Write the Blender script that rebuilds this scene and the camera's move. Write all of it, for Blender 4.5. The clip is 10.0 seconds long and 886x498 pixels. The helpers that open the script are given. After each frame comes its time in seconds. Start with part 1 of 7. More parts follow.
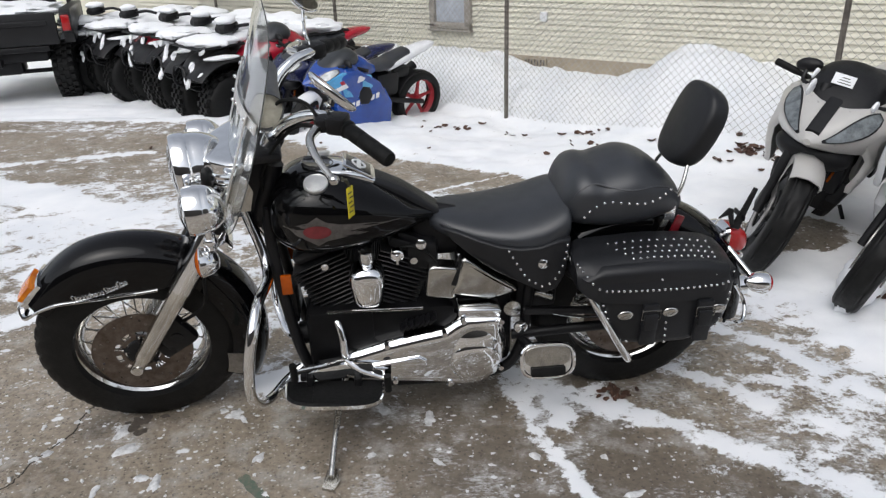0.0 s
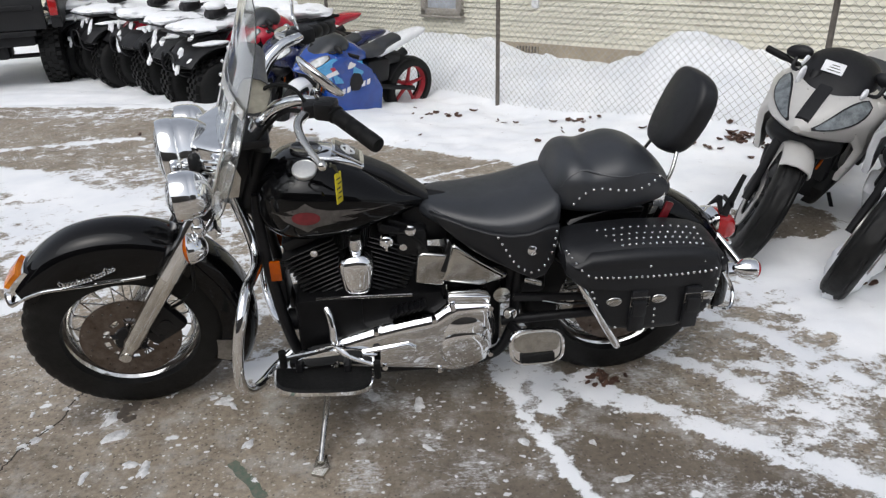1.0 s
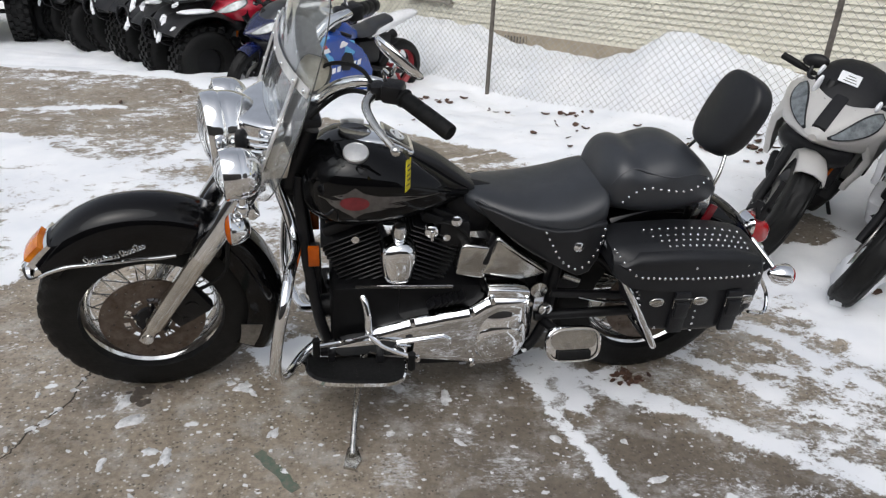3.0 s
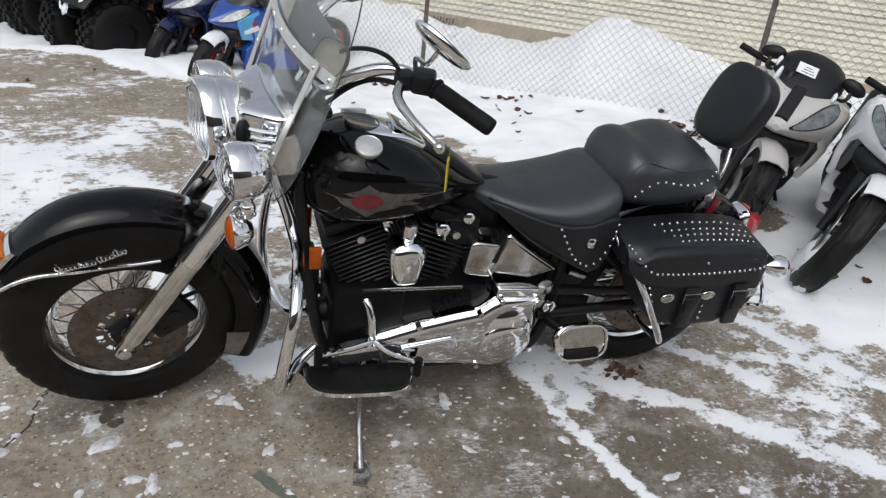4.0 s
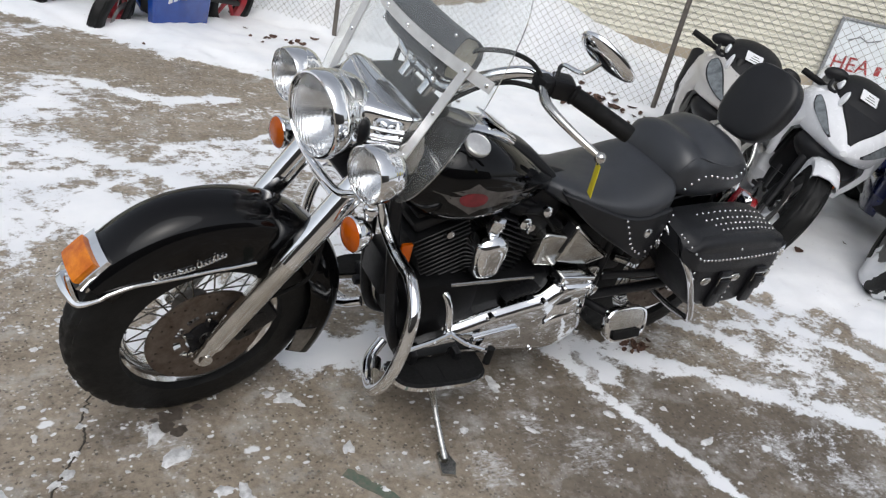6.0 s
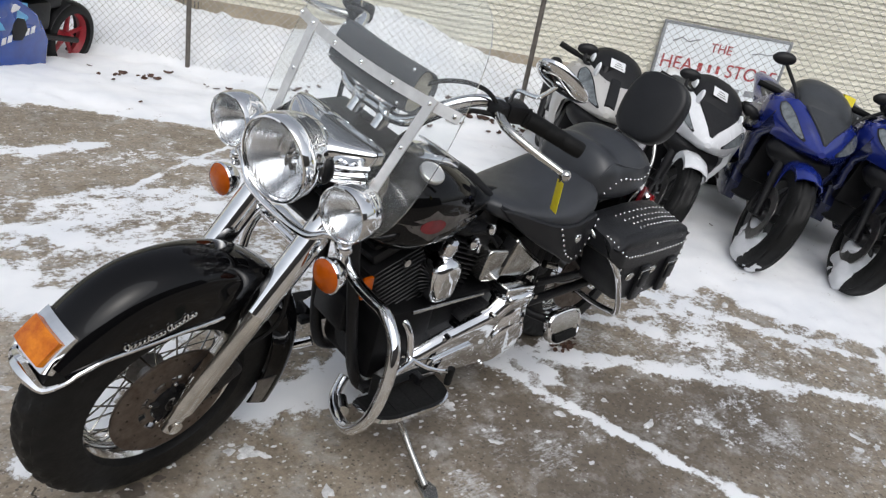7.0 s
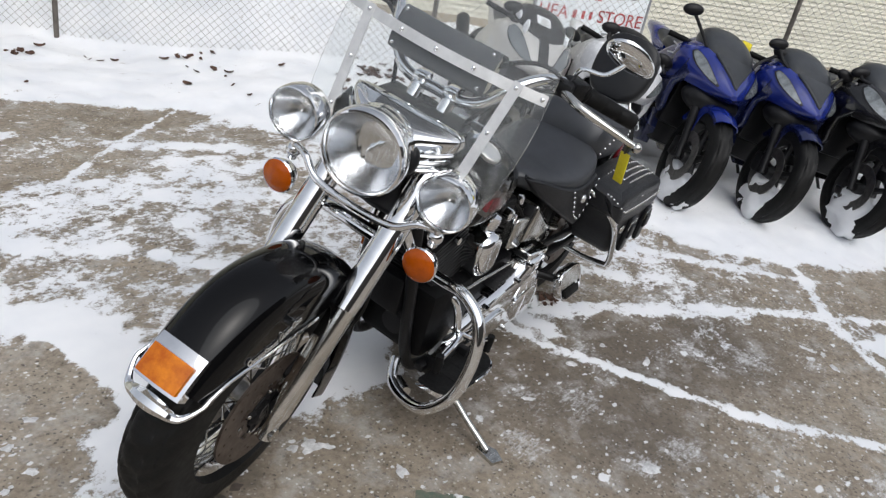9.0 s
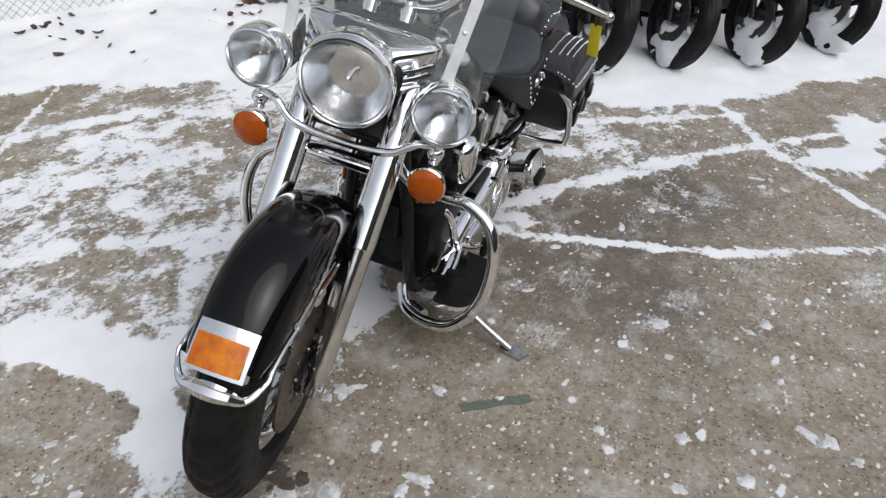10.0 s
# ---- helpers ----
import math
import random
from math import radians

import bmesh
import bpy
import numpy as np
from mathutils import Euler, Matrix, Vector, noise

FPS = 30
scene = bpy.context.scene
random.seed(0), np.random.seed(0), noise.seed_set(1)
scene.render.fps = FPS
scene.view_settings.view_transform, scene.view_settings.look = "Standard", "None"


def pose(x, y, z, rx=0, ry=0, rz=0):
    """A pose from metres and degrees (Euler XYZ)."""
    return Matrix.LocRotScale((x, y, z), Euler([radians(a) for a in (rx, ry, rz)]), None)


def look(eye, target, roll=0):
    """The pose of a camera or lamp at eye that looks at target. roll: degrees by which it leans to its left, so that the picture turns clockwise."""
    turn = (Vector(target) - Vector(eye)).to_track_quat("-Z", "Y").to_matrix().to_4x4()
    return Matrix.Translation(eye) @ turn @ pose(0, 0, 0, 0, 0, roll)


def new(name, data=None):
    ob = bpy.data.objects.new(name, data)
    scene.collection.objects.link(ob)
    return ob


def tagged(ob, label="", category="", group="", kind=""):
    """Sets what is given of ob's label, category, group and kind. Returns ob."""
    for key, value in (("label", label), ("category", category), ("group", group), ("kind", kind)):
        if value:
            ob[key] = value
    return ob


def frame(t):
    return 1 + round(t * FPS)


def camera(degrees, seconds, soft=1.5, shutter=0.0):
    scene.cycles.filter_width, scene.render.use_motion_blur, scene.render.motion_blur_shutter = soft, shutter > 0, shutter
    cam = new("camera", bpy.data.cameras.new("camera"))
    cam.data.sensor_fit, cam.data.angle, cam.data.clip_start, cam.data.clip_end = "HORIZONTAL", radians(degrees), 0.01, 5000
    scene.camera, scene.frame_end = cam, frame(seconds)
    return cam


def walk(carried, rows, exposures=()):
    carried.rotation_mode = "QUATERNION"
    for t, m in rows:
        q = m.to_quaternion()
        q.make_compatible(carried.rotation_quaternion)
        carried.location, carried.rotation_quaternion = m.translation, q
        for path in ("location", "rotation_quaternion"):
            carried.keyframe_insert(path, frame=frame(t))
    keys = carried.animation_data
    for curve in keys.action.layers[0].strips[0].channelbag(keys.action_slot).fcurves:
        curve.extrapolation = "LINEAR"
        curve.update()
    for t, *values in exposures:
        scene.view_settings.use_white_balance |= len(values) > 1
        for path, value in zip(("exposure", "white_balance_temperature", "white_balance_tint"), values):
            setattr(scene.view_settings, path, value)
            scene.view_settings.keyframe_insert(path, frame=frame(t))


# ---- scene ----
cam = camera(62.8, 10.0, soft=1.3)
PATH = [
    (0, (0.17, 0.014, 1.551), (0.03, 1.836, 0.737), -1.9),
    (0.5, (0.17, 0.015, 1.554), (0.037, 1.837, 0.741), -1.6),
    (1, (0.178, 0.015, 1.546), (0.06, 1.824, 0.701), -1.6),
    (1.5, (0.185, 0.024, 1.556), (0.147, 1.835, 0.708), -1.3),
    (2, (0.094, 0.001, 1.551), (0.07, 1.817, 0.712), 0.6),
    (2.5, (-0.014, -0.03, 1.54), (-0.017, 1.783, 0.696), 2.5),
    (3.8, (-0.325, 0.243, 1.526), (-0.188, 2.009, 0.598), 3.6),
    (4, (-0.412, 0.212, 1.506), (-0.123, 1.97, 0.598), 6.0),
    (4.5, (-0.652, 0.197, 1.524), (-0.163, 1.921, 0.635), 6.9),
    (5, (-0.797, 0.297, 1.507), (-0.239, 1.991, 0.603), 9.0),
    (5.5, (-0.912, 0.388, 1.505), (-0.295, 2.05, 0.579), 10.7),
    (5.7, (-0.968, 0.394, 1.514), (-0.328, 2.023, 0.546), 11.9),
    (6.8, (-1.332, 0.451, 1.53), (-0.284, 1.9, 0.634), 11.0),
    (7, (-1.346, 0.515, 1.513), (-0.261, 1.962, 0.658), 11.2),
    (7.5, (-1.394, 0.626, 1.504), (-0.324, 2.071, 0.628), 11.3),
    (8, (-1.529, 0.677, 1.518), (-0.385, 2.047, 0.616), 13.5),
    (8.5, (-1.733, 0.766, 1.523), (-0.415, 1.991, 0.65), 17.1),
    (9, (-1.789, 0.863, 1.501), (-0.409, 1.995, 0.597), 11.7),
    (9.5, (-1.801, 0.978, 1.487), (-0.392, 2.026, 0.529), 1.9),
    (10, (-1.903, 1.08, 1.471), (-0.452, 1.917, 0.379), 2.5),
]
walk(cam, [(t, look(eye, target, roll)) for t, eye, target, roll in PATH])

# ---- light ----
world = bpy.data.worlds.new("overcast_sky")
scene.world = world
world.use_nodes = True
wn = world.node_tree
sky = wn.nodes.new("ShaderNodeTexSky")
sky.sky_type = "NISHITA"
sky.sun_disc = False
sky.sun_elevation, sky.sun_rotation = radians(52), radians(200)
sky.air_density, sky.dust_density, sky.ozone_density = 1.0, 3.5, 2.0
pale = wn.nodes.new("ShaderNodeHueSaturation")
pale.inputs["Saturation"].default_value = 0.34
wn.links.new(sky.outputs[0], pale.inputs["Color"])
wn.links.new(pale.outputs[0], wn.nodes["Background"].inputs["Color"])
wn.nodes["Background"].inputs["Strength"].default_value = 0.140
sun_data = bpy.data.lights.new("sun", "SUN")
sun_data.energy, sun_data.angle, sun_data.color = 0.60, radians(60), (0.915, 0.955, 1.0)
sun = new("sun", sun_data)
sun.rotation_euler = (radians(38), 0, radians(-20))
scene.view_settings.exposure = 0.33


# ---- materials ----
def rgb(c):
    return (c[0], c[1], c[2], 1.0)


def mat(name, color, rough=0.5, metal=0.0, vary=0.15, scale=12.0, bump=0.0, bump_scale=80.0, coat=0.0, spec=0.5, dark=None, island=0.0):
    """A Principled material with colour varied at two scales, roughness variation and fine relief."""
    m = bpy.data.materials.new(name)
    m.use_nodes = True
    nt = m.node_tree
    b = nt.nodes["Principled BSDF"]
    b.inputs["Metallic"].default_value = metal
    b.inputs["Specular IOR Level"].default_value = spec
    b.inputs["Coat Weight"].default_value = coat
    b.inputs["Coat Roughness"].default_value = 0.05
    co = nt.nodes.new("ShaderNodeTexCoord")
    n1 = nt.nodes.new("ShaderNodeTexNoise")
    n1.inputs["Scale"].default_value = scale
    n1.inputs["Detail"].default_value = 6.0
    n1.inputs["Roughness"].default_value = 0.65
    nt.links.new(co.outputs["Object"], n1.inputs["Vector"])
    ramp = nt.nodes.new("ShaderNodeValToRGB")
    lo = dark if dark else tuple(v * (1 - vary) for v in color)
    hi = tuple(min(1.0, v * (1 + vary * 0.6)) for v in color)
    ramp.color_ramp.elements[0].position, ramp.color_ramp.elements[1].position = 0.33, 0.68
    ramp.color_ramp.elements[0].color, ramp.color_ramp.elements[1].color = rgb(lo), rgb(hi)
    nt.links.new(n1.outputs["Fac"], ramp.inputs["Fac"])
    nt.links.new(ramp.outputs[0], b.inputs["Base Color"])
    mr = nt.nodes.new("ShaderNodeMapRange")
    mr.inputs["To Min"].default_value, mr.inputs["To Max"].default_value = max(0.0, rough * 0.75), min(1.0, rough * 1.3)
    n2 = nt.nodes.new("ShaderNodeTexNoise")
    n2.inputs["Scale"].default_value = scale * 4.3
    n2.inputs["Detail"].default_value = 3.0
    nt.links.new(co.outputs["Object"], n2.inputs["Vector"])
    nt.links.new(n2.outputs["Fac"], mr.inputs["Value"])
    nt.links.new(mr.outputs[0], b.inputs["Roughness"])
    if bump:
        n3 = nt.nodes.new("ShaderNodeTexNoise")
        n3.inputs["Scale"].default_value = bump_scale
        n3.inputs["Detail"].default_value = 4.0
        nt.links.new(co.outputs["Object"], n3.inputs["Vector"])
        bp = nt.nodes.new("ShaderNodeBump")
        bp.inputs["Strength"].default_value = bump
        bp.inputs["Distance"].default_value = 0.004
        nt.links.new(n3.outputs["Fac"], bp.inputs["Height"])
        nt.links.new(bp.outputs[0], b.inputs["Normal"])
    return m


BLACK = mat("black_gloss_paint", (0.003, 0.003, 0.0034), 0.045, vary=0.3, scale=5, spec=0.27)
CHROME = mat("chrome", (0.84, 0.85, 0.86), 0.035, 1.0, vary=0.06, scale=30)
DULL = mat("weathered_chrome", (0.55, 0.54, 0.51), 0.16, 1.0, vary=0.25, scale=40, bump=0.05, bump_scale=200)
SLIDER = mat("polished_aluminium", (0.68, 0.67, 0.64), 0.10, 1.0, vary=0.2, scale=22, bump=0.05, bump_scale=300)
RIMCHROME = mat("rim_chrome", (0.74, 0.73, 0.71), 0.09, 1.0, vary=0.2, scale=40)
STEEL = mat("dull_steel", (0.30, 0.29, 0.28), 0.38, 1.0, vary=0.35, scale=35, bump=0.1, bump_scale=150)
RUSTY = mat("rust_stained_brake_steel", (0.15, 0.125, 0.108), 0.42, 0.8, vary=0.35, scale=28, dark=(0.085, 0.062, 0.047))
LEATHER = mat("black_leather", (0.011, 0.0116, 0.0135), 0.38, vary=0.25, scale=9, spec=0.34, bump=0.18, bump_scale=420)
VINYL = mat("black_seat_vinyl", (0.023, 0.0255, 0.0305), 0.38, vary=0.25, scale=7, spec=0.62, bump=0.12, bump_scale=350)
RUBBER = mat("black_rubber", (0.006, 0.006, 0.006), 0.62, spec=0.2, vary=0.35, scale=25, bump=0.15, bump_scale=160)
TYRE = mat("tyre_rubber", (0.007, 0.007, 0.0068), 0.54, spec=0.24, vary=0.4, scale=14, bump=0.2, bump_scale=120)
WRINKLE = mat("black_wrinkle_enamel", (0.006, 0.006, 0.007), 0.42, spec=0.3, vary=0.3, scale=40, bump=0.3, bump_scale=300)
CASE = mat("black_case_enamel", (0.004, 0.004, 0.0045), 0.5, spec=0.14, vary=0.4, scale=30, bump=0.15, bump_scale=200)
FIN = mat("cylinder_black_enamel", (0.006, 0.006, 0.007), 0.38, spec=0.3, vary=0.4, scale=30)
FINEDGE = mat("worn_fin_metal", (0.012, 0.012, 0.013), 0.4, 0.3, vary=0.3, scale=60)
FENDERAMBER = mat("fender_lamp_lens", (0.66, 0.205, 0.006), 0.16, vary=0.2, scale=22, bump=0.3, bump_scale=120, coat=0.15, spec=0.4, dark=(0.42, 0.088, 0.002))
AMBER = mat("amber_lens", (0.38, 0.070, 0.0015), 0.14, vary=0.15, scale=45, bump=0.3, bump_scale=140, coat=0.1, spec=0.35)
REDLENS = mat("red_lens", (0.36, 0.01, 0.012), 0.12, vary=0.2, scale=60, coat=0.5)
REDPAINT = mat("red_paint", (0.13, 0.008, 0.013), 0.2, vary=0.25, scale=60, coat=0.3)
SILVERDECAL = mat("grey_tank_graphic", (0.085, 0.078, 0.074), 0.22, 0.2, vary=0.35, scale=60)
YELLOW = mat("yellow_paper_tag", (0.72, 0.60, 0.02), 0.6, vary=0.12, scale=60)
INK = mat("dark_ink", (0.05, 0.05, 0.03), 0.6)
WHITEPAPER = mat("white_paper", (0.75, 0.76, 0.77), 0.6, vary=0.08)
BLACKCHROME = mat("dark_mirror_shell", (0.16, 0.155, 0.15), 0.06, 1.0, vary=0.1, scale=20)
STRAPM = mat("frosted_aluminium_strap", (0.78, 0.77, 0.75), 0.34, 0.75, vary=0.12, scale=30, bump=0.05, bump_scale=200)
TAN = mat("tan_cloth_lining", (0.40, 0.38, 0.31), 0.7, vary=0.2, scale=40)
GAUGE = mat("dark_gauge_face", (0.03, 0.03, 0.032), 0.12, vary=0.2, scale=40, coat=0.5)
POUCH = mat("grey_black_pouch_vinyl", (0.055, 0.058, 0.064), 0.5, vary=0.2, scale=8, bump=0.1, bump_scale=300)


def glass(name, tint=(0.96, 0.98, 0.98), rough=0.02, ior=1.45):
    m = bpy.data.materials.new(name)
    m.use_nodes = True
    b = m.node_tree.nodes["Principled BSDF"]
    b.inputs["Base Color"].default_value = rgb(tint)
    b.inputs["Transmission Weight"].default_value = 1.0
    b.inputs["Roughness"].default_value = rough
    b.inputs["IOR"].default_value = ior
    return m


SCREEN = glass("clear_screen_plastic", (0.93, 0.95, 0.95), 0.03, 1.38)
SCREEN.node_tree.nodes["Principled BSDF"].inputs["Transmission Weight"].default_value = 0.975
LENS = glass("headlamp_glass", (0.97, 0.98, 0.98), 0.03, 1.45)
_n, _l = LENS.node_tree.nodes, LENS.node_tree.links
_co, _wv, _bp = _n.new("ShaderNodeTexCoord"), _n.new("ShaderNodeTexWave"), _n.new("ShaderNodeBump")
_wv.bands_direction = "Y"
_wv.inputs["Scale"].default_value, _wv.inputs["Distortion"].default_value = 24.0, 0.3
_bp.inputs["Strength"].default_value, _bp.inputs["Distance"].default_value = 0.07, 0.004
_l.new(_co.outputs["Object"], _wv.inputs["Vector"])
_l.new(_wv.outputs["Fac"], _bp.inputs["Height"])
_l.new(_bp.outputs[0], _n["Principled BSDF"].inputs["Normal"])
REFLECTOR = mat("lamp_reflector", (0.74, 0.75, 0.77), 0.20, 1.0, vary=0.2, scale=26, bump=0.10, bump_scale=40)


# ---- mesh tools ----
def crom(pts, n=6, closed=False):
    """A smooth curve through points."""
    P = [Vector(p) for p in pts]
    k = len(P)
    out = []
    for i in range(k if closed else k - 1):
        if closed:
            a, b, c, d = P[i - 1], P[i], P[(i + 1) % k], P[(i + 2) % k]
        else:
            a, b, c, d = P[max(i - 1, 0)], P[i], P[i + 1], P[min(i + 2, k - 1)]
        for j in range(n):
            t = j / n
            out.append(0.5 * ((2 * b) + (c - a) * t + (2 * a - 5 * b + 4 * c - d) * t * t + (3 * b - a - 3 * c + d) * t ** 3))
    if not closed:
        out.append(P[-1].copy())
    return out


def axis_frame(d):
    d = Vector(d).normalized()
    u = d.cross(Vector((0, 0, 1)) if abs(d.z) < 0.9 else Vector((1, 0, 0))).normalized()
    return d, u, d.cross(u).normalized()


class Geo:
    """Collects vertices and faces of one mesh."""

    def __init__(self):
        self.v, self.f = [], []

    def add(self, vs, fs):
        o = len(self.v)
        self.v += [Vector(p) for p in vs]
        self.f += [tuple(i + o for i in f) for f in fs]
        return self

    def rings(self, rows, closed_u=True, closed_v=False, cap0=True, cap1=True):
        k, r = len(rows[0]), len(rows)
        vs = [p for row in rows for p in row]
        fs = []
        for i in range(r if closed_v else r - 1):
            for j in range(k if closed_u else k - 1):
                a, b = i * k, ((i + 1) % r) * k
                fs.append((a + j, a + (j + 1) % k, b + (j + 1) % k, b + j))
        if not closed_v and closed_u:
            if cap0:
                fs.append(tuple(range(k - 1, -1, -1)))
            if cap1:
                fs.append(tuple((r - 1) * k + j for j in range(k)))
        return self.add(vs, fs)

    def tube(self, pts, r, n=10, closed=False):
        pts = [Vector(p) for p in pts]
        k = len(pts)
        rr = r if isinstance(r, (list, tuple)) else [r] * k
        u = None
        rows = []
        for i, p in enumerate(pts):
            a = pts[i - 1] if (i or closed) else p
            b = pts[(i + 1) % k] if (i < k - 1 or closed) else p
            d = (b - a).normalized()
            if u is None:
                d, u, w = axis_frame(d)
            else:
                u = (u - d * u.dot(d)).normalized()
            w = d.cross(u)
            rows.append([p + rr[i] * (math.cos(2 * math.pi * j / n) * u + math.sin(2 * math.pi * j / n) * w) for j in range(n)])
        return self.rings(rows, closed_v=closed)

    def lathe(self, prof, o=(0, 0, 0), axis=(0, 1, 0), n=32, closed=False, caps=True):
        """prof: (radius, height along the axis)."""
        d, u, w = axis_frame(axis)
        o = Vector(o)
        rows = [[o + d * h + max(r, 1e-5) * (math.cos(2 * math.pi * j / n) * u + math.sin(2 * math.pi * j / n) * w) for j in range(n)] for r, h in prof]
        return self.rings(rows, closed_v=closed, cap0=caps, cap1=caps)

    def bm(self, bm, m=None):
        bm.verts.ensure_lookup_table()
        bm.verts.index_update()
        vs = [(m @ x.co) if m else x.co.copy() for x in bm.verts]
        fs = [tuple(x.index for x in f.verts) for f in bm.faces]
        bm.free()
        return self.add(vs, fs)

    def box(self, c, s, bevel=0.0, m=None, seg=2):
        b = bmesh.new()
        bmesh.ops.create_cube(b, size=1.0)
        for x in b.verts:
            x.co = Vector((x.co.x * s[0], x.co.y * s[1], x.co.z * s[2]))
        if bevel:
            bmesh.ops.bevel(b, geom=b.edges[:], offset=bevel, segments=seg, profile=0.5, affect="EDGES")
        return self.bm(b, Matrix.Translation(c) @ (m if m else Matrix.Identity(4)))

    def prism(self, outline, y0, y1, bevel=0.0, seg=3, m=None):
        """Outline of (x, z), extruded along y; the edges at y0 are rounded."""
        b = bmesh.new()
        f = b.faces.new([b.verts.new((x, y0, z)) for x, z in outline])
        ex = bmesh.ops.extrude_face_region(b, geom=[f])
        for e in ex["geom"]:
            if isinstance(e, bmesh.types.BMVert):
                e.co.y = y1
        bmesh.ops.recalc_face_normals(b, faces=b.faces[:])
        if bevel:
            eds = [e for e in b.edges if abs(e.verts[0].co.y - y0) < 1e-6 and abs(e.verts[1].co.y - y0) < 1e-6]
            bmesh.ops.bevel(b, geom=eds, offset=bevel, segments=seg, profile=0.5, affect="EDGES")
        return self.bm(b, m)

    def ball(self, c, r, m=None, n=16, k=10):
        c = Vector(c)
        r = (r, r, r) if not isinstance(r, (tuple, list)) else r
        rows = []
        for i in range(1, k):
            a = math.pi * i / k
            rows.append([Vector((r[0] * math.sin(a) * math.cos(2 * math.pi * j / n), r[1] * math.sin(a) * math.sin(2 * math.pi * j / n), -r[2] * math.cos(a))) for j in range(n)])
        g = Geo().rings(rows)
        return self.add([c + ((m @ p) if m else p) for p in g.v], g.f)

    def xf(self, m):
        self.v = [m @ p for p in self.v]
        return self

    def both(self):
        """Adds the mirror image across the bike's middle plane."""
        o = len(self.v)
        fs = [tuple(reversed([i + o for i in f])) for f in self.f]
        self.v += [Vector((p.x, -p.y, p.z)) for p in self.v]
        self.f += fs
        return self


def mesh_of(name, g, material, sharp=38):
    me = bpy.data.meshes.new(name)
    me.from_pydata([tuple(p) for p in g.v], [], g.f)
    b = bmesh.new()
    b.from_mesh(me)
    bmesh.ops.recalc_face_normals(b, faces=b.faces[:])
    b.to_mesh(me)
    b.free()
    me.shade_smooth()
    me.set_sharp_from_angle(angle=radians(sharp))
    me.materials.append(material)
    return me


def part(name, g, material, parent, label="", sharp=38):
    ob = new(name, mesh_of(name, g, material, sharp))
    ob.parent = parent
    if label:
        tagged(ob, label)
    return ob


def thing(name, m, label, category, group="", kind=""):
    e = new(name)
    e.empty_display_size = 0.1
    e.matrix_world = m
    return tagged(e, label, category, group, kind)


def ring(hw, z0, z1, x, n=28, p=2.6, q=None, cy=0.0):
    """A rounded section in the plane x: half width hw from z0 to z1."""
    q = q or p
    cz, hz = (z0 + z1) / 2, (z1 - z0) / 2
    out = []
    for j in range(n):
        a = 2 * math.pi * j / n
        c, s = math.cos(a), math.sin(a)
        e = p if s >= 0 else q
        out.append(Vector((x, cy + hw * math.copysign(abs(c) ** (2 / e), c), cz + hz * math.copysign(abs(s) ** (2 / e), s))))
    return out


def lerp_table(tab, x):
    """Smoothly read rows (x, values...) at x."""
    if x <= tab[0][0]:
        return tab[0][1:]
    for a, b in zip(tab, tab[1:]):
        if x <= b[0]:
            t = (x - a[0]) / (b[0] - a[0])
            return tuple(u + (w - u) * t for u, w in zip(a[1:], b[1:]))
    return tab[-1][1:]


def smooth_rows(tab, n):
    """Catmull-Rom through the rows of a table of any width."""
    out = []
    k = len(tab)
    for i in range(k - 1):
        a, b, c, d = (np.array(tab[j]) for j in (max(i - 1, 0), i, i + 1, min(i + 2, k - 1)))
        for j in range(n):
            t = j / n
            out.append(tuple(0.5 * ((2 * b) + (c - a) * t + (2 * a - 5 * b + 4 * c - d) * t * t + (3 * b - a - 3 * c + d) * t ** 3)))
    out.append(tuple(tab[-1]))
    return out


# ---- ground ----
def near_line(px, py, line):
    """Distance of a point from a polyline, and how far along it."""
    best, along, run = 1e9, 0.0, 0.0
    for (x0, y0), (x1, y1) in zip(line, line[1:]):
        dx, dy = x1 - x0, y1 - y0
        le = math.hypot(dx, dy)
        t = min(1.0, max(0.0, ((px - x0) * dx + (py - y0) * dy) / (le * le)))
        q = math.hypot(px - x0 - t * dx, py - y0 - t * dy)
        if q < best:
            best, along = q, run + t * le
        run += le
    return best, along


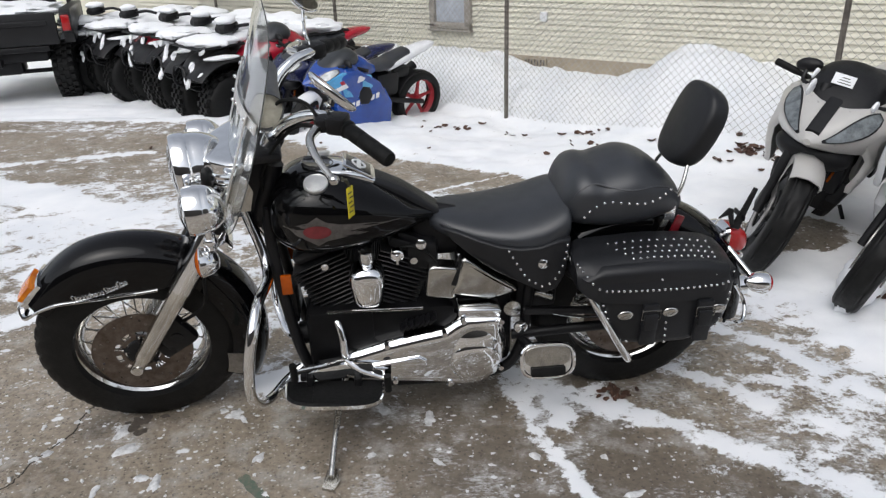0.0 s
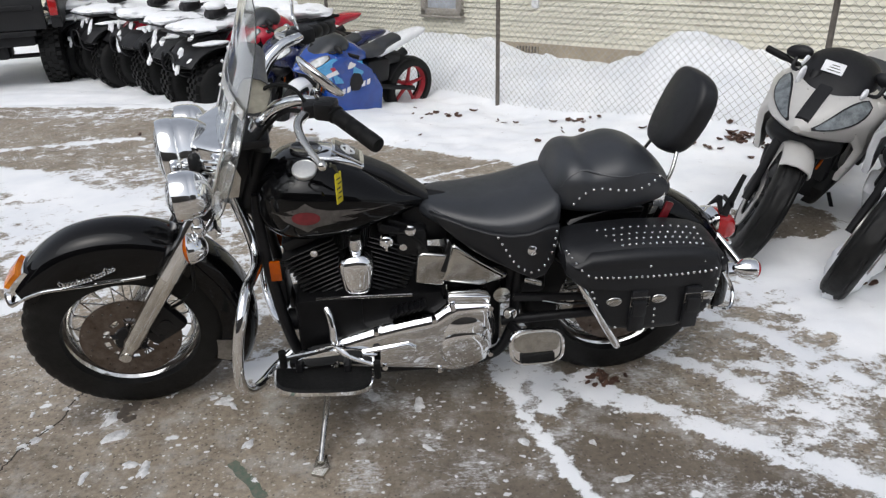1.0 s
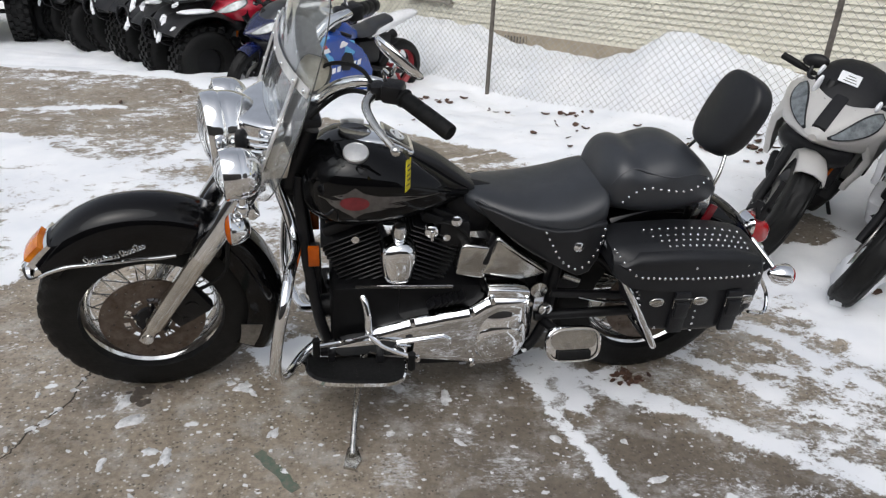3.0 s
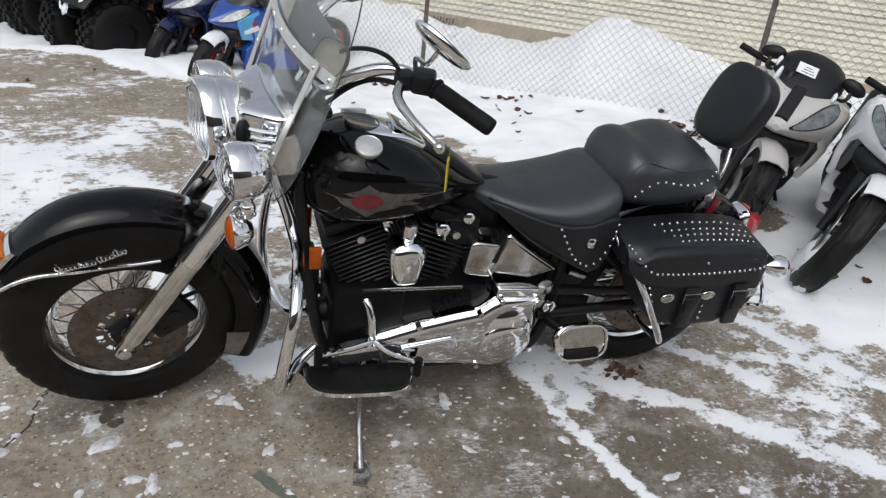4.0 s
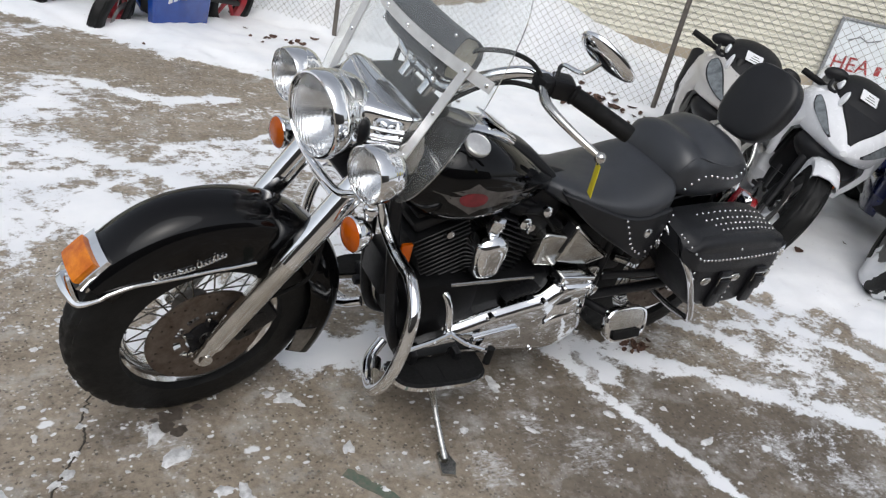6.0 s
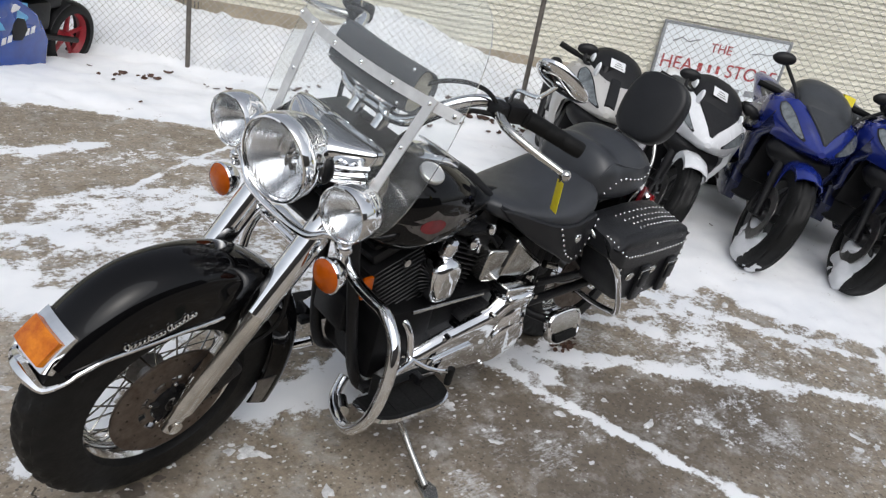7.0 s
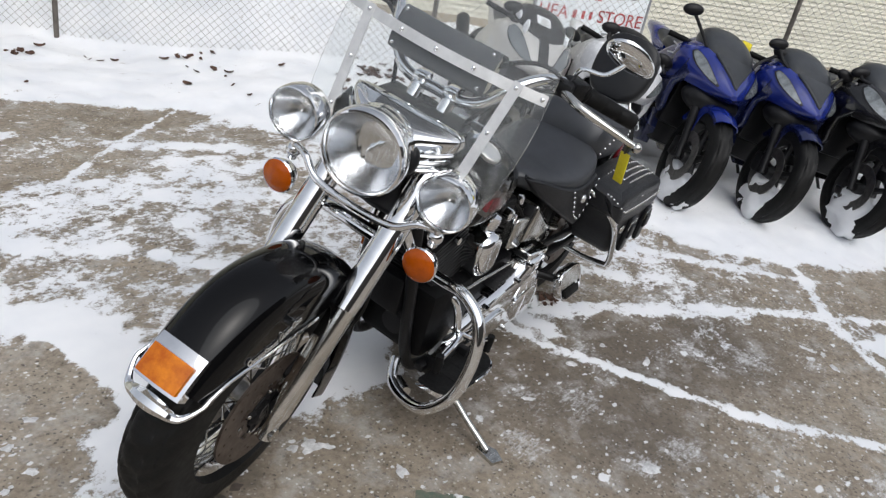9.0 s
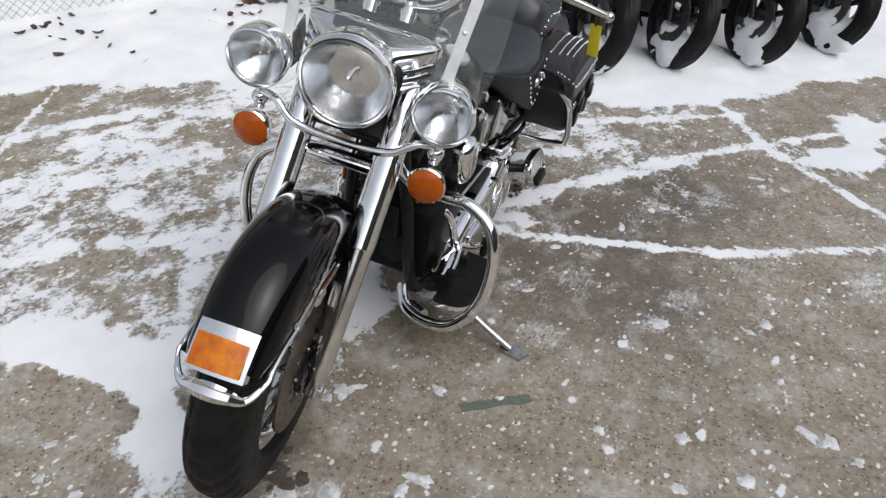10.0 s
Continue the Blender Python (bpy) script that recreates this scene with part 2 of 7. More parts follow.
SNOW_EDGE = [(-9.0, 6.2), (-4.4, 6.4), (-2.5, 6.2), (-1.9, 5.75), (-1.1, 5.35), (-0.3, 5.05), (0.3, 4.7), (0.55, 4.2), (0.85, 3.85), (1.13, 3.5), (1.40, 2.72), (1.47, 2.42), (1.66, 2.24), (1.76, 2.05), (1.87, 1.88), (2.05, 1.70), (2.45, 1.48), (2.95, 1.1), (4.5, -0.4), (8.0, -4.0)]
STREAKS = [
    # (line, half width): wind-blown snow lying along the slab joints and in drifts
    ([(0.18, 2.45), (0.24, 2.25), (0.27, 2.11), (0.32, 1.96), (0.40, 1.79), (0.49, 1.60), (0.62, 1.32), (0.82, 1.05), (1.1, 0.7)], 0.019),
    ([(0.20, 2.40), (0.26, 2.22), (0.29, 2.08)], 0.050),
    ([(0.1, 2.45), (0.43, 2.19), (0.65, 2.08), (0.82, 2.04), (0.92, 1.93), (1.17, 1.76), (1.35, 1.69), (1.73, 1.40), (2.14, 1.08), (2.6, 0.8)], 0.032),
    ([(0.83, 2.38), (1.02, 2.23), (1.15, 2.12), (1.3, 2.0)], 0.034),
    ([(0.9, 2.85), (1.12, 2.64), (1.36, 2.43), (1.51, 2.22), (1.76, 1.91), (2.06, 1.6)], 0.042),
    ([(2.3, 1.85), (1.98, 1.56), (1.77, 1.41), (1.61, 1.24), (1.4, 0.95), (1.0, 0.5)], 0.03),
    ([(2.3, 1.0), (1.95, 0.95), (1.72, 1.12)], 0.10),
    ([(0.30, 2.33), (0.36, 2.20), (0.40, 2.06)], 0.052),
    ([(0.54, 2.22), (0.65, 2.08), (0.88, 1.98), (1.08, 1.86), (1.27, 1.75)], 0.034),
    ([(-1.5, 3.25), (-0.85, 3.83), (-0.37, 4.26), (0.29, 4.81)], 0.016),
    ([(-1.9, 4.0), (-1.3, 3.68), (-0.91, 3.45), (-0.71, 3.32), (-0.54, 3.14), (-0.37, 2.95), (0.2, 2.7)], 0.06),
    ([(-0.43, 2.91), (-0.61, 2.80), (-0.81, 2.66), (-0.98, 2.50)], 0.055),
    ([(-1.35, 3.25), (-1.13, 3.02), (-1.07, 2.80), (-1.03, 2.57), (-1.10, 2.40)], 0.11),
    ([(-1.10, 2.45), (-1.18, 2.33), (-1.27, 2.22)], 0.055),
    ([(-0.62, 2.27), (-0.5, 2.27), (-0.36, 2.26), (-0.24, 2.38)], 0.075),
    ([(-0.58, 3.95), (-0.42, 3.73), (-0.14, 3.59), (0.15, 3.48)], 0.05),
    ([(-0.33, 4.35), (-0.11, 4.26), (0.26, 4.11), (0.51, 3.77)], 0.05),
    ([(-2.2, 3.3), (-1.9, 3.0), (-1.95, 2.7)], 0.075),
    ([(-3.6, 4.75), (-2.9, 4.4), (-2.5, 4.2), (-2.0, 3.95)], 0.13),
    ([(-3.6, 5.0), (-3.0, 5.2), (-2.5, 5.35)], 0.05),
    ([(-1.6, 4.75), (-1.1, 4.5), (-0.7, 4.6)], 0.045),
]
# (x, y, radius, strength): half-melted frost films on the bare slab
FILMS = [
    (0.36, 2.12, 0.15, 0.75), (0.26, 2.24, 0.12, 0.75), (0.52, 2.14, 0.11, 0.6), (0.75, 2.2, 0.15, 0.5), (1.05, 2.0, 0.2, 0.5), (1.3, 1.85, 0.2, 0.45), (0.35, 1.75, 0.12, 0.4),
    (0.01, 1.84, 0.10, 0.55), (0.13, 1.70, 0.12, 0.6), (-0.19, 1.70, 0.09, 0.7), (0.84, 1.64, 0.14, 0.55), (0.70, 1.72, 0.12, 0.5),
    (-1.04, 1.86, 0.05, 0.8), (-1.10, 1.94, 0.045, 0.75), (-0.07, 2.04, 0.07, 0.6), (-0.20, 2.09, 0.07, 0.6), (-0.02, 1.77, 0.08, 0.5),
    (0.24, 1.38, 0.10, 0.6), (0.07, 1.40, 0.07, 0.75), (0.26, 1.12, 0.07, 0.75), (-0.22, 1.67, 0.07, 0.6), (-0.49, 1.35, 0.07, 0.5),
    (0.71, 0.80, 0.12, 0.7), (-0.74, 2.06, 0.04, 0.8), (0.45, 1.9, 0.1, 0.45), (1.0, 1.45, 0.16, 0.5), (1.25, 1.3, 0.14, 0.5), (0.55, 1.25, 0.12, 0.4),
]
# (x, y, radius): small damp stains by the front wheel, larger dark spots elsewhere
DARK_SPOTS = [(-1.06, 2.03, 0.07), (-0.95, 2.06, 0.06), (-1.19, 1.98, 0.07), (-0.18, 2.0, 0.22), (0.05, 2.1, 0.25), (0.40, 2.35, 0.3), (0.12, 1.85, 0.3), (0.55, 1.72, 0.35), (0.95, 1.6, 0.3), (0.2, 1.55, 0.3), (-0.9, 2.25, 0.16), (0.56, 2.0, 0.12), (1.66, 3.5, 0.35)]


def past_edge(x, y):
    """Signed distance beyond the edge of the deep snow (positive: in it)."""
    q, along = near_line(x, y, SNOW_EDGE)
    best, side = 1e9, 1.0
    for (x0, y0), (x1, y1) in zip(SNOW_EDGE, SNOW_EDGE[1:]):
        dx, dy = x1 - x0, y1 - y0
        t = min(1.0, max(0.0, ((x - x0) * dx + (y - y0) * dy) / (dx * dx + dy * dy)))
        d = math.hypot(x - x0 - t * dx, y - y0 - t * dy)
        if d < best:
            best, side = d, (1.0 if dx * (y - y0) - dy * (x - x0) > 0 else -1.0)
    return best * side


FD = Vector((0.741, -0.672))  # along the fence
FN = Vector((0.672, 0.741))   # through the fence, away from the yard
FC = 0.672 * 0.30 + 0.741 * 6.65


DRIFTS = []
for line, w in STREAKS:
    m = w * 3 + 0.15
    DRIFTS.append((line, w, min(p[0] for p in line) - m, max(p[0] for p in line) + m, min(p[1] for p in line) - m, max(p[1] for p in line) + m))


def smoothstep(a, b, x):
    t = min(1.0, max(0.0, (x - a) / (b - a)))
    return t * t * (3 - 2 * t)


def ground_at(x, y):
    """Height and snow cover of the yard."""
    n1 = noise.fractal(Vector((x * 0.9, y * 0.9, 3.1)), 1.0, 2.0, 4)
    n2 = noise.fractal(Vector((x * 3.1, y * 3.1, 7.7)), 1.0, 2.0, 4)
    n3 = noise.fractal(Vector((x * 9.0, y * 9.0, 1.7)), 1.0, 2.0, 3)
    e = past_edge(x, y) + 0.10 * n2 + 0.05 * n3
    deep = smoothstep(-0.03, 0.12, e)
    # thin wind-blown cover, thickest far from the camera, left of the front wheel and round the rear wheel
    cover = -0.20 + 0.45 * smoothstep(2.2, 3.3, y) + 0.34 * smoothstep(0.35, 1.1, x) * smoothstep(1.1, 1.9, y)
    cover += 0.22 * smoothstep(-1.2, -1.7, x) * smoothstep(2.0, 2.6, y) - 0.20 * smoothstep(3.75, 4.5, y) - 0.22 * smoothstep(4.4, 4.9, y) + 0.10 * smoothstep(0.0, 0.8, x) * smoothstep(1.6, 0.9, y)
    sx = noise.fractal(Vector((x * 1.5 + y * 0.9, y * 2.8 - x * 1.1, 0.3)), 1.0, 2.0, 6)
    thin = 0.41 + 0.27 * sx + 0.16 * n3 + 0.12 * n2 + cover
    s = min(0.85, max(0.0, thin))
    for line, w, x0, x1, y0, y1 in DRIFTS:
        if x < x0 or x > x1 or y < y0 or y > y1:
            continue
        q, al = near_line(x, y, line)
        if q < w * 3 + 0.15:
            wob = w * (1 + 0.6 * n2 + 0.5 * n3) + 0.004
            s = max(s, (0.84 + 0.30 * smoothstep(0.05, 0.09, w) + 0.15 * n3) * smoothstep(wob * 2.7, wob * 0.25, q))
    s = max(s, deep)
    bare = 0.85 * math.exp(-((x - 1.66) / 0.30) ** 2 - ((y - 3.52) / 0.24) ** 2) * (1 + 0.5 * n2)
    s = max(0.0, s - 1.3 * smoothstep(0.25, 0.6, bare))
    dip = 0.17 * smoothstep(2.9, 4.9, FN.x * x + FN.y * y) * (1 - smoothstep(0.2, 2.2, FD.x * (x - 0.30) + FD.y * (y - 6.65)))
    h = 0.004 * n1 - max(dip, 0.25 * smoothstep(6.3, 7.2, y) * smoothstep(-1.2, -2.2, x))
    depth = 0.0
    if e > 0:
        f = FN.x * x + FN.y * y - FC
        depth = 0.05 * smoothstep(0, 0.5, e) + 0.03 * smoothstep(0.3, 1.5, e) * (1 + n1 + 0.6 * n2)
        t = FD.x * (x - 0.30) + FD.y * (y - 6.65)
        if f > -0.6:
            bank = smoothstep(-0.20, 0.65, f) * (0.36 - 0.10 * smoothstep(-1.2, -0.4, t) + 0.06 * smoothstep(0.8, 1.5, t) - 0.17 * smoothstep(1.8, 2.6, t) + 0.02 * n2)
            hill = 0.27 * math.exp(-((t - 1.38) / 0.42) ** 2) + 0.05 * math.exp(-((t + 1.1) / 0.5) ** 2)
            bank += hill * smoothstep(0.0, 0.6, f)
            bank *= 1.0 - 0.45 * smoothstep(0.8, 1.5, f)
            depth += bank * (1 + 0.05 * n2 + 0.015 * n3)
        depth += 0.010 * n2 + 0.004 * n3
    h += max(0.0, depth) + 0.008 * s
    return h, s


def axis_steps(a, b, fine, far):
    xs = list(np.arange(a, b + fine / 2, fine))
    st, x = fine, a
    left = []
    while x > -far:
        st *= 1.45
        x -= st
        left.append(x)
    st, x = fine, b
    right = []
    while x < far:
        st *= 1.45
        x += st
        right.append(x)
    return left[::-1] + xs + right


GX = axis_steps(-3.4, 4.0, 0.030, 900.0)
GY = axis_steps(0.6, 3.1, 0.026, 900.0)
GY = [y for y in GY if y <= 3.1] + list(np.arange(3.1 + 0.04, 8.6, 0.04)) + [y + 5.5 for y in GY if y > 3.1]
gv, gsnow, gfilm, gdarkened = [], [], [], []
for yy in GY:
    for xx in GX:
        if abs(xx) < 16 and abs(yy) < 16:
            hh, ss = ground_at(xx, yy)
        else:
            hh, ss = 0.05, 1.0
        gv.append((xx, yy, hh))
        gsnow.append(ss)
        gfilm.append(max([st * math.exp(-((xx - fx) ** 2 + (yy - fy) ** 2) / (fr * fr)) for fx, fy, fr, st in FILMS]) if abs(xx) < 2 and yy < 3 else 0.0)
        gdarkened.append(max([math.exp(-((xx - fx) ** 2 + (yy - fy) ** 2) / (fr * fr)) for fx, fy, fr in DARK_SPOTS]) if abs(xx) < 2.5 and yy < 4 else 0.0)
nx = len(GX)
gf = [(j * nx + i, j * nx + i + 1, (j + 1) * nx + i + 1, (j + 1) * nx + i) for j in range(len(GY) - 1) for i in range(nx - 1)]
gm = bpy.data.meshes.new("ground")
gm.from_pydata(gv, [], gf)
at = gm.attributes.new("snow", "FLOAT", "POINT")
at.data.foreach_set("value", gsnow)
for nm, vals in (("film", gfilm), ("darkened", gdarkened)):
    at = gm.attributes.new(nm, "FLOAT", "POINT")
    at.data.foreach_set("value", vals)
gm.shade_smooth()


def ground_material():
    m = bpy.data.materials.new("concrete_and_snow")
    m.use_nodes = True
    nt = m.node_tree
    N, Lk = nt.nodes, nt.links
    b = N["Principled BSDF"]
    co = N.new("ShaderNodeTexCoord")

    def noi(scale, detail=6.0, rough=0.6, stretch=None):
        n = N.new("ShaderNodeTexNoise")
        n.inputs["Scale"].default_value, n.inputs["Detail"].default_value, n.inputs["Roughness"].default_value = scale, detail, rough
        if stretch:
            mp = N.new("ShaderNodeMapping")
            mp.inputs["Scale"].default_value = stretch
            mp.inputs["Rotation"].default_value = (0, 0, radians(-25))
            Lk.new(co.outputs["Object"], mp.inputs["Vector"])
            Lk.new(mp.outputs[0], n.inputs["Vector"])
        else:
            Lk.new(co.outputs["Object"], n.inputs["Vector"])
        return n

    def mth(op, a, c=None, clamp=False):
        n = N.new("ShaderNodeMath")
        n.operation, n.use_clamp = op, clamp
        for i, v in enumerate((a, c)):
            if v is None:
                continue
            if isinstance(v, (int, float)):
                n.inputs[i].default_value = v
            else:
                Lk.new(v, n.inputs[i])
        return n.outputs[0]

    def rampc(fac, stops):
        r = N.new("ShaderNodeValToRGB")
        while len(r.color_ramp.elements) < len(stops):
            r.color_ramp.elements.new(0.5)
        for el, (p, c) in zip(r.color_ramp.elements, stops):
            el.position, el.color = p, rgb(c)
        Lk.new(fac, r.inputs["Fac"])
        return r.outputs[0]

    def mix(fac, a, c):
        n = N.new("ShaderNodeMix")
        n.data_type = "RGBA"
        Lk.new(fac, n.inputs["Factor"])
        for sock, v in ((n.inputs[6], a), (n.inputs[7], c)):
            if isinstance(v, tuple):
                sock.default_value = rgb(v)
            else:
                Lk.new(v, sock)
        return n.outputs[2]

    def mul(a, c):
        n = N.new("ShaderNodeMix")
        n.data_type, n.blend_type = "RGBA", "MULTIPLY"
        n.inputs["Factor"].default_value = 1.0
        Lk.new(a, n.inputs[6])
        Lk.new(c, n.inputs[7])
        return n.outputs[2]

    def attr(nm):
        n = N.new("ShaderNodeAttribute")
        n.attribute_name = nm
        return n.outputs["Fac"]

    def voro(scale, feature="F1", rnd=1.0, stretch=None):
        n = N.new("ShaderNodeTexVoronoi")
        n.feature = feature
        n.inputs["Scale"].default_value, n.inputs["Randomness"].default_value = scale, rnd
        mp = N.new("ShaderNodeMapping")
        mp.inputs["Scale"].default_value = stretch or (1, 1, 1)
        mp.inputs["Rotation"].default_value = (0, 0, radians(-20))
        wob = noi(scale * 0.9, 3)
        ad = N.new("ShaderNodeVectorMath")
        ad.operation = "MULTIPLY_ADD"
        ad.inputs[1].default_value = (0.9 / scale, 0.9 / scale, 0)
        Lk.new(wob.outputs["Color"], ad.inputs[0])
        Lk.new(co.outputs["Object"], ad.inputs[2])
        Lk.new(ad.outputs[0], mp.inputs["Vector"])
        Lk.new(mp.outputs[0], n.inputs["Vector"])
        return n

    # concrete: broad tone, dark spots, worn sandy surface with exposed aggregate
    broad = noi(0.9, 6, 0.6)
    mid = noi(7.0, 7, 0.7)
    fine = noi(42, 8, 0.75)
    base = rampc(broad.outputs["Fac"], [(0.30, (0.198, 0.164, 0.124)), (0.50, (0.268, 0.226, 0.177)), (0.70, (0.322, 0.280, 0.228))])
    mcol = rampc(mid.outputs["Fac"], [(0.28, (0.62, 0.59, 0.55)), (0.5, (1.0, 1.0, 1.0)), (0.75, (1.16, 1.15, 1.14))])
    fcol = rampc(fine.outputs["Fac"], [(0.30, (0.40, 0.38, 0.35)), (0.47, (0.97, 0.97, 0.97)), (0.70, (1.42, 1.41, 1.38))])
    conc = mul(mul(base, mcol), fcol)
    stones = voro(85)
    sc = N.new("ShaderNodeSeparateColor")
    Lk.new(stones.outputs["Color"], sc.inputs[0])
    near = mth("LESS_THAN", stones.outputs["Distance"], 0.36)
    dk = mth("MULTIPLY", near, mth("GREATER_THAN", sc.outputs[0], 0.79))
    lt = mth("MULTIPLY", near, mth("LESS_THAN", sc.outputs[0], 0.17))
    conc = mix(mth("MULTIPLY", dk, 0.75), conc, (0.06, 0.052, 0.045))
    conc = mix(mth("MULTIPLY", lt, 0.6), conc, (0.52, 0.49, 0.44))
    # slab colour goes darker brown inside the listed spots
    darkf = mth("MULTIPLY", attr("darkened"), mth("MULTIPLY_ADD", mid.outputs["Fac"], 1.6), True)
    conc = mix(mth("MULTIPLY", darkf, 0.68), conc, (0.075, 0.060, 0.046))
    # salt bloom and frost film
    filmn = noi(6.5, 9, 0.74)
    salt = rampc(filmn.outputs["Fac"], [(0.50, (0, 0, 0)), (0.66, (0.5, 0.5, 0.5))])
    conc = mix(salt, conc, (0.52, 0.51, 0.49))
    frn = noi(38, 7, 0.72, (1.0, 2.2, 1.0))
    frost = mth("SUBTRACT", mth("ADD", mth("MULTIPLY", attr("film"), 0.46), frn.outputs["Fac"]), 0.70)
    frost = mth("ADD", frost, mth("MULTIPLY", mth("SUBTRACT", filmn.outputs["Fac"], 0.5), 0.8))
    frost = mth("MULTIPLY", frost, 3.6, True)
    conc = mix(mth("MULTIPLY", frost, 0.85), conc, (0.70, 0.71, 0.73))
    # snow factor
    brk = noi(9, 10, 0.80, (1.0, 1.25, 1.0))
    tiny = noi(75, 5, 0.7)
    sn = mth("ADD", attr("snow"), mth("MULTIPLY", mth("SUBTRACT", brk.outputs["Fac"], 0.5), 2.2))
    sn = mth("ADD", sn, mth("MULTIPLY", mth("SUBTRACT", tiny.outputs["Fac"], 0.5), 0.5))
    mr = N.new("ShaderNodeMapRange")
    mr.interpolation_type = "SMOOTHSTEP"
    mr.inputs["From Min"].default_value, mr.inputs["From Max"].default_value = 0.55, 0.74
    Lk.new(sn, mr.inputs["Value"])
    snowf = mr.outputs[0]
    # flat chips of trodden ice and small crumbs on the bare slab
    spn = noi(3.2, 4)
    where = rampc(spn.outputs["Fac"], [(0.42, (0.25, 0.25, 0.25)), (0.62, (1, 1, 1))])

    def chips(scale, size, chance, stretch):
        v = voro(scale, stretch=stretch)
        sp = N.new("ShaderNodeSeparateColor")
        Lk.new(v.outputs["Color"], sp.inputs[0])
        lim = mth("MULTIPLY", mth("ADD", sp.outputs[1], 0.25), size)
        inside = mth("MULTIPLY", mth("SUBTRACT", lim, v.outputs["Distance"]), 9.0, True)
        return mth("MULTIPLY", inside, mth("LESS_THAN", sp.outputs[0], mth("MULTIPLY", where, chance)))

    c1 = chips(15, 0.34, 0.07, (1, 1.7, 1))
    c2 = chips(38, 0.38, 0.22, (1, 1.5, 1))
    c3 = chips(90, 0.42, 0.06, (1, 1, 1))
    spk = mth("MAXIMUM", mth("MULTIPLY", c1, 0.85), mth("MAXIMUM", mth("MULTIPLY", c2, 0.75), mth("MULTIPLY", c3, 0.6)))
    total = N.new("ShaderNodeMath")
    total.operation, total.use_clamp = "MAXIMUM", True
    Lk.new(snowf, total.inputs[0])
    Lk.new(spk, total.inputs[1])
    wide = noi(2.3, 4)
    scol = rampc(wide.outputs["Fac"], [(0.3, (0.74, 0.765, 0.80)), (0.65, (0.86, 0.87, 0.885))])
    col = mix(total.outputs[0], conc, scol)
    Lk.new(col, b.inputs["Base Color"])
    ro = N.new("ShaderNodeMapRange")
    ro.inputs["To Min"].default_value, ro.inputs["To Max"].default_value = 0.62, 0.85
    Lk.new(snowf, ro.inputs["Value"])
    Lk.new(ro.outputs[0], b.inputs["Roughness"])
    bp = N.new("ShaderNodeBump")
    bp.inputs["Strength"].default_value, bp.inputs["Distance"].default_value = 0.55, 0.006
    hgt = mth("ADD", mth("MULTIPLY", snowf, 0.9), mth("MULTIPLY", fine.outputs["Fac"], 0.5))
    Lk.new(hgt, bp.inputs["Height"])
    Lk.new(bp.outputs[0], b.inputs["Normal"])
    return m


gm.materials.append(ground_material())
ground = tagged(new("ground", gm), "worn grey-brown concrete yard with wind-blown snow and a snow bank", "ground", kind="structure")


# ---- fence, house ----
GALV = mat("galvanised_wire", (0.40, 0.39, 0.365), 0.55, 0.4, vary=0.2, scale=8)
POSTM = mat("weathered_fence_post", (0.13, 0.115, 0.10), 0.6, 0.3, vary=0.3, scale=14, bump=0.1)
S0, S1, FH = -9.0, 12.0, 1.64
fence = thing("chain_link_fence", Matrix.Identity(4), "galvanised chain-link fence with slim weathered posts standing in snow", "fence", kind="structure")
FROT = Matrix(((FD.x, FN.x, 0, 0.30), (FD.y, FN.y, 0, 6.65), (0, 0, 1, -0.14), (0, 0, 0, 1)))
wire = Geo()
step = 0.062
for k in range(int((S1 - S0 + FH) / step)):
    for sg in (1, -1):
        s = S0 - FH / 2 + k * step
        a, b2 = (s, s + FH) if sg > 0 else (s + FH, s)
        r = 0.0018
        p, q = Vector((a, 0.002 * sg, 0.02)), Vector((b2, 0.002 * sg, FH - 0.02))
        d, u, w = axis_frame(q - p)
        vs = []
        for e in (p, q):
            for j in range(3):
                an = 2 * math.pi * j / 3
                vs.append(e + r * (math.cos(an) * u + math.sin(an) * w))
        wire.add(vs, [(0, 1, 4, 3), (1, 2, 5, 4), (2, 0, 3, 5)])
tagged(part("wire_mesh", wire.xf(FROT), GALV, fence, "woven diamond wire mesh"), kind="stuff")
for s in (-7.9, -5.2, -2.5, 0.01, 2.75, 5.5, 8.25):
    g = Geo().tube([(s, -0.035, -0.2), (s, -0.035, FH + 0.02)], 0.019, 12)
    g.ball((s, -0.035, FH + 0.02), (0.03, 0.03, 0.02))
    part("post", g.xf(FROT), POSTM, fence)
part("top_rail", Geo().tube([(S0, -0.02, FH - 0.02), (S1, -0.02, FH - 0.02)], 0.018, 10).xf(FROT), POSTM, fence)

SIDING = mat("cream_painted_siding", (0.635, 0.612, 0.515), 0.65, vary=0.10, scale=3, bump=0.08, bump_scale=30)
FOUND = mat("tan_foundation", (0.34, 0.29, 0.22), 0.85, vary=0.2, scale=4, bump=0.3, bump_scale=40)
FRAMEB = mat("grey_brown_window_frame", (0.30, 0.275, 0.24), 0.6, vary=0.15)
TRIMW = mat("white_window_trim", (0.68, 0.69, 0.70), 0.5, vary=0.1)
PANE = mat("grey_frosted_window", (0.42, 0.45, 0.50), 0.2, vary=0.2, scale=10)
HD, HN = Vector((0.87, -0.49, 0)), Vector((0.49, 0.87, 0))
HO = Vector((0.57, 7.90, 0))
HM = Matrix(((HD.x, HN.x, 0, HO.x), (HD.y, HN.y, 0, HO.y), (0, 0, 1, 0), (0, 0, 0, 1)))
house = thing("house", HM, "cream house wall with narrow lap siding on a tan foundation", "house", kind="structure")
FT = 0.26
part("wall", Geo().box((0, 0.22, 1.8), (26, 0.3, 3.6)), SIDING, house)
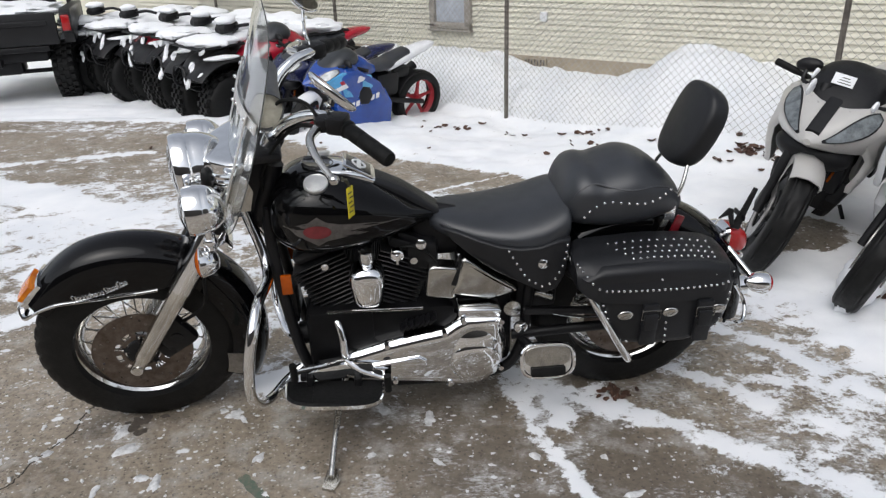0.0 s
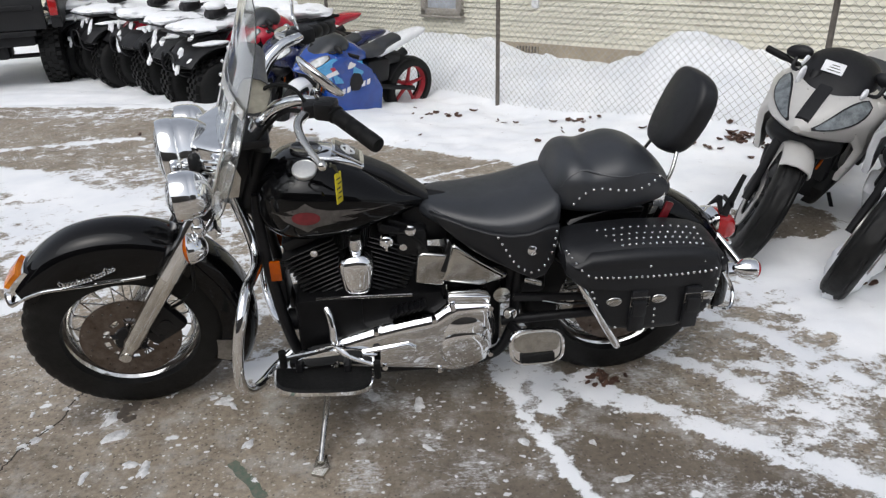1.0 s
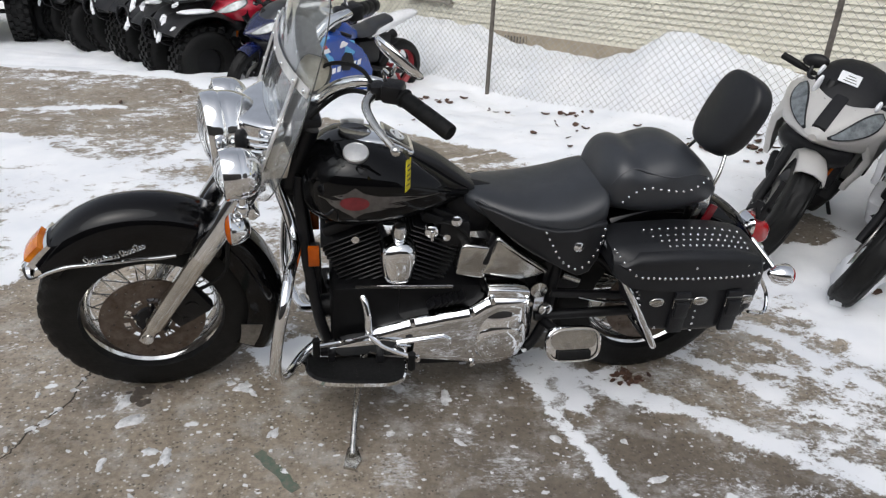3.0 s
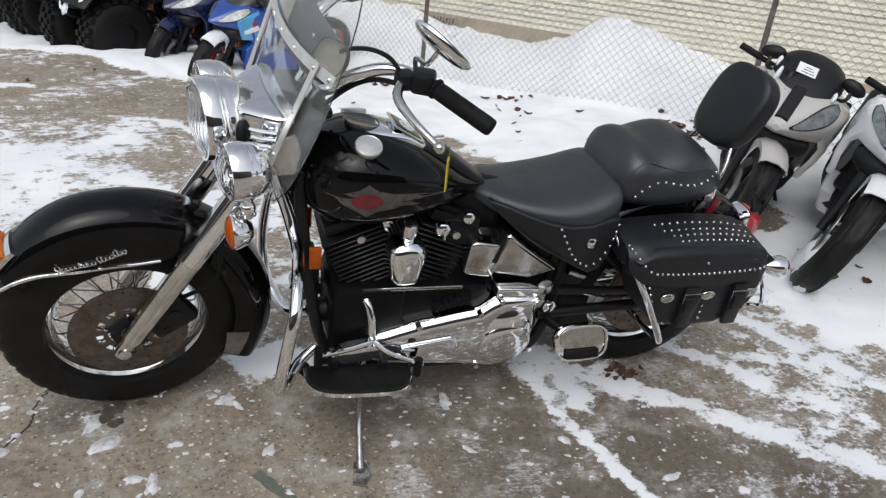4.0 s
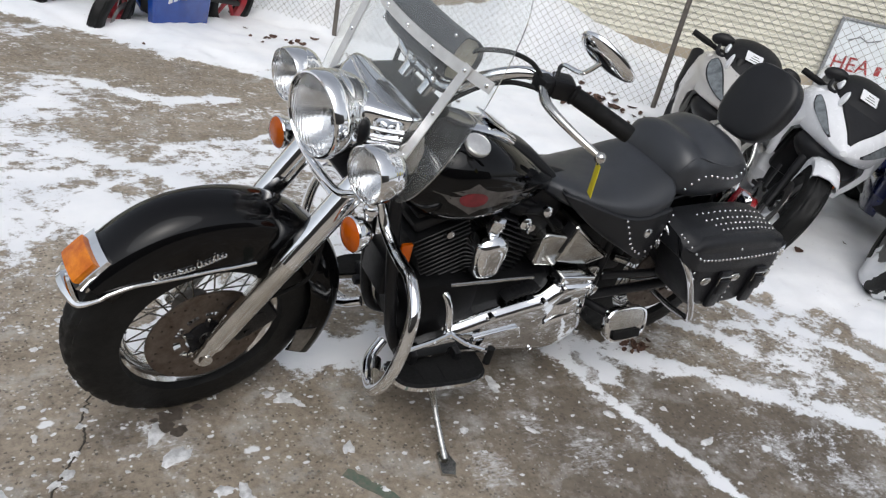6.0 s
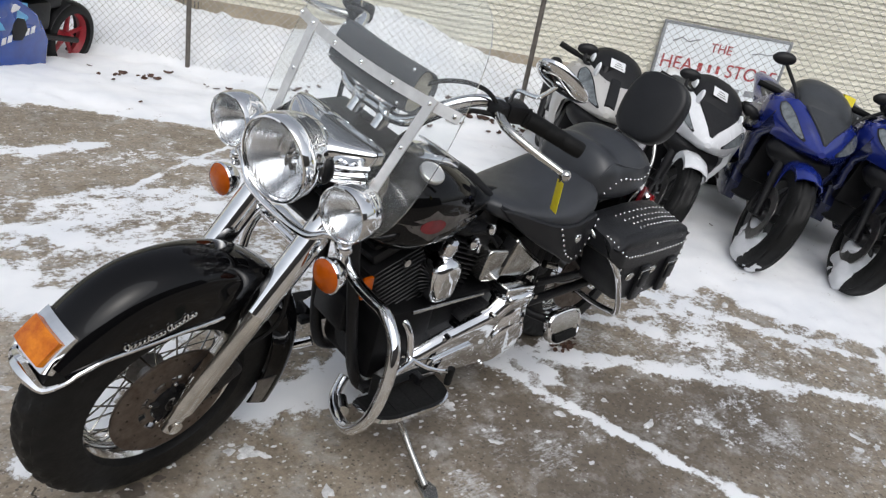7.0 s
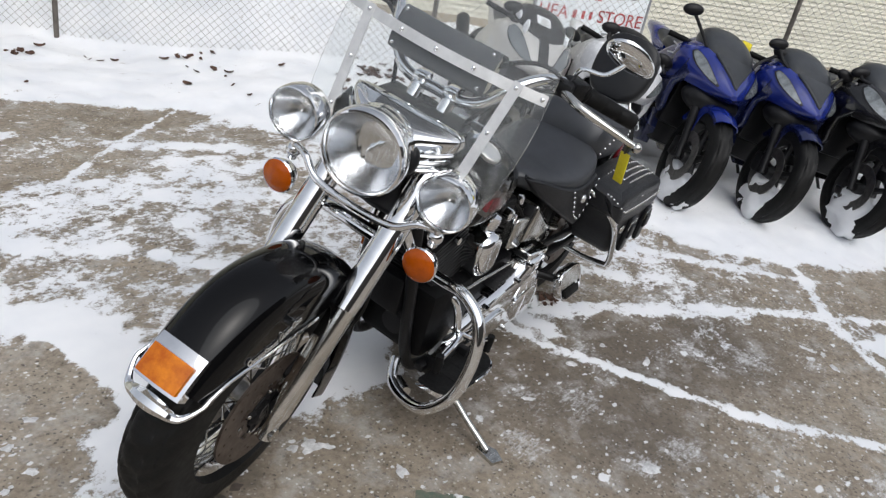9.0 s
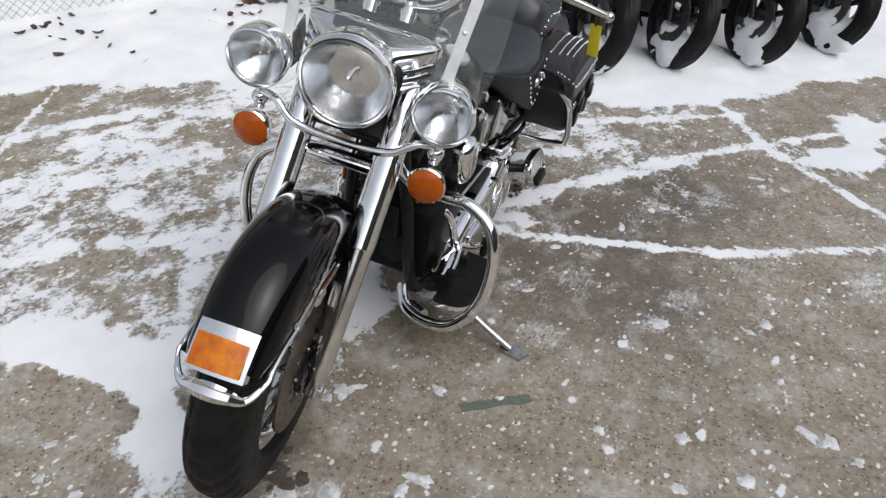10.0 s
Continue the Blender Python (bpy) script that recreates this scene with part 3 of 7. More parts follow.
part("foundation", Geo().box((0, 0.20, -0.15), (26, 0.34, 0.82)), FOUND, house, "tan rendered foundation band")
RH = 0.055
rnd = random.Random(4)
for i in range(56):
    z = FT + i * RH
    dz, t, x0, x1 = rnd.uniform(-0.0012, 0.0012), 0.026, -9.0, 11.0
    g = Geo().add([(x0, 0.07 - t, z + dz), (x1, 0.07 - t, z + dz), (x1, 0.068, z + RH + 0.004), (x0, 0.068, z + RH + 0.004), (x0, 0.078, z + dz + 0.006), (x1, 0.078, z + dz + 0.006)], [(0, 1, 2, 3), (0, 4, 5, 1)])
    part("siding_board", g, SIDING, house)


def wall_window(parent, x, z, w, h):
    g = Geo()
    for cx, cz, sx, sz in ((x - w / 2, z + h / 2, 0.07, h + 0.14), (x + w / 2, z + h / 2, 0.07, h + 0.14), (x, z, w + 0.07, 0.07), (x, z + h, w + 0.07, 0.07), (x, z + h / 2, w, 0.05)):
        g.box((cx, 0.03, cz), (sx, 0.08, sz), 0.006)
    wd = part("window", g, FRAMEB, parent, "grey-brown framed sash window")
    part("pane", Geo().box((x, 0.045, z + h / 2), (w - 0.06, 0.02, h - 0.06)), PANE, wd)
    part("window_sill", Geo().box((x, 0.02, z - 0.048), (w + 0.10, 0.09, 0.022), 0.004), FRAMEB, wd)


wall_window(house, -1.02, 0.53, 0.46, 1.1)
vent = Geo().box((0.04, 0.02, 0.185), (0.26, 0.03, 0.11), 0.005)
vent_ob = part("foundation_vent", vent, FOUND, house, "slatted foundation vent")
for i in range(7):
    part("slat", Geo().box((-0.065 + i * 0.035, 0.0, 0.185), (0.010, 0.02, 0.09)), POSTM, vent_ob)
part("wall_plate", Geo().box((0.11, 0.045, 0.66), (0.08, 0.03, 0.10), 0.006), TRIMW, house, "small pale outlet cover")
part("roof_eave", Geo().box((0, -0.2, 3.7), (26.6, 1.2, 0.18), 0.02), TRIMW, house)


# plain unseen walls added behind the walk so the chrome has something dark to reflect
FARWALL = mat("brown_reflection_wall", (0.085, 0.075, 0.066), 0.75, vary=0.3, scale=1.5, bump=0.1, bump_scale=20)
wg = Geo().box((-1.0, -8.2, 2.3), (26.0, 0.3, 5.0), 0.02)
tagged(part("reflection_wall_south", wg, FARWALL, None), "plain brown wall added out of view behind to darken chrome reflections", "wall", kind="structure")
wg = Geo().box((-15.0, -1.5, 1.9), (0.3, 13.0, 4.2), 0.02)
tagged(part("reflection_wall_west", wg, FARWALL, None), "plain brown wall added out of view at the side to darken reflections", "wall", kind="structure")


# ---- the cruiser motorcycle: x to its rear, y to its right, z up ----
BIKE = pose(-0.996, 2.065, 0, 6.0, 0, 9.6)
bike = thing("motorcycle", BIKE, "black and chrome cruiser motorcycle with studded saddlebags on its side stand", "motorcycle")
AX = Vector((0.559, 0, 0.829))
PIV = Vector((-0.147, 0, 0))
STEER = Matrix.Translation(PIV) @ Matrix.Rotation(radians(9.6), 4, AX) @ Matrix.Translation(-PIV) @ Matrix.Translation((0, 0.026, 0))


def fork(name, g, m, parent=None, label="", sharp=38):
    """A part that turns with the handlebar."""
    return part(name, g.xf(STEER), m, parent or bike, label, sharp)


def tyre_geo(c, ro, ri, hw, n=160, tread=True):
    prof = []
    for k in range(25):
        a = math.pi * (k / 24 - 0.5) * 1.0
        y = hw * math.copysign(abs(math.sin(a)) ** 0.75, math.sin(a))
        r = ri + (ro - ri) * max(0.0, math.cos(a)) ** 0.55
        prof.append((r, y))
    prof += [(ri - 0.006, hw * 0.72), (ri - 0.006, -hw * 0.72)]
    rows = []
    for i in range(n):
        t = 2 * math.pi * i / n
        row = []
        for k, (r, y) in enumerate(prof):
            rr = r
            if tread and 4 <= k <= 20:
                cut = (i + (abs(k - 12) // 2)) % 5 == 0 or k in (8, 16) or (k in (11, 12) and i % 5 < 3)
                rr -= 0.006 if cut else 0.0
            row.append(Vector((c[0] + rr * math.cos(t), c[1] + y, c[2] + rr * math.sin(t))))
        rows.append(row)
    return Geo().rings(rows, closed_u=True, closed_v=True)


def drilled_disc(c, n=120, half=0.0035):
    """A brake disc with oval openings round its carrier and three rings of drilled holes."""
    rad = [0.056, 0.068, 0.086, 0.100, 0.111, 0.1175, 0.127, 0.1335, 0.142, 0.1485, 0.155]
    solid = [[True] * n for _ in range(len(rad) - 1)]
    for j in range(n):
        if j % 12 < 8:
            solid[1][j] = False
        for row, ph in ((4, 0), (6, 3), (8, 6)):
            if j % 12 == ph:
                solid[row][j] = False
    vs = []
    for h in (-half, half):
        for r in rad:
            vs += [(c[0] + r * math.cos(2 * math.pi * j / n), c[1] + h, c[2] + r * math.sin(2 * math.pi * j / n)) for j in range(n)]
    m = len(rad) * n
    fs = []
    for i in range(len(rad) - 1):
        for j in range(n):
            if not solid[i][j]:
                continue
            k = (j + 1) % n
            a, b, d, e = i * n + j, i * n + k, (i + 1) * n + k, (i + 1) * n + j
            fs += [(a, b, d, e), (a + m, e + m, d + m, b + m)]
            if i == 0 or not solid[i - 1][j]:
                fs.append((a, a + m, b + m, b))
            if i == len(rad) - 2 or not solid[i + 1][j]:
                fs.append((e, d, d + m, e + m))
            if not solid[i][j - 1]:
                fs.append((a, e, e + m, a + m))
            if not solid[i][k]:
                fs.append((b, b + m, d + m, d))
    return Geo().add(vs, fs)


def wheel(name, c, front=True):
    """A laced wheel: hub with rim, tyre, spokes and brake disc under it."""
    fx = (lambda g: g.xf(STEER)) if front else (lambda g: g)
    hub = Geo().lathe([(0.01, -0.085), (0.022, -0.085), (0.045, -0.06), (0.05, -0.05), (0.03, -0.035), (0.028, 0.035), (0.05, 0.05), (0.045, 0.06), (0.022, 0.085), (0.01, 0.085)], c, n=24)
    w = part(name, fx(hub), STEEL, bike, "laced wheel with chrome rim")
    rim = Geo().lathe([(0.212, -0.050), (0.219, -0.049), (0.220, -0.044), (0.206, -0.036), (0.192, -0.022), (0.188, 0), (0.192, 0.022), (0.206, 0.036), (0.220, 0.044), (0.219, 0.049), (0.212, 0.050),
                       (0.200, 0.040), (0.185, 0.024), (0.182, 0), (0.185, -0.024), (0.200, -0.040)], c, n=72, closed=True)
    part("rim", fx(rim), RIMCHROME, w, "chromed steel rim")
    part("tyre", fx(tyre_geo(c, 0.328, 0.213, 0.068)), TYRE, w, "black road tyre with cut tread")
    for i in range(40):
        sd = -1 if i % 2 else 1
        a = 2 * math.pi * i / 40
        b = a + (0.42 if (i // 2) % 2 else -0.42)
        p = Vector((c[0] + 0.045 * math.cos(b), c[1] + sd * 0.052, c[2] + 0.045 * math.sin(b)))
        q = Vector((c[0] + 0.19 * math.cos(a), c[1] + sd * 0.012, c[2] + 0.19 * math.sin(a)))
        part("spoke", fx(Geo().tube([p, q], 0.0024, 5)), DULL, w)
    for sd in (-1,):
        y = c[1] + sd * 0.073
        disc = drilled_disc((c[0], y, c[2]))
        part("brake_disc", fx(disc), RUSTY, w, "rust-tinted steel brake disc")
        car = Geo()
        for i in range(5):
            a = 2 * math.pi * i / 5 + 0.3
            p = Vector((c[0] + 0.04 * math.cos(a), y, c[2] + 0.04 * math.sin(a)))
            q = Vector((c[0] + 0.066 * math.cos(a), y, c[2] + 0.066 * math.sin(a)))
            car.tube([p, q], [0.012, 0.010], 6)
        car.lathe([(0.02, -0.012), (0.05, -0.006), (0.05, 0.006), (0.02, 0.012)], (c[0], y, c[2]), n=24)
        part("disc_carrier", fx(car), WRINKLE, w, "dark disc carrier")
        for i in range(5):
            a = 2 * math.pi * i / 5 + 0.3
            part("disc_bolt", fx(Geo().ball((c[0] + 0.062 * math.cos(a), y - 0.006, c[2] + 0.062 * math.sin(a)), 0.006, n=8, k=6)), DULL, w)
    return w


FW, RW = (0.0, 0.0, 0.322), (1.63, 0.0, 0.322)
front_wheel = wheel("front_wheel", FW, True)
rear_wheel = wheel("rear_wheel", RW, False)


def fender_geo(c, ro_of, hw, th0, th1, skirt, n=56, crown=2.4, thick=0.004):
    """A fender over a wheel: angles th0..th1 (degrees, 0 = rear, 90 = top); skirt(th) is the radius at which its sides end."""
    rows = []
    for i in range(n + 1):
        th = th0 + (th1 - th0) * i / n
        t = radians(th)
        ri = skirt(th)
        ro = ro_of(th)
        sec = []
        for k in range(21):
            a = math.pi * k / 20
            y = -hw * math.copysign(abs(math.cos(a)) ** (2 / crown), math.cos(a))
            r = (ro - 0.075) + 0.075 * abs(math.sin(a)) ** (2 / crown)
            sec.append((r, y))
        out = [(ri, -hw)] + sec + [(ri, hw)]
        inn = [(r - thick * (0.0 if j in (0, len(out) - 1) else 1.0), y * (1 - thick / hw)) for j, (r, y) in enumerate(out)][::-1]
        rows.append([Vector((c[0] + r * math.cos(t), c[1] + y, c[2] + r * math.sin(t))) for r, y in out + inn])
    return Geo().rings(rows)


def front_skirt(th):
    tab = [(-32, 0.275), (0, 0.285), (30, 0.295), (48, 0.31), (58, 0.30), (66, 0.268), (80, 0.248), (90, 0.245), (105, 0.253), (120, 0.281), (132, 0.325), (140, 0.345)]
    return lerp_table(tab, th)[0]


def front_crown(th):
    return 0.404 - 0.022 * smoothstep(100, 140, th)


fender = fork("front_fender", fender_geo(FW, front_crown, 0.086, -30, 139, front_skirt), BLACK, label="deep black gloss front fender")
# bright strip round the fender's lower edge and its tip
trim = Geo()
pts = []
for th in (68, 80, 92, 105, 118, 128, 136, 140):
    t, r = radians(th), front_skirt(th)
    pts.append((FW[0] + r * math.cos(t), -0.089, FW[2] + r * math.sin(t)))
tipx, tipz = FW[0] + 0.362 * math.cos(radians(142)), FW[2] + 0.362 * math.sin(radians(142))
loop = pts + [(tipx - 0.012, -0.066, tipz - 0.025), (tipx - 0.022, -0.03, tipz - 0.02), (tipx - 0.024, 0, tipz - 0.018), (tipx - 0.022, 0.03, tipz - 0.02), (tipx - 0.012, 0.066, tipz - 0.025)] + [(x, -y, z) for x, y, z in pts[::-1]]
path = crom(loop, 4)
rad = [0.0045 + 0.0145 * smoothstep(0.10, 0.0, abs(p.y)) * (1 if p.x < -0.2 else 0) for p in path]
trim.tube(path, rad, 8)
part("fender_trim", trim.xf(STEER), CHROME, fender, "chrome strip round the fender edge")


def on_arc(th, r, y):
    t = radians(th)
    return Vector((FW[0] + r * math.cos(t), FW[1] + y, FW[2] + r * math.sin(t)))


def arc_patch(th0, th1, y0, y1, r0, r1, crown=0.0):
    g = Geo()
    top, bot = [], []
    for i in range(7):
        th = th0 + (th1 - th0) * i / 6
        top.append([on_arc(th, r1 - crown * ((y0 + (y1 - y0) * j / 6) / 0.06) ** 2, y0 + (y1 - y0) * j / 6) for j in range(7)])
        bot.append([on_arc(th, r0, y0 + (y1 - y0) * j / 6) for j in range(7)])
    rows = []
    for a, b in zip(top, bot):
        rows.append(a + b[::-1])
    return g.rings(rows)


part("light_bezel", arc_patch(127.5, 141.5, -0.058, 0.058, 0.355, 0.392, 0.008).xf(STEER), CHROME, fender, "chrome fender tip bezel")
part("fender_light", arc_patch(131.2, 140.2, -0.050, 0.050, 0.36, 0.402, 0.007).xf(STEER), FENDERAMBER, fender, "rectangular amber fender-tip light")
# script badge as a plain bright squiggle
badge = Geo()
for u0, u1, loops in ((0.0, 0.54, 9), (0.58, 1.0, 7)):
    pts = []
    nst = loops * 12
    for i in range(nst + 1):
        f = i / nst
        u = u0 + (u1 - u0) * f
        ph = 2 * math.pi * loops * f
        tall = 1.9 if f < 1.0 / loops or (0.62 < f < 0.62 + 0.7 / loops) else 1.0
        th = 119 - 33 * u - 1.5 * math.sin(ph)
        r = 0.290 - 0.020 * math.sin(math.pi * u) + 0.0056 * tall * (1 - math.cos(ph)) - 0.004
        pts.append(on_arc(th, r, -0.0885))
    badge.tube(pts, 0.0021, 5)
part("badge", badge.xf(STEER), CHROME, fender, "small chrome badge drawn as plain squiggle")
# grey plates imitate the ground mirrored in the fender's lower gloss sides
for sd in (-1, 1):
    g = Geo()
    rows = []
    for i in range(9):
        th = -12.5 - 16.5 * i / 8
        r0, r1 = 0.264 + 0.018 * i / 8, 0.346
        rows.append([on_arc(th, r0, sd * 0.0862), on_arc(th, r1 - 0.03, sd * 0.0862), on_arc(th, r1, sd * 0.080), on_arc(th, r1, sd * 0.083), on_arc(th, r1 - 0.03, sd * 0.0895), on_arc(th, r0, sd * 0.0895)])
    part("fender_reflection", Geo().rings(rows).xf(STEER), STEEL, fender, "grey steel plate standing in for the ground's reflection on the lower fender")

# ---- fork ----
FD2 = Vector((0.559, 0, 0.829))
for sd in (-1, 1):
    p0 = Vector((-0.02, sd * 0.112, 0.292))
    g = Geo().tube([p0 - FD2 * 0.025, p0 - FD2 * 0.02, p0, p0 + FD2 * 0.03, p0 + FD2 * 0.05, p0 + FD2 * 0.335, p0 + FD2 * 0.345, p0 + FD2 * 0.35], [0.012, 0.02, 0.021, 0.022, 0.029, 0.0325, 0.034, 0.030], 20)
    g.tube([p0 + Vector((0, sd * -0.012, 0)), p0 + Vector((0, sd * 0.024, 0))], 0.017, 12)
    leg = fork("fork_leg", g, SLIDER, label="polished aluminium fork slider")
    g = Geo().tube([p0 + FD2 * 0.335, p0 + FD2 * 0.342, p0 + FD2 * 0.352, p0 + FD2 * 0.735], [0.028, 0.0345, 0.0345, 0.036], 20)
    part("fork_cover", g.xf(STEER), CHROME, leg, "chrome fork tube cover")
g = Geo().box((0.335, 0, 0.80), (0.07, 0.30, 0.03), 0.01, Matrix.Rotation(radians(-34), 4, "Y"))
g.tube([(0.37, 0, 0.76), (0.52, 0, 1.0)], 0.03, 14)
fork("fork_yoke", g, WRINKLE, label="black fork yokes and steering stem")
cal = Geo().box((0.112, -0.086, 0.388), (0.105, 0.048, 0.125), 0.018, Matrix.Rotation(radians(-30), 4, "Y"))
cal.box((0.085, -0.088, 0.335), (0.06, 0.034, 0.06), 0.012, Matrix.Rotation(radians(-30), 4, "Y"))
cal.tube([(0.12, -0.114, 0.385), (0.12, -0.106, 0.385)], 0.02, 14)
cal.tube([(0.098, -0.111, 0.335), (0.098, -0.100, 0.335)], 0.011, 12)
fork("brake_caliper", cal, WRINKLE, label="black front brake caliper")
fork("brake_hose", Geo().tube(crom([(0.14, -0.09, 0.43), (0.23, -0.13, 0.52), (0.26, -0.12, 0.66), (0.38, -0.06, 0.85)], 6), 0.006, 6), RUBBER)


fork("lower_clamp_cover", Geo().box((0.325, 0, 0.695), (0.032, 0.20, 0.040), 0.008, Matrix.Rotation(radians(-34), 4, "Y")), CHROME, label="chrome cover on the lower fork clamp")

# ---- lamps on the fork ----
def lamp(name, c, r, depth, aim, label, parent=None):
    """A round lamp: bucket with a trim ring, a reflector and a domed lens."""
    d = Vector(aim).normalized()
    shell = []
    for k in range(15):
        a = math.pi / 2 * (1 - k / 15)
        shell.append((max(0.003, r * 1.045 * math.cos(a) ** 0.95), 0.034 + (depth - 0.034) * math.sin(a)))
    b = Geo().lathe(shell + [(r * 1.045, 0.034), (r * 1.055, 0.032), (r * 1.075, 0.028), (r * 1.085, 0.016), (r * 1.085, 0.002), (r * 1.07, -0.008),
                     (r * 1.04, -0.014), (r * 1.0, -0.015), (r * 0.97, -0.011), (r * 0.95, -0.004), (r * 0.93, 0.012)], c, -d, n=48, caps=False)
    lp = fork(name, Geo().add(b.v, b.f), CHROME, parent, label)
    rf = Geo().lathe([(r * 0.94 * q, 0.004 + depth * 0.52 * (1 - q * q)) for q in (1.0, 0.93, 0.85, 0.76, 0.66, 0.55, 0.43, 0.3, 0.16, 0.06)], c, -d, n=40, caps=False)
    part("bulb", Geo().lathe([(0.001, 0.018), (0.005, 0.022), (0.006, 0.035), (0.005, depth * 0.5)], c, -d, n=14).xf(STEER), CHROME, lp)
    part("reflector", rf.xf(STEER), REFLECTOR, lp)
    ln = Geo().lathe([(r * 0.96, -0.004), (r * 0.9, -0.014), (r * 0.7, -0.024), (r * 0.35, -0.031), (0.001, -0.033), (0.001, -0.029), (r * 0.35, -0.027), (r * 0.7, -0.020), (r * 0.9, -0.010), (r * 0.955, -0.001)], c, -d, n=40, closed=True)
    part("lens", ln.xf(STEER), LENS, lp, "clear ribbed lamp glass").visible_shadow = False
    return lp


lamp("headlight", (0.236, 0, 0.928), 0.098, 0.155, (-1, -0.11, -0.02), "large round chrome headlight")
for sd in (-1, 1):
    lamp("passing_lamp", (0.268, sd * 0.214, 0.907), 0.064, 0.088, (-1, -0.08, -0.01), "round chrome passing lamp")
    c = Vector((0.264, sd * 0.214, 0.733))
    g = Geo().lathe([(0.009, 0.050), (0.022, 0.046), (0.036, 0.031), (0.044, 0.010), (0.046, 0.0), (0.043, -0.004), (0.034, 0.0)], c, (1, 0, 0), n=28)
    ts = fork("turn_signal", g, CHROME, label="chrome bullet turn signal")
    part("lens", Geo().lathe([(0.0430, 0.002), (0.042, -0.006), (0.034, -0.013), (0.017, -0.018), (0.001, -0.019)], c, (1, 0, 0), n=28).xf(STEER), AMBER, ts, "amber signal lens")
    fork("lamp_stem", Geo().tube([(0.30, sd * 0.213, 0.775), (0.30, sd * 0.213, 0.86)], 0.012, 12).ball((0.30, sd * 0.213, 0.80), 0.02), CHROME)
bar = [(0.30, -0.213, 0.815), (0.285, -0.17, 0.815), (0.272, -0.125, 0.785), (0.268, -0.08, 0.775), (0.266, 0, 0.772)]
bar = bar + [(x, -y, z) for x, y, z in bar[-2::-1]]
fork("light_bar", Geo().tube(crom(bar, 5), 0.010, 10), CHROME, label="chrome lamp bar below the headlight")

# chrome nacelle between headlight and bars
rows = []
for x, hw, z0, z1, p in ((0.290, 0.060, 0.873, 0.985, 4.0), (0.320, 0.088, 0.863, 0.995, 6.0), (0.350, 0.120, 0.868, 1.000, 8.0), (0.385, 0.150, 0.888, 1.004, 9.0), (0.410, 0.158, 0.918, 1.006, 8.0), (0.425, 0.150, 0.948, 1.003, 6.0)):
    rows.append(ring(hw, z0 + 0.012, z1, x, 44, p, 2.3))
nac = fork("headlight_nacelle", Geo().rings(rows), CHROME, label="chrome headlight nacelle")
for k in range(3):
    for sd in (-1, 1):
        part("rib", Geo().tube([(0.323, sd * 0.089, 0.908 + k * 0.019), (0.35, sd * 0.120, 0.914 + k * 0.019), (0.384, sd * 0.150, 0.923 + k * 0.019)], 0.0050, 6).xf(STEER), CHROME, nac)

part("wiring_boot", Geo().ball((0.312, -0.084, 0.932), (0.020, 0.020, 0.036), None, 16, 10).xf(STEER), WRINKLE, nac, "black rubber boot")
fork("top_yoke", Geo().box((0.465, 0, 0.985), (0.13, 0.24, 0.030), 0.012), WRINKLE, label="black top yoke")
fork("neck_cover", Geo().box((0.445, 0, 0.83), (0.12, 0.11, 0.24), 0.03), WRINKLE, label="black steering neck cover")

# ---- windshield ----
SL = Vector((0.33, 0, 0.944)).normalized()
SB = Vector((0.338, 0, 0.87))


def screen_pt(y, s, off=0.0):
    bow = 0.55 * y * y
    return SB + SL * s + Vector((bow, y, 0)) + Vector((SL.z, 0, -SL.x)) * -off


out = []
half = [(0.12, 0.02), (0.17, -0.04), (0.215, -0.052), (0.25, -0.025), (0.270, 0.03), (0.281, 0.10), (0.286, 0.19), (0.283, 0.28), (0.273, 0.38), (0.252, 0.47), (0.21, 0.535), (0.14, 0.57), (0.07, 0.583)]
LEFT = crom([(w, s, 0) for w, s in half], 3)
rowsA = []
for w, s, _ in LEFT:
    k = 17
    A = [screen_pt(-w + 2 * w * j / (k - 1), s + (0.13 * math.cos(math.pi * (j / (k - 1) - 0.5)) * max(0, 1 - s / 0.20) if s < 0.20 else 0.0)) for j in range(k)]
    B = [p + Vector((0.0032, 0, -0.0014)) for p in A[::-1]]
    rowsA.append(A + B)
wsg = Geo().rings(rowsA)
ws = fork("windshield", wsg, SCREEN, label="clear plastic windshield with bright straps", sharp=60)
ws.visible_shadow = False


def strap(pts_ys, width, off=0.004, along=False):
    """A flat bright strap lying on the screen through (y, s) points."""
    rows = []
    P = [screen_pt(y, s, off) for y, s in pts_ys]
    N = Vector((-SL.z, 0, SL.x))
    for i, p in enumerate(P):
        d = (P[min(i + 1, len(P) - 1)] - P[max(i - 1, 0)]).normalized()
        sdv = d.cross(N).normalized() * (width / 2)
        rows.append([p - sdv, p + sdv, p + sdv + N * 0.003, p - sdv + N * 0.003])
    return Geo().rings(rows)


st = part("cross_strap", strap([(-0.278 + 0.556 * i / 16, 0.297) for i in range(17)], 0.026).xf(STEER), STRAPM, ws, "flat bright metal strap across the screen")
for sd in (-1, 1):
    part("upright_strap", strap([(sd * (0.207 - 0.022 * i / 6), 0.312 - 0.285 * i / 6) for i in range(7)], 0.026, 0.0075).xf(STEER), STRAPM, ws, "flat bright upright strap")
for y, s in ((-0.268, 0.297), (-0.205, 0.297), (-0.10, 0.297), (0, 0.297), (0.10, 0.297), (0.205, 0.297), (0.268, 0.297), (-0.196, 0.18), (0.196, 0.18), (-0.188, 0.06), (0.188, 0.06)):
    part("bolt", Geo().ball(screen_pt(y, s, 0.012), (0.005, 0.006, 0.006), n=8, k=6).xf(STEER), CHROME, ws)
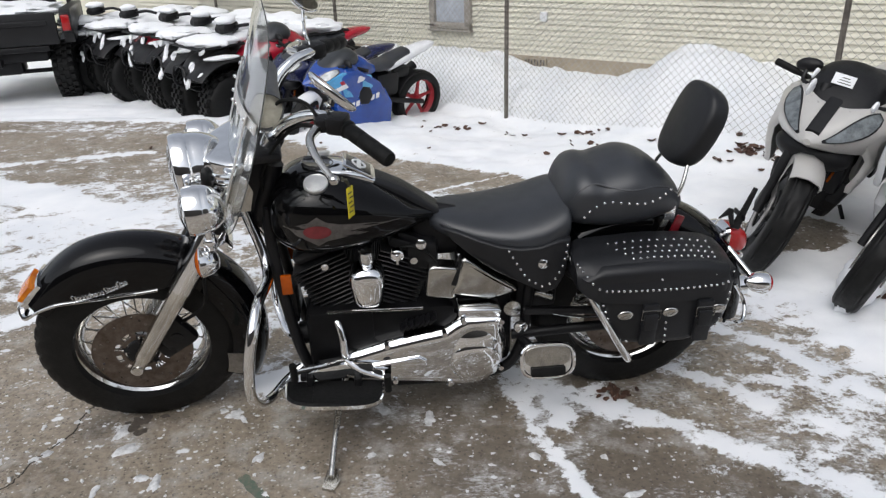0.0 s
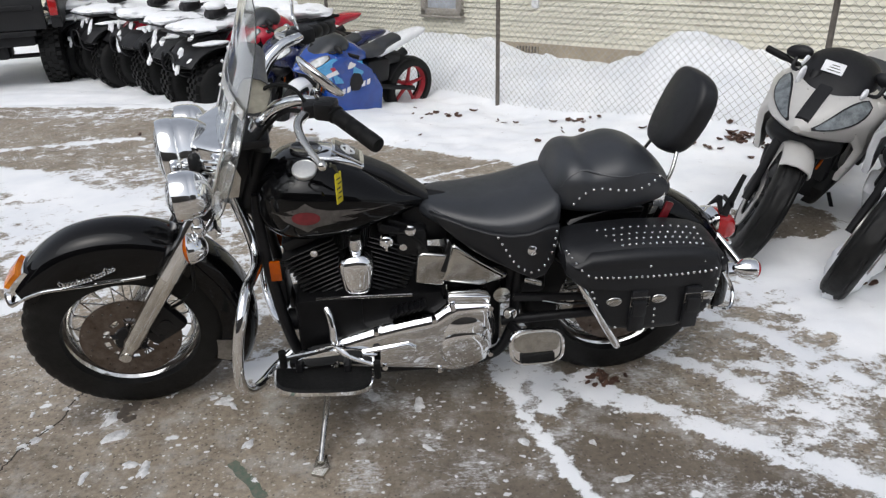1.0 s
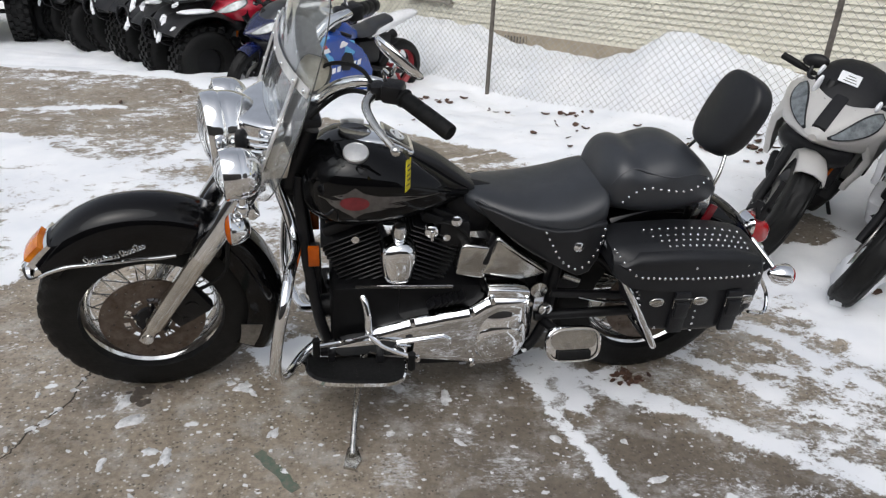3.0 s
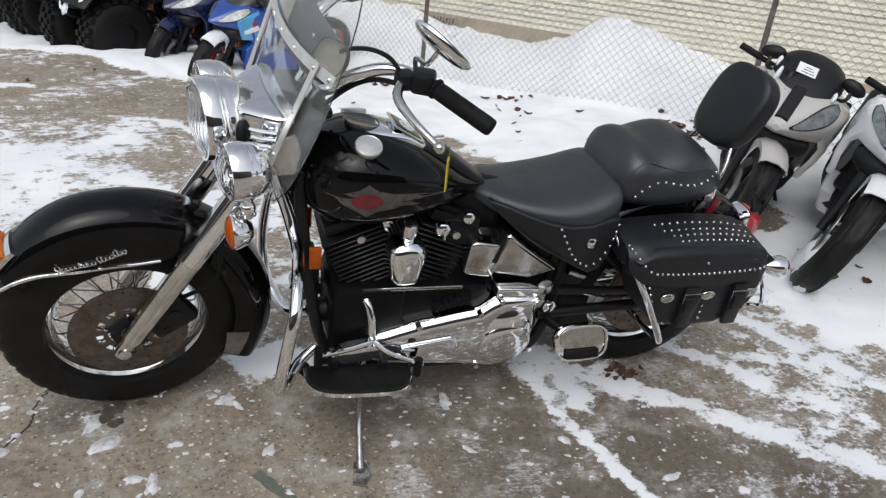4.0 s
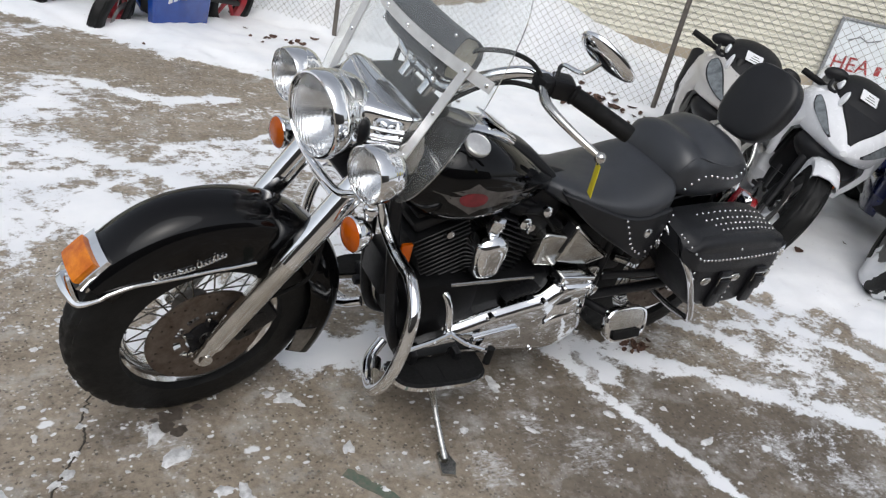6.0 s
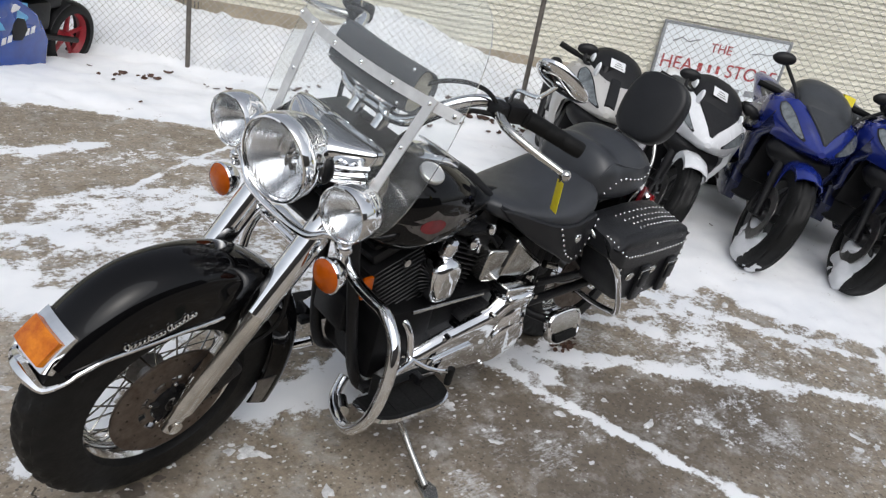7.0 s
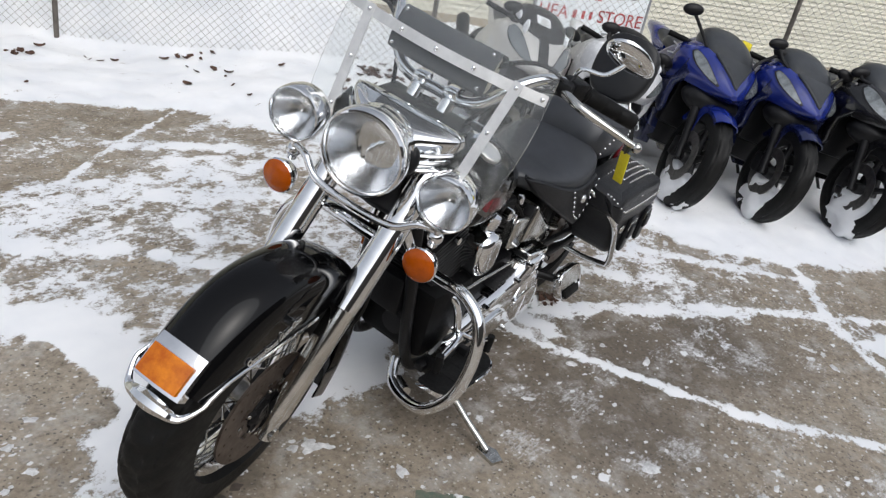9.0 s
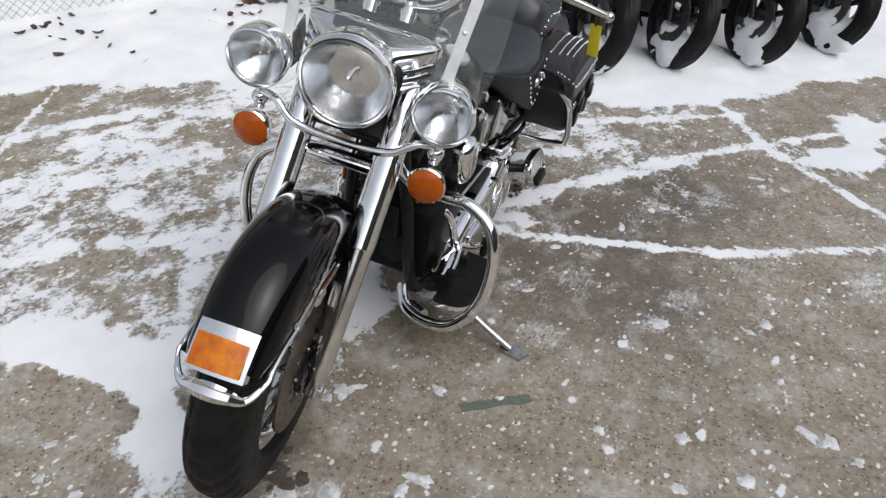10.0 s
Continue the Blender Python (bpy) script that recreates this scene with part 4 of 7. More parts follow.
for sd in (-1, 1):
    o = [(0.0, 0.0), (0.06, 0.0), (0.075, 0.06), (0.06, 0.11), (0.0, 0.085)]
    g = Geo().prism([(0.362 + x, 0.86 + z) for x, z in o], sd * 0.172, sd * 0.176)
    part("side_plate", g.xf(STEER), DULL, ws, "perforated bright mounting plate")
# rolled pouch behind the screen: a flat face against it, rounding to the back, open at both ends
def pouch_sec(y, f):
    """f scales the section about its middle; u runs down the face, w to the rear."""
    c = screen_pt(y, 0.302) + Vector((SL.z, 0, -SL.x)) * 0.062
    W = Vector((SL.z, 0, -SL.x))
    out = []
    for j in range(28):
        a = 2 * math.pi * j / 28
        u = 0.056 * math.copysign(abs(math.cos(a)) ** 0.85, math.cos(a))
        w = math.sin(a)
        w = 0.047 * w if w > 0 else -0.046 * abs(w) ** 0.35
        out.append(c + (SL * u + W * w) * f)
    return out


prow = [pouch_sec(-0.136 + 0.272 * i / 12, 0.97 if i in (0, 12) else 1.0) for i in range(13)]
inner = [pouch_sec(-0.136 + 0.272 * i / 12, 0.93) for i in (12, 11, 1, 0)]
pouch = part("windshield_pouch", Geo().rings(prow + inner, closed_v=True).xf(STEER), POUCH, ws, "rolled dark vinyl windshield pouch")
for sd in (-1, 1):
    a = pouch_sec(sd * 0.122, 0.925)
    b = pouch_sec(sd * 0.112, 0.925)
    part("pouch_lining", Geo().rings([a, b]).xf(STEER), TAN, pouch, "tan lining at the pouch's open end")
    for u in (-0.042, 0.042):
        part("snap", Geo().ball(screen_pt(sd * 0.120, 0.302 + u, -0.012), (0.0035, 0.005, 0.005), None, 8, 6).xf(STEER), CHROME, pouch)

# ---- handlebar and controls ----
hb = [(0.515, 0, 1.035), (0.512, -0.06, 1.035), (0.515, -0.115, 1.055), (0.550, -0.165, 1.110), (0.605, -0.205, 1.145), (0.655, -0.240, 1.152), (0.700, -0.300, 1.142), (0.785, -0.435, 1.110)]
full = [(x, -y, z) for x, y, z in hb[::-1]] + hb[1:]
handlebar = fork("handlebar", Geo().tube(crom(full, 6), 0.0155, 14), CHROME, label="wide chrome handlebar")
for sd in (-1, 1):
    part("riser", Geo().tube([(0.49, sd * 0.045, 0.995), (0.515, sd * 0.045, 1.04)], 0.020, 14).xf(STEER), CHROME, handlebar)
    part("bar_clamp", Geo().box((0.515, sd * 0.045, 1.040), (0.048, 0.040, 0.044), 0.010).xf(STEER), CHROME, handlebar, "chrome handlebar clamp")
    e0, e1 = Vector((0.707, sd * 0.312, 1.140)), Vector((0.787, sd * 0.438, 1.110))
    d = (e1 - e0)
    e0 = e0 - d * 0.10
    d = e1 - e0
    prof = [(0.0, 0.019), (0.03, 0.0245), (0.06, 0.0245), (0.08, 0.0205)]
    for k in range(3):
        q = 0.12 + k * 0.28
        prof += [(q, 0.0205), (q + 0.004, 0.0210), (q + 0.25, 0.0210), (q + 0.254, 0.0205)]
    prof += [(0.965, 0.0205), (0.99, 0.019), (1.0, 0.013)]
    g = Geo().tube([e0 + d * q for q, r in prof], [r for q, r in prof], 16)
    part("grip", g.xf(STEER), RUBBER, handlebar, "ribbed black rubber grip")
    g = Geo().box((0.682, sd * 0.278, 1.148), (0.055, 0.06, 0.05), 0.012, Matrix.Rotation(radians(sd * 28), 4, "Z"))
    g.box((0.645, sd * 0.262, 1.146), (0.045, 0.05, 0.04), 0.01)
    part("switch_housing", g.xf(STEER), WRINKLE, handlebar, "black switch housing")
    lv = crom([(0.635, sd * 0.270, 1.142), (0.604, sd * 0.325, 1.136), (0.612, sd * 0.405, 1.122), (0.641, sd * 0.488, 1.103)], 5)
    g = Geo().tube(lv, [0.0135 - 0.006 * i / (len(lv) - 1) for i in range(len(lv))], 10)
    g.ball(lv[-1], 0.013)
    part("lever", g.xf(STEER), SLIDER, handlebar, "polished hand lever")
    mc = Vector((0.665, sd * 0.376, 1.274))
    g = Geo().tube(crom([(0.665, sd * 0.268, 1.165), (0.655, sd * 0.280, 1.205), (0.658, sd * 0.33, 1.215), (0.660, sd * 0.352, 1.235), mc], 5), 0.0055, 8)
    # the shell: a thin teardrop, its long axis outward and forward, its glass turned up and back
    la = Vector((0.585, sd * 0.714, -0.383)).normalized()
    nn = Vector((0.692, -sd * 0.195, 0.695))
    nn = (nn - la * nn.dot(la)).normalized()
    ua = la.cross(nn)

    def oval(k, dn):
        out = []
        for j in range(28):
            a = 2 * math.pi * j / 28
            f = 1 - 0.22 * math.cos(a)
            out.append(mc + la * (0.074 * k * math.cos(a)) + ua * (0.046 * k * f * math.sin(a)) + nn * dn)
        return out

    g.rings([oval(0.25, -0.013), oval(0.60, -0.0115), oval(0.86, -0.007), oval(0.97, -0.001), oval(1.0, 0.003), oval(1.0, 0.007), oval(0.94, 0.009)])
    mir = part("mirror", g.xf(STEER), CHROME, handlebar, "chrome teardrop rear-view mirror")
    part("mirror_glass", Geo().rings([oval(0.93, 0.0085), oval(0.92, 0.0105), oval(0.5, 0.0112)]).xf(STEER), BLACKCHROME, mir, "mirror glass")
for sd in (-1, 1):
    cb = crom([(0.63, sd * 0.26, 1.135), (0.59, sd * 0.205, 1.12), (0.545, sd * 0.15, 1.07), (0.49, sd * 0.10, 0.98), (0.46, sd * 0.06, 0.86), (0.50, sd * 0.05, 0.7)], 6)
    fork("cable", Geo().tube(cb, 0.006, 6), RUBBER, label="black control cable")
fork("clutch_cable", Geo().tube(crom([(0.635, -0.265, 1.155), (0.615, -0.225, 1.182), (0.575, -0.17, 1.180), (0.53, -0.11, 1.14), (0.50, -0.05, 1.03)], 6), 0.0055, 6), RUBBER)

# ---- tank ----
TANK = smooth_rows([(0.470, 0.050, 0.735, 0.800), (0.485, 0.090, 0.705, 0.845), (0.515, 0.125, 0.682, 0.885), (0.56, 0.160, 0.668, 0.910), (0.62, 0.175, 0.664, 0.918), (0.70, 0.172, 0.670, 0.905), (0.78, 0.154, 0.684, 0.873), (0.86, 0.122, 0.703, 0.826), (0.92, 0.088, 0.718, 0.785), (0.97, 0.050, 0.732, 0.757)], 4)
tank = part("fuel_tank", Geo().rings([ring(hw, z0, z1, x, 48, 2.5, 3.2) for x, hw, z0, z1 in TANK]), BLACK, bike, "black gloss teardrop fuel tank")


def tank_y(x, z):
    hw, z0, z1 = lerp_table(TANK, x)
    cz, hz = (z0 + z1) / 2, (z1 - z0) / 2
    s = (z - cz) / hz
    e = 2.5 if s >= 0 else 3.2
    return hw * max(0.0, 1 - abs(s) ** e) ** (1 / e)


def decal(outline, off, side=-1, n=5):
    cx, cz = sum(p[0] for p in outline) / len(outline), sum(p[1] for p in outline) / len(outline)
    rows = []
    for k in range(n, -1, -1):
        f = max(k / n, 0.01)
        rows.append([Vector((cx + (x - cx) * f, side * (tank_y(cx + (x - cx) * f, cz + (z - cz) * f) + off), cz + (z - cz) * f)) for x, z in outline])
    back = [Vector((p.x, p.y - side * (off + 0.002), p.z)) for p in rows[0]]
    return Geo().rings([back] + rows, cap0=True, cap1=True)


for sd in (-1, 1):
    flame = [(0.522, 0.783), (0.566, 0.795), (0.60, 0.806), (0.626, 0.823), (0.652, 0.806), (0.69, 0.796), (0.76, 0.789), (0.87, 0.775), (0.76, 0.757), (0.69, 0.751), (0.650, 0.745), (0.624, 0.728), (0.60, 0.744), (0.564, 0.762)]
    fl = part("tank_graphic", decal(flame, 0.0012, sd), SILVERDECAL, tank, "grey flame-shaped tank graphic")
    ov = [(0.624 + 0.041 * math.cos(2 * math.pi * k / 24), 0.776 + 0.021 * math.sin(2 * math.pi * k / 24)) for k in range(24)]
    part("tank_badge", decal(ov, 0.0026, sd), REDPAINT, fl, "dark red oval badge")
    cap = Geo().lathe([(0.0325, -0.01), (0.036, 0.0), (0.0355, 0.006), (0.0325, 0.009), (0.0305, 0.0078), (0.015, 0.0105), (0.001, 0.0108)], (0.630, sd * 0.113, 0.900), (0, sd * 0.42, 1), n=32)
    part("fuel_cap", cap, STRAPM, tank, "round chrome fuel cap")
rows = [ring(hw, z0, z1, x, 28, 4.5, 5) for x, hw, z0, z1 in smooth_rows([(0.555, 0.035, 0.87, 0.900), (0.575, 0.056, 0.86, 0.911), (0.63, 0.062, 0.86, 0.918), (0.70, 0.060, 0.85, 0.915), (0.76, 0.054, 0.845, 0.899), (0.80, 0.047, 0.83, 0.876)], 4)]
console = part("tank_console", Geo().rings(rows), CHROME, tank, "chrome tank console")
part("speedometer", Geo().lathe([(0.048, -0.02), (0.050, 0.0), (0.046, 0.005), (0.042, 0.003), (0.001, 0.003)], (0.632, 0, 0.919), (0.12, 0, 1), n=32), GAUGE, console, "dark round speedometer in chrome bezel")
cm = Matrix.Translation((0.752, 0, 0.9035)) @ Matrix.Rotation(radians(29), 4, "Y")
part("emblem_bezel", Geo().box((0, 0, -0.001), (0.100, 0.098, 0.006), 0.002, cm), CHROME, console, "chrome bezel")
em = part("console_emblem", Geo().box((0, 0, 0.0025), (0.080, 0.078, 0.003), 0.001).xf(cm), GAUGE, console, "dark emblem plate with bright shapes")
part("emblem_ring", Geo().lathe([(0.024, 0.0), (0.024, 0.003), (0.017, 0.003), (0.017, 0.0)], cm @ Vector((0, 0, 0.0040)), (cm.to_3x3() @ Vector((0, 0, 1))), n=24, closed=True), WHITEPAPER, em)
part("emblem_bar", Geo().box((0, 0, 0.0055), (0.014, 0.060, 0.003), 0.0005).xf(cm), WHITEPAPER, em)
part("tank_strap", Geo().rings([ring(hw, z0, z1, x, 20, 4) for x, hw, z0, z1 in smooth_rows([(0.795, 0.049, 0.83, 0.878), (0.84, 0.048, 0.80, 0.858), (0.88, 0.046, 0.77, 0.838), (0.92, 0.045, 0.75, 0.810), (0.96, 0.044, 0.735, 0.780), (0.99, 0.04, 0.72, 0.758)], 4)]), LEATHER, tank, "black leather tank strap")

# ---- seats ----
SEAT = smooth_rows([(0.960, 0.055, 0.700, 0.738), (0.99, 0.090, 0.685, 0.748), (1.05, 0.125, 0.66, 0.746), (1.12, 0.155, 0.64, 0.742), (1.20, 0.178, 0.622, 0.746), (1.28, 0.186, 0.615, 0.762), (1.34, 0.180, 0.63, 0.783), (1.375, 0.165, 0.66, 0.792), (1.385, 0.14, 0.69, 0.78)], 4)
seat = part("rider_seat", Geo().rings([ring(hw, z0, z1, x, 40, 2.7, 3.0) for x, hw, z0, z1 in SEAT]), VINYL, bike, "wide black vinyl rider seat")
PIL = smooth_rows([(1.362, 0.09, 0.74, 0.79), (1.372, 0.118, 0.72, 0.83), (1.400, 0.145, 0.705, 0.872), (1.435, 0.156, 0.70, 0.885), (1.478, 0.160, 0.695, 0.879), (1.525, 0.165, 0.695, 0.891), (1.575, 0.165, 0.695, 0.902), (1.625, 0.158, 0.70, 0.892), (1.67, 0.145, 0.71, 0.866), (1.72, 0.122, 0.72, 0.822), (1.745, 0.09, 0.735, 0.78), (1.752, 0.05, 0.745, 0.765)], 4)
pillion = part("pillion_seat", Geo().rings([ring(hw, z0, z1, x, 40, 2.5, 3.4) for x, hw, z0, z1 in PIL]), VINYL, bike, "raised black vinyl pillion pad with studs")


def pil_y(x, z):
    """Half width of the pillion pad's surface at x and z."""
    hw, z0, z1 = lerp_table(PIL, x)
    q = (z - (z0 + z1) / 2) / ((z1 - z0) / 2)
    e = 2.5 if q >= 0 else 3.4
    return hw * max(0.0, 1 - abs(q) ** e) ** (1 / e)


def studs(parent, places, r=0.0050, name="studs"):
    g = Geo()
    for p in places:
        g.ball(p, (r, r, r), n=8, k=5)
    return tagged(part(name, g, CHROME, parent, "row of small chrome studs"), kind="stuff")


def along(pts, n):
    c = crom(pts, 10)
    L = [0.0]
    for a, b in zip(c, c[1:]):
        L.append(L[-1] + (b - a).length)
    res = []
    for i in range(n):
        t = L[-1] * i / (n - 1)
        k = max(j for j in range(len(L)) if L[j] <= t + 1e-9)
        k = min(k, len(c) - 2)
        res.append(c[k].lerp(c[k + 1], (t - L[k]) / max(1e-9, L[k + 1] - L[k])))
    return res


for sd in (-1, 1):
    sk = [(0.985, 0.728), (0.998, 0.712), (1.02, 0.690), (1.06, 0.658), (1.10, 0.630), (1.14, 0.606), (1.18, 0.586), (1.22, 0.565), (1.257, 0.542), (1.303, 0.519), (1.338, 0.533), (1.362, 0.580), (1.374, 0.645), (1.376, 0.700), (1.34, 0.705), (1.28, 0.684), (1.22, 0.682), (1.16, 0.690), (1.10, 0.704), (1.04, 0.722)]
    g = Geo().prism([(x, z) for x, z in sk], sd * 0.196, sd * 0.160, 0.008)
    for v in g.v:
        v.y = sd * max(0.03, abs(v.y) - max(0.0, 0.178 - lerp_table(SEAT, v.x)[0]))
    skirt = part("seat_valance", g, LEATHER, seat, "studded black leather seat valance")
    studs(skirt, along([(1.184, sd * 0.194, 0.678), (1.207, sd * 0.198, 0.638), (1.238, sd * 0.199, 0.587), (1.264, sd * 0.199, 0.564), (1.293, sd * 0.199, 0.550), (1.322, sd * 0.199, 0.563), (1.339, sd * 0.199, 0.590), (1.353, sd * 0.199, 0.627), (1.361, sd * 0.199, 0.690)], 15))
    part("concho", Geo().lathe([(0.017, 0), (0.016, 0.004), (0.008, 0.009), (0.001, 0.010)], (1.29, sd * 0.197, 0.628), (0, sd, 0), n=20), CHROME, skirt, "round chrome concho")
    studs(pillion, along([(x, sd * pil_y(x, z), z) for x, z in ((1.421, 0.752), (1.441, 0.780), (1.467, 0.797), (1.494, 0.804), (1.547, 0.797), (1.605, 0.792), (1.650, 0.803), (1.690, 0.816))], 13))
    part("piping", Geo().tube(along([(x, sd * (pil_y(x, z) - 0.0015), z) for x, z in ((1.385, 0.800), (1.41, 0.838), (1.45, 0.852), (1.50, 0.842), (1.56, 0.836), (1.63, 0.838), (1.68, 0.824), (1.715, 0.795))], 40), 0.0035, 6), VINYL, pillion)
    seam = along([(0.99, sd * 0.088, 0.735), (1.06, sd * 0.128, 0.708), (1.14, sd * 0.160, 0.685), (1.22, sd * 0.180, 0.670), (1.29, sd * 0.185, 0.678), (1.345, sd * 0.168, 0.725), (1.37, sd * 0.13, 0.772)], 40)
    part("piping", Geo().tube(seam, 0.004, 6), VINYL, seat)

# ---- backrest ----
bars = Geo()
for sd in (-1, 1):
    bars.tube(crom([(1.66, sd * 0.115, 0.63), (1.70, sd * 0.115, 0.74), (1.735, sd * 0.105, 0.82), (1.765, sd * 0.06, 0.90)], 5), 0.006, 10)
    bars.box((1.69, sd * 0.118, 0.70), (0.02, 0.008, 0.14), 0.003, Matrix.Rotation(radians(18), 4, "Y"))
back = part("backrest", bars, DULL, bike, "sissy-bar backrest on chrome uprights")
rows = []
tilt = Matrix.Translation((1.778, 0.005, 0.975)) @ Matrix.Rotation(radians(23), 4, "Y")
for i in range(15):
    u = i / 14
    x = -0.032 + 0.064 * u
    f = (1 - abs(2 * u - 1) ** 3) ** (1 / 3) * 0.16 + 0.84
    rows.append([tilt @ p for p in [Vector((x + 0.012 * (v.y / 0.11) ** 2, v.y * (1 - 0.10 * (v.z < 0) * (v.z / -0.14)), v.z)) for v in ring(0.122 * f, -0.128 * f, 0.128 * f, 0, 40, 3.0)]])
part("pad", Geo().rings(rows), LEATHER, back, "padded black vinyl back pad")
for sd in (-1, 1):
    part("bracket", Geo().box((1.70, sd * 0.12, 0.735), (0.035, 0.012, 0.05), 0.004), CHROME, back)

# ---- saddlebags ----
for sd in (-1, 1):
    BAG = [(1.385, 0.620), (1.41, 0.585), (1.440, 0.54), (1.462, 0.475), (1.485, 0.410), (1.520, 0.376), (1.62, 0.362), (1.73, 0.364), (1.80, 0.386), (1.848, 0.44), (1.862, 0.51), (1.862, 0.58), (1.84, 0.63), (1.76, 0.650), (1.6, 0.655), (1.45, 0.650)]
    g = Geo().prism(BAG, sd * 0.304, sd * 0.140, 0.030, 4)
    bag = part("saddlebag", g, LEATHER, bike, "black leather saddlebag with chrome studs and buckled straps")
    # the lid: a domed cap, its section rounding down to the outer side
    top_z = [(1.375, 0.656), (1.40, 0.670), (1.45, 0.675), (1.6, 0.682), (1.72, 0.676), (1.80, 0.662), (1.85, 0.640), (1.878, 0.610)]
    low_z = [(1.375, 0.585), (1.40, 0.562), (1.45, 0.546), (1.53, 0.534), (1.62, 0.528), (1.72, 0.531), (1.80, 0.544), (1.85, 0.568), (1.878, 0.594)]

    def lid_pt(x, a, off=0.0):
        """a: 0 at the inner top, 1 at the outer lower edge."""
        zt, zl = lerp_table(top_z, x)[0] + off, lerp_table(low_z, x)[0]
        yo = 0.312 + off - 0.03 * smoothstep(1.43, 1.375, x) - 0.05 * smoothstep(1.82, 1.878, x)
        yi = 0.135
        if a < 0.35:
            return Vector((x, sd * (yi + (0.215 - yi) * a / 0.35), zt - 0.010 * (a / 0.35) ** 2))
        t = (a - 0.35) / 0.65
        ang = t * math.pi / 2
        return Vector((x, sd * (0.215 + (yo - 0.215) * math.sin(ang) ** 0.9), zl + (zt - 0.010 - zl) * math.cos(ang) ** 0.75))
    rows = []
    for i in range(31):
        x = 1.375 + 0.503 * i / 30
        outer = [lid_pt(x, k / 18) for k in range(19)]
        inner = [Vector((x, sd * 0.290, outer[-1].z + 0.004)), Vector((x, sd * 0.137, outer[-1].z + 0.004))]
        rows.append(outer + inner)
    lid = part("lid", Geo().rings(rows), LEATHER, bag, "domed black leather lid edged with studs")
    edge = [lid_pt(x, a, 0.001) for x, a in [(1.382, 0.52), (1.386, 0.60), (1.392, 0.68), (1.402, 0.76), (1.416, 0.83), (1.435, 0.88)] + [(1.457 + 0.0178 * i, 0.90) for i in range(24)]]
    studs(lid, edge)
    part("lid_seam", Geo().tube([lid_pt(1.44 + 0.40 * i / 20, 0.70 - 0.10 * math.sin(math.pi * i / 20), 0.0005) for i in range(21)], 0.0022, 6), LEATHER, lid)
    for k in range(4):
        studs(lid, [lid_pt(1.49 + 0.019 * k + i * (0.0258 - 0.0016 * k), (0.22, 0.345, 0.44, 0.53)[k], 0.001) for i in range(13)], 0.0047)
    for x, a in ((1.625, 0.70), (1.626, 0.80), (1.79, 0.66), (1.792, 0.77)):
        studs(lid, [lid_pt(x, a, 0.001)])
    studs(bag, along([(1.455, sd * 0.300, 0.530), (1.475, sd * 0.306, 0.475), (1.500, sd * 0.305, 0.412), (1.54, sd * 0.301, 0.390)], 8) + along([(1.845, sd * 0.302, 0.545), (1.835, sd * 0.306, 0.49), (1.81, sd * 0.305, 0.42), (1.76, sd * 0.301, 0.392)], 9) + along([(1.66, sd * 0.306, 0.380), (1.655, sd * 0.308, 0.455)], 4))
    for x in (1.60, 1.77):
        stp = Geo().box((x, sd * 0.312, 0.455), (0.050, 0.018, 0.15), 0.006).box((x, sd * 0.324, 0.470), (0.044, 0.012, 0.055), 0.005)
        s_ob = part("strap", stp, LEATHER, bag, "leather closing strap with buckle")
        fr = Geo().tube([(x - 0.029, sd * 0.320, 0.478), (x - 0.029, sd * 0.321, 0.510), (x + 0.029, sd * 0.321, 0.510), (x + 0.029, sd * 0.320, 0.478)], 0.0028, 8, closed=True)
        part("buckle", fr, DULL, s_ob, "chrome roller buckle")
    for x in (1.525, 1.665, 1.815):
        part("concho", Geo().ball((x, sd * 0.308, 0.492), (0.026, 0.007, 0.017), None, 20, 10), DULL, bag, "oval silver concho")
    rail = [(1.372, sd * 0.150, 0.635), (1.380, sd * 0.185, 0.630), (1.400, sd * 0.250, 0.590), (1.435, sd * 0.300, 0.525), (1.50, sd * 0.312, 0.41), (1.548, sd * 0.305, 0.325), (1.562, sd * 0.27, 0.305), (1.56, sd * 0.20, 0.295), (1.55, sd * 0.12, 0.30)]
    part("bag_rail", Geo().tube(crom(rail, 6), 0.011, 12), CHROME, bike, "chrome saddlebag guard rail")

# ---- rear fender, tail ----
rf = fender_geo(RW, lambda th: 0.412, 0.098, -6, 122, lambda th: lerp_table([(-6, 0.36), (30, 0.33), (60, 0.30), (90, 0.29), (122, 0.30)], th)[0])
part("rear_fender", rf, BLACK, bike, "black gloss rear fender")
tl = Geo().rings([ring(hw, z0, z1, x, 24, 4) for x, hw, z0, z1 in ((1.925, 0.030, 0.520, 0.585), (1.945, 0.046, 0.508, 0.612), (1.958, 0.050, 0.505, 0.618))])
tl.box((1.985, 0, 0.505), (0.075, 0.085, 0.016), 0.006)
tail = part("tail_light", tl, CHROME, bike, "red tail light in chrome housing")
part("lens", Geo().rings([ring(hw, z0, z1, x, 28, 4) for x, hw, z0, z1 in ((1.957, 0.047, 0.512, 0.615), (1.985, 0.046, 0.514, 0.613), (2.012, 0.042, 0.516, 0.600), (2.028, 0.032, 0.524, 0.580), (2.032, 0.02, 0.532, 0.562))]), REDLENS, tail, "red tail lens")
part("rear_reflector", Geo().box((1.728, -0.122, 0.688), (0.026, 0.012, 0.072), 0.004, Matrix.Rotation(radians(18), 4, "Y")), REDPAINT, bike, "red side reflector")
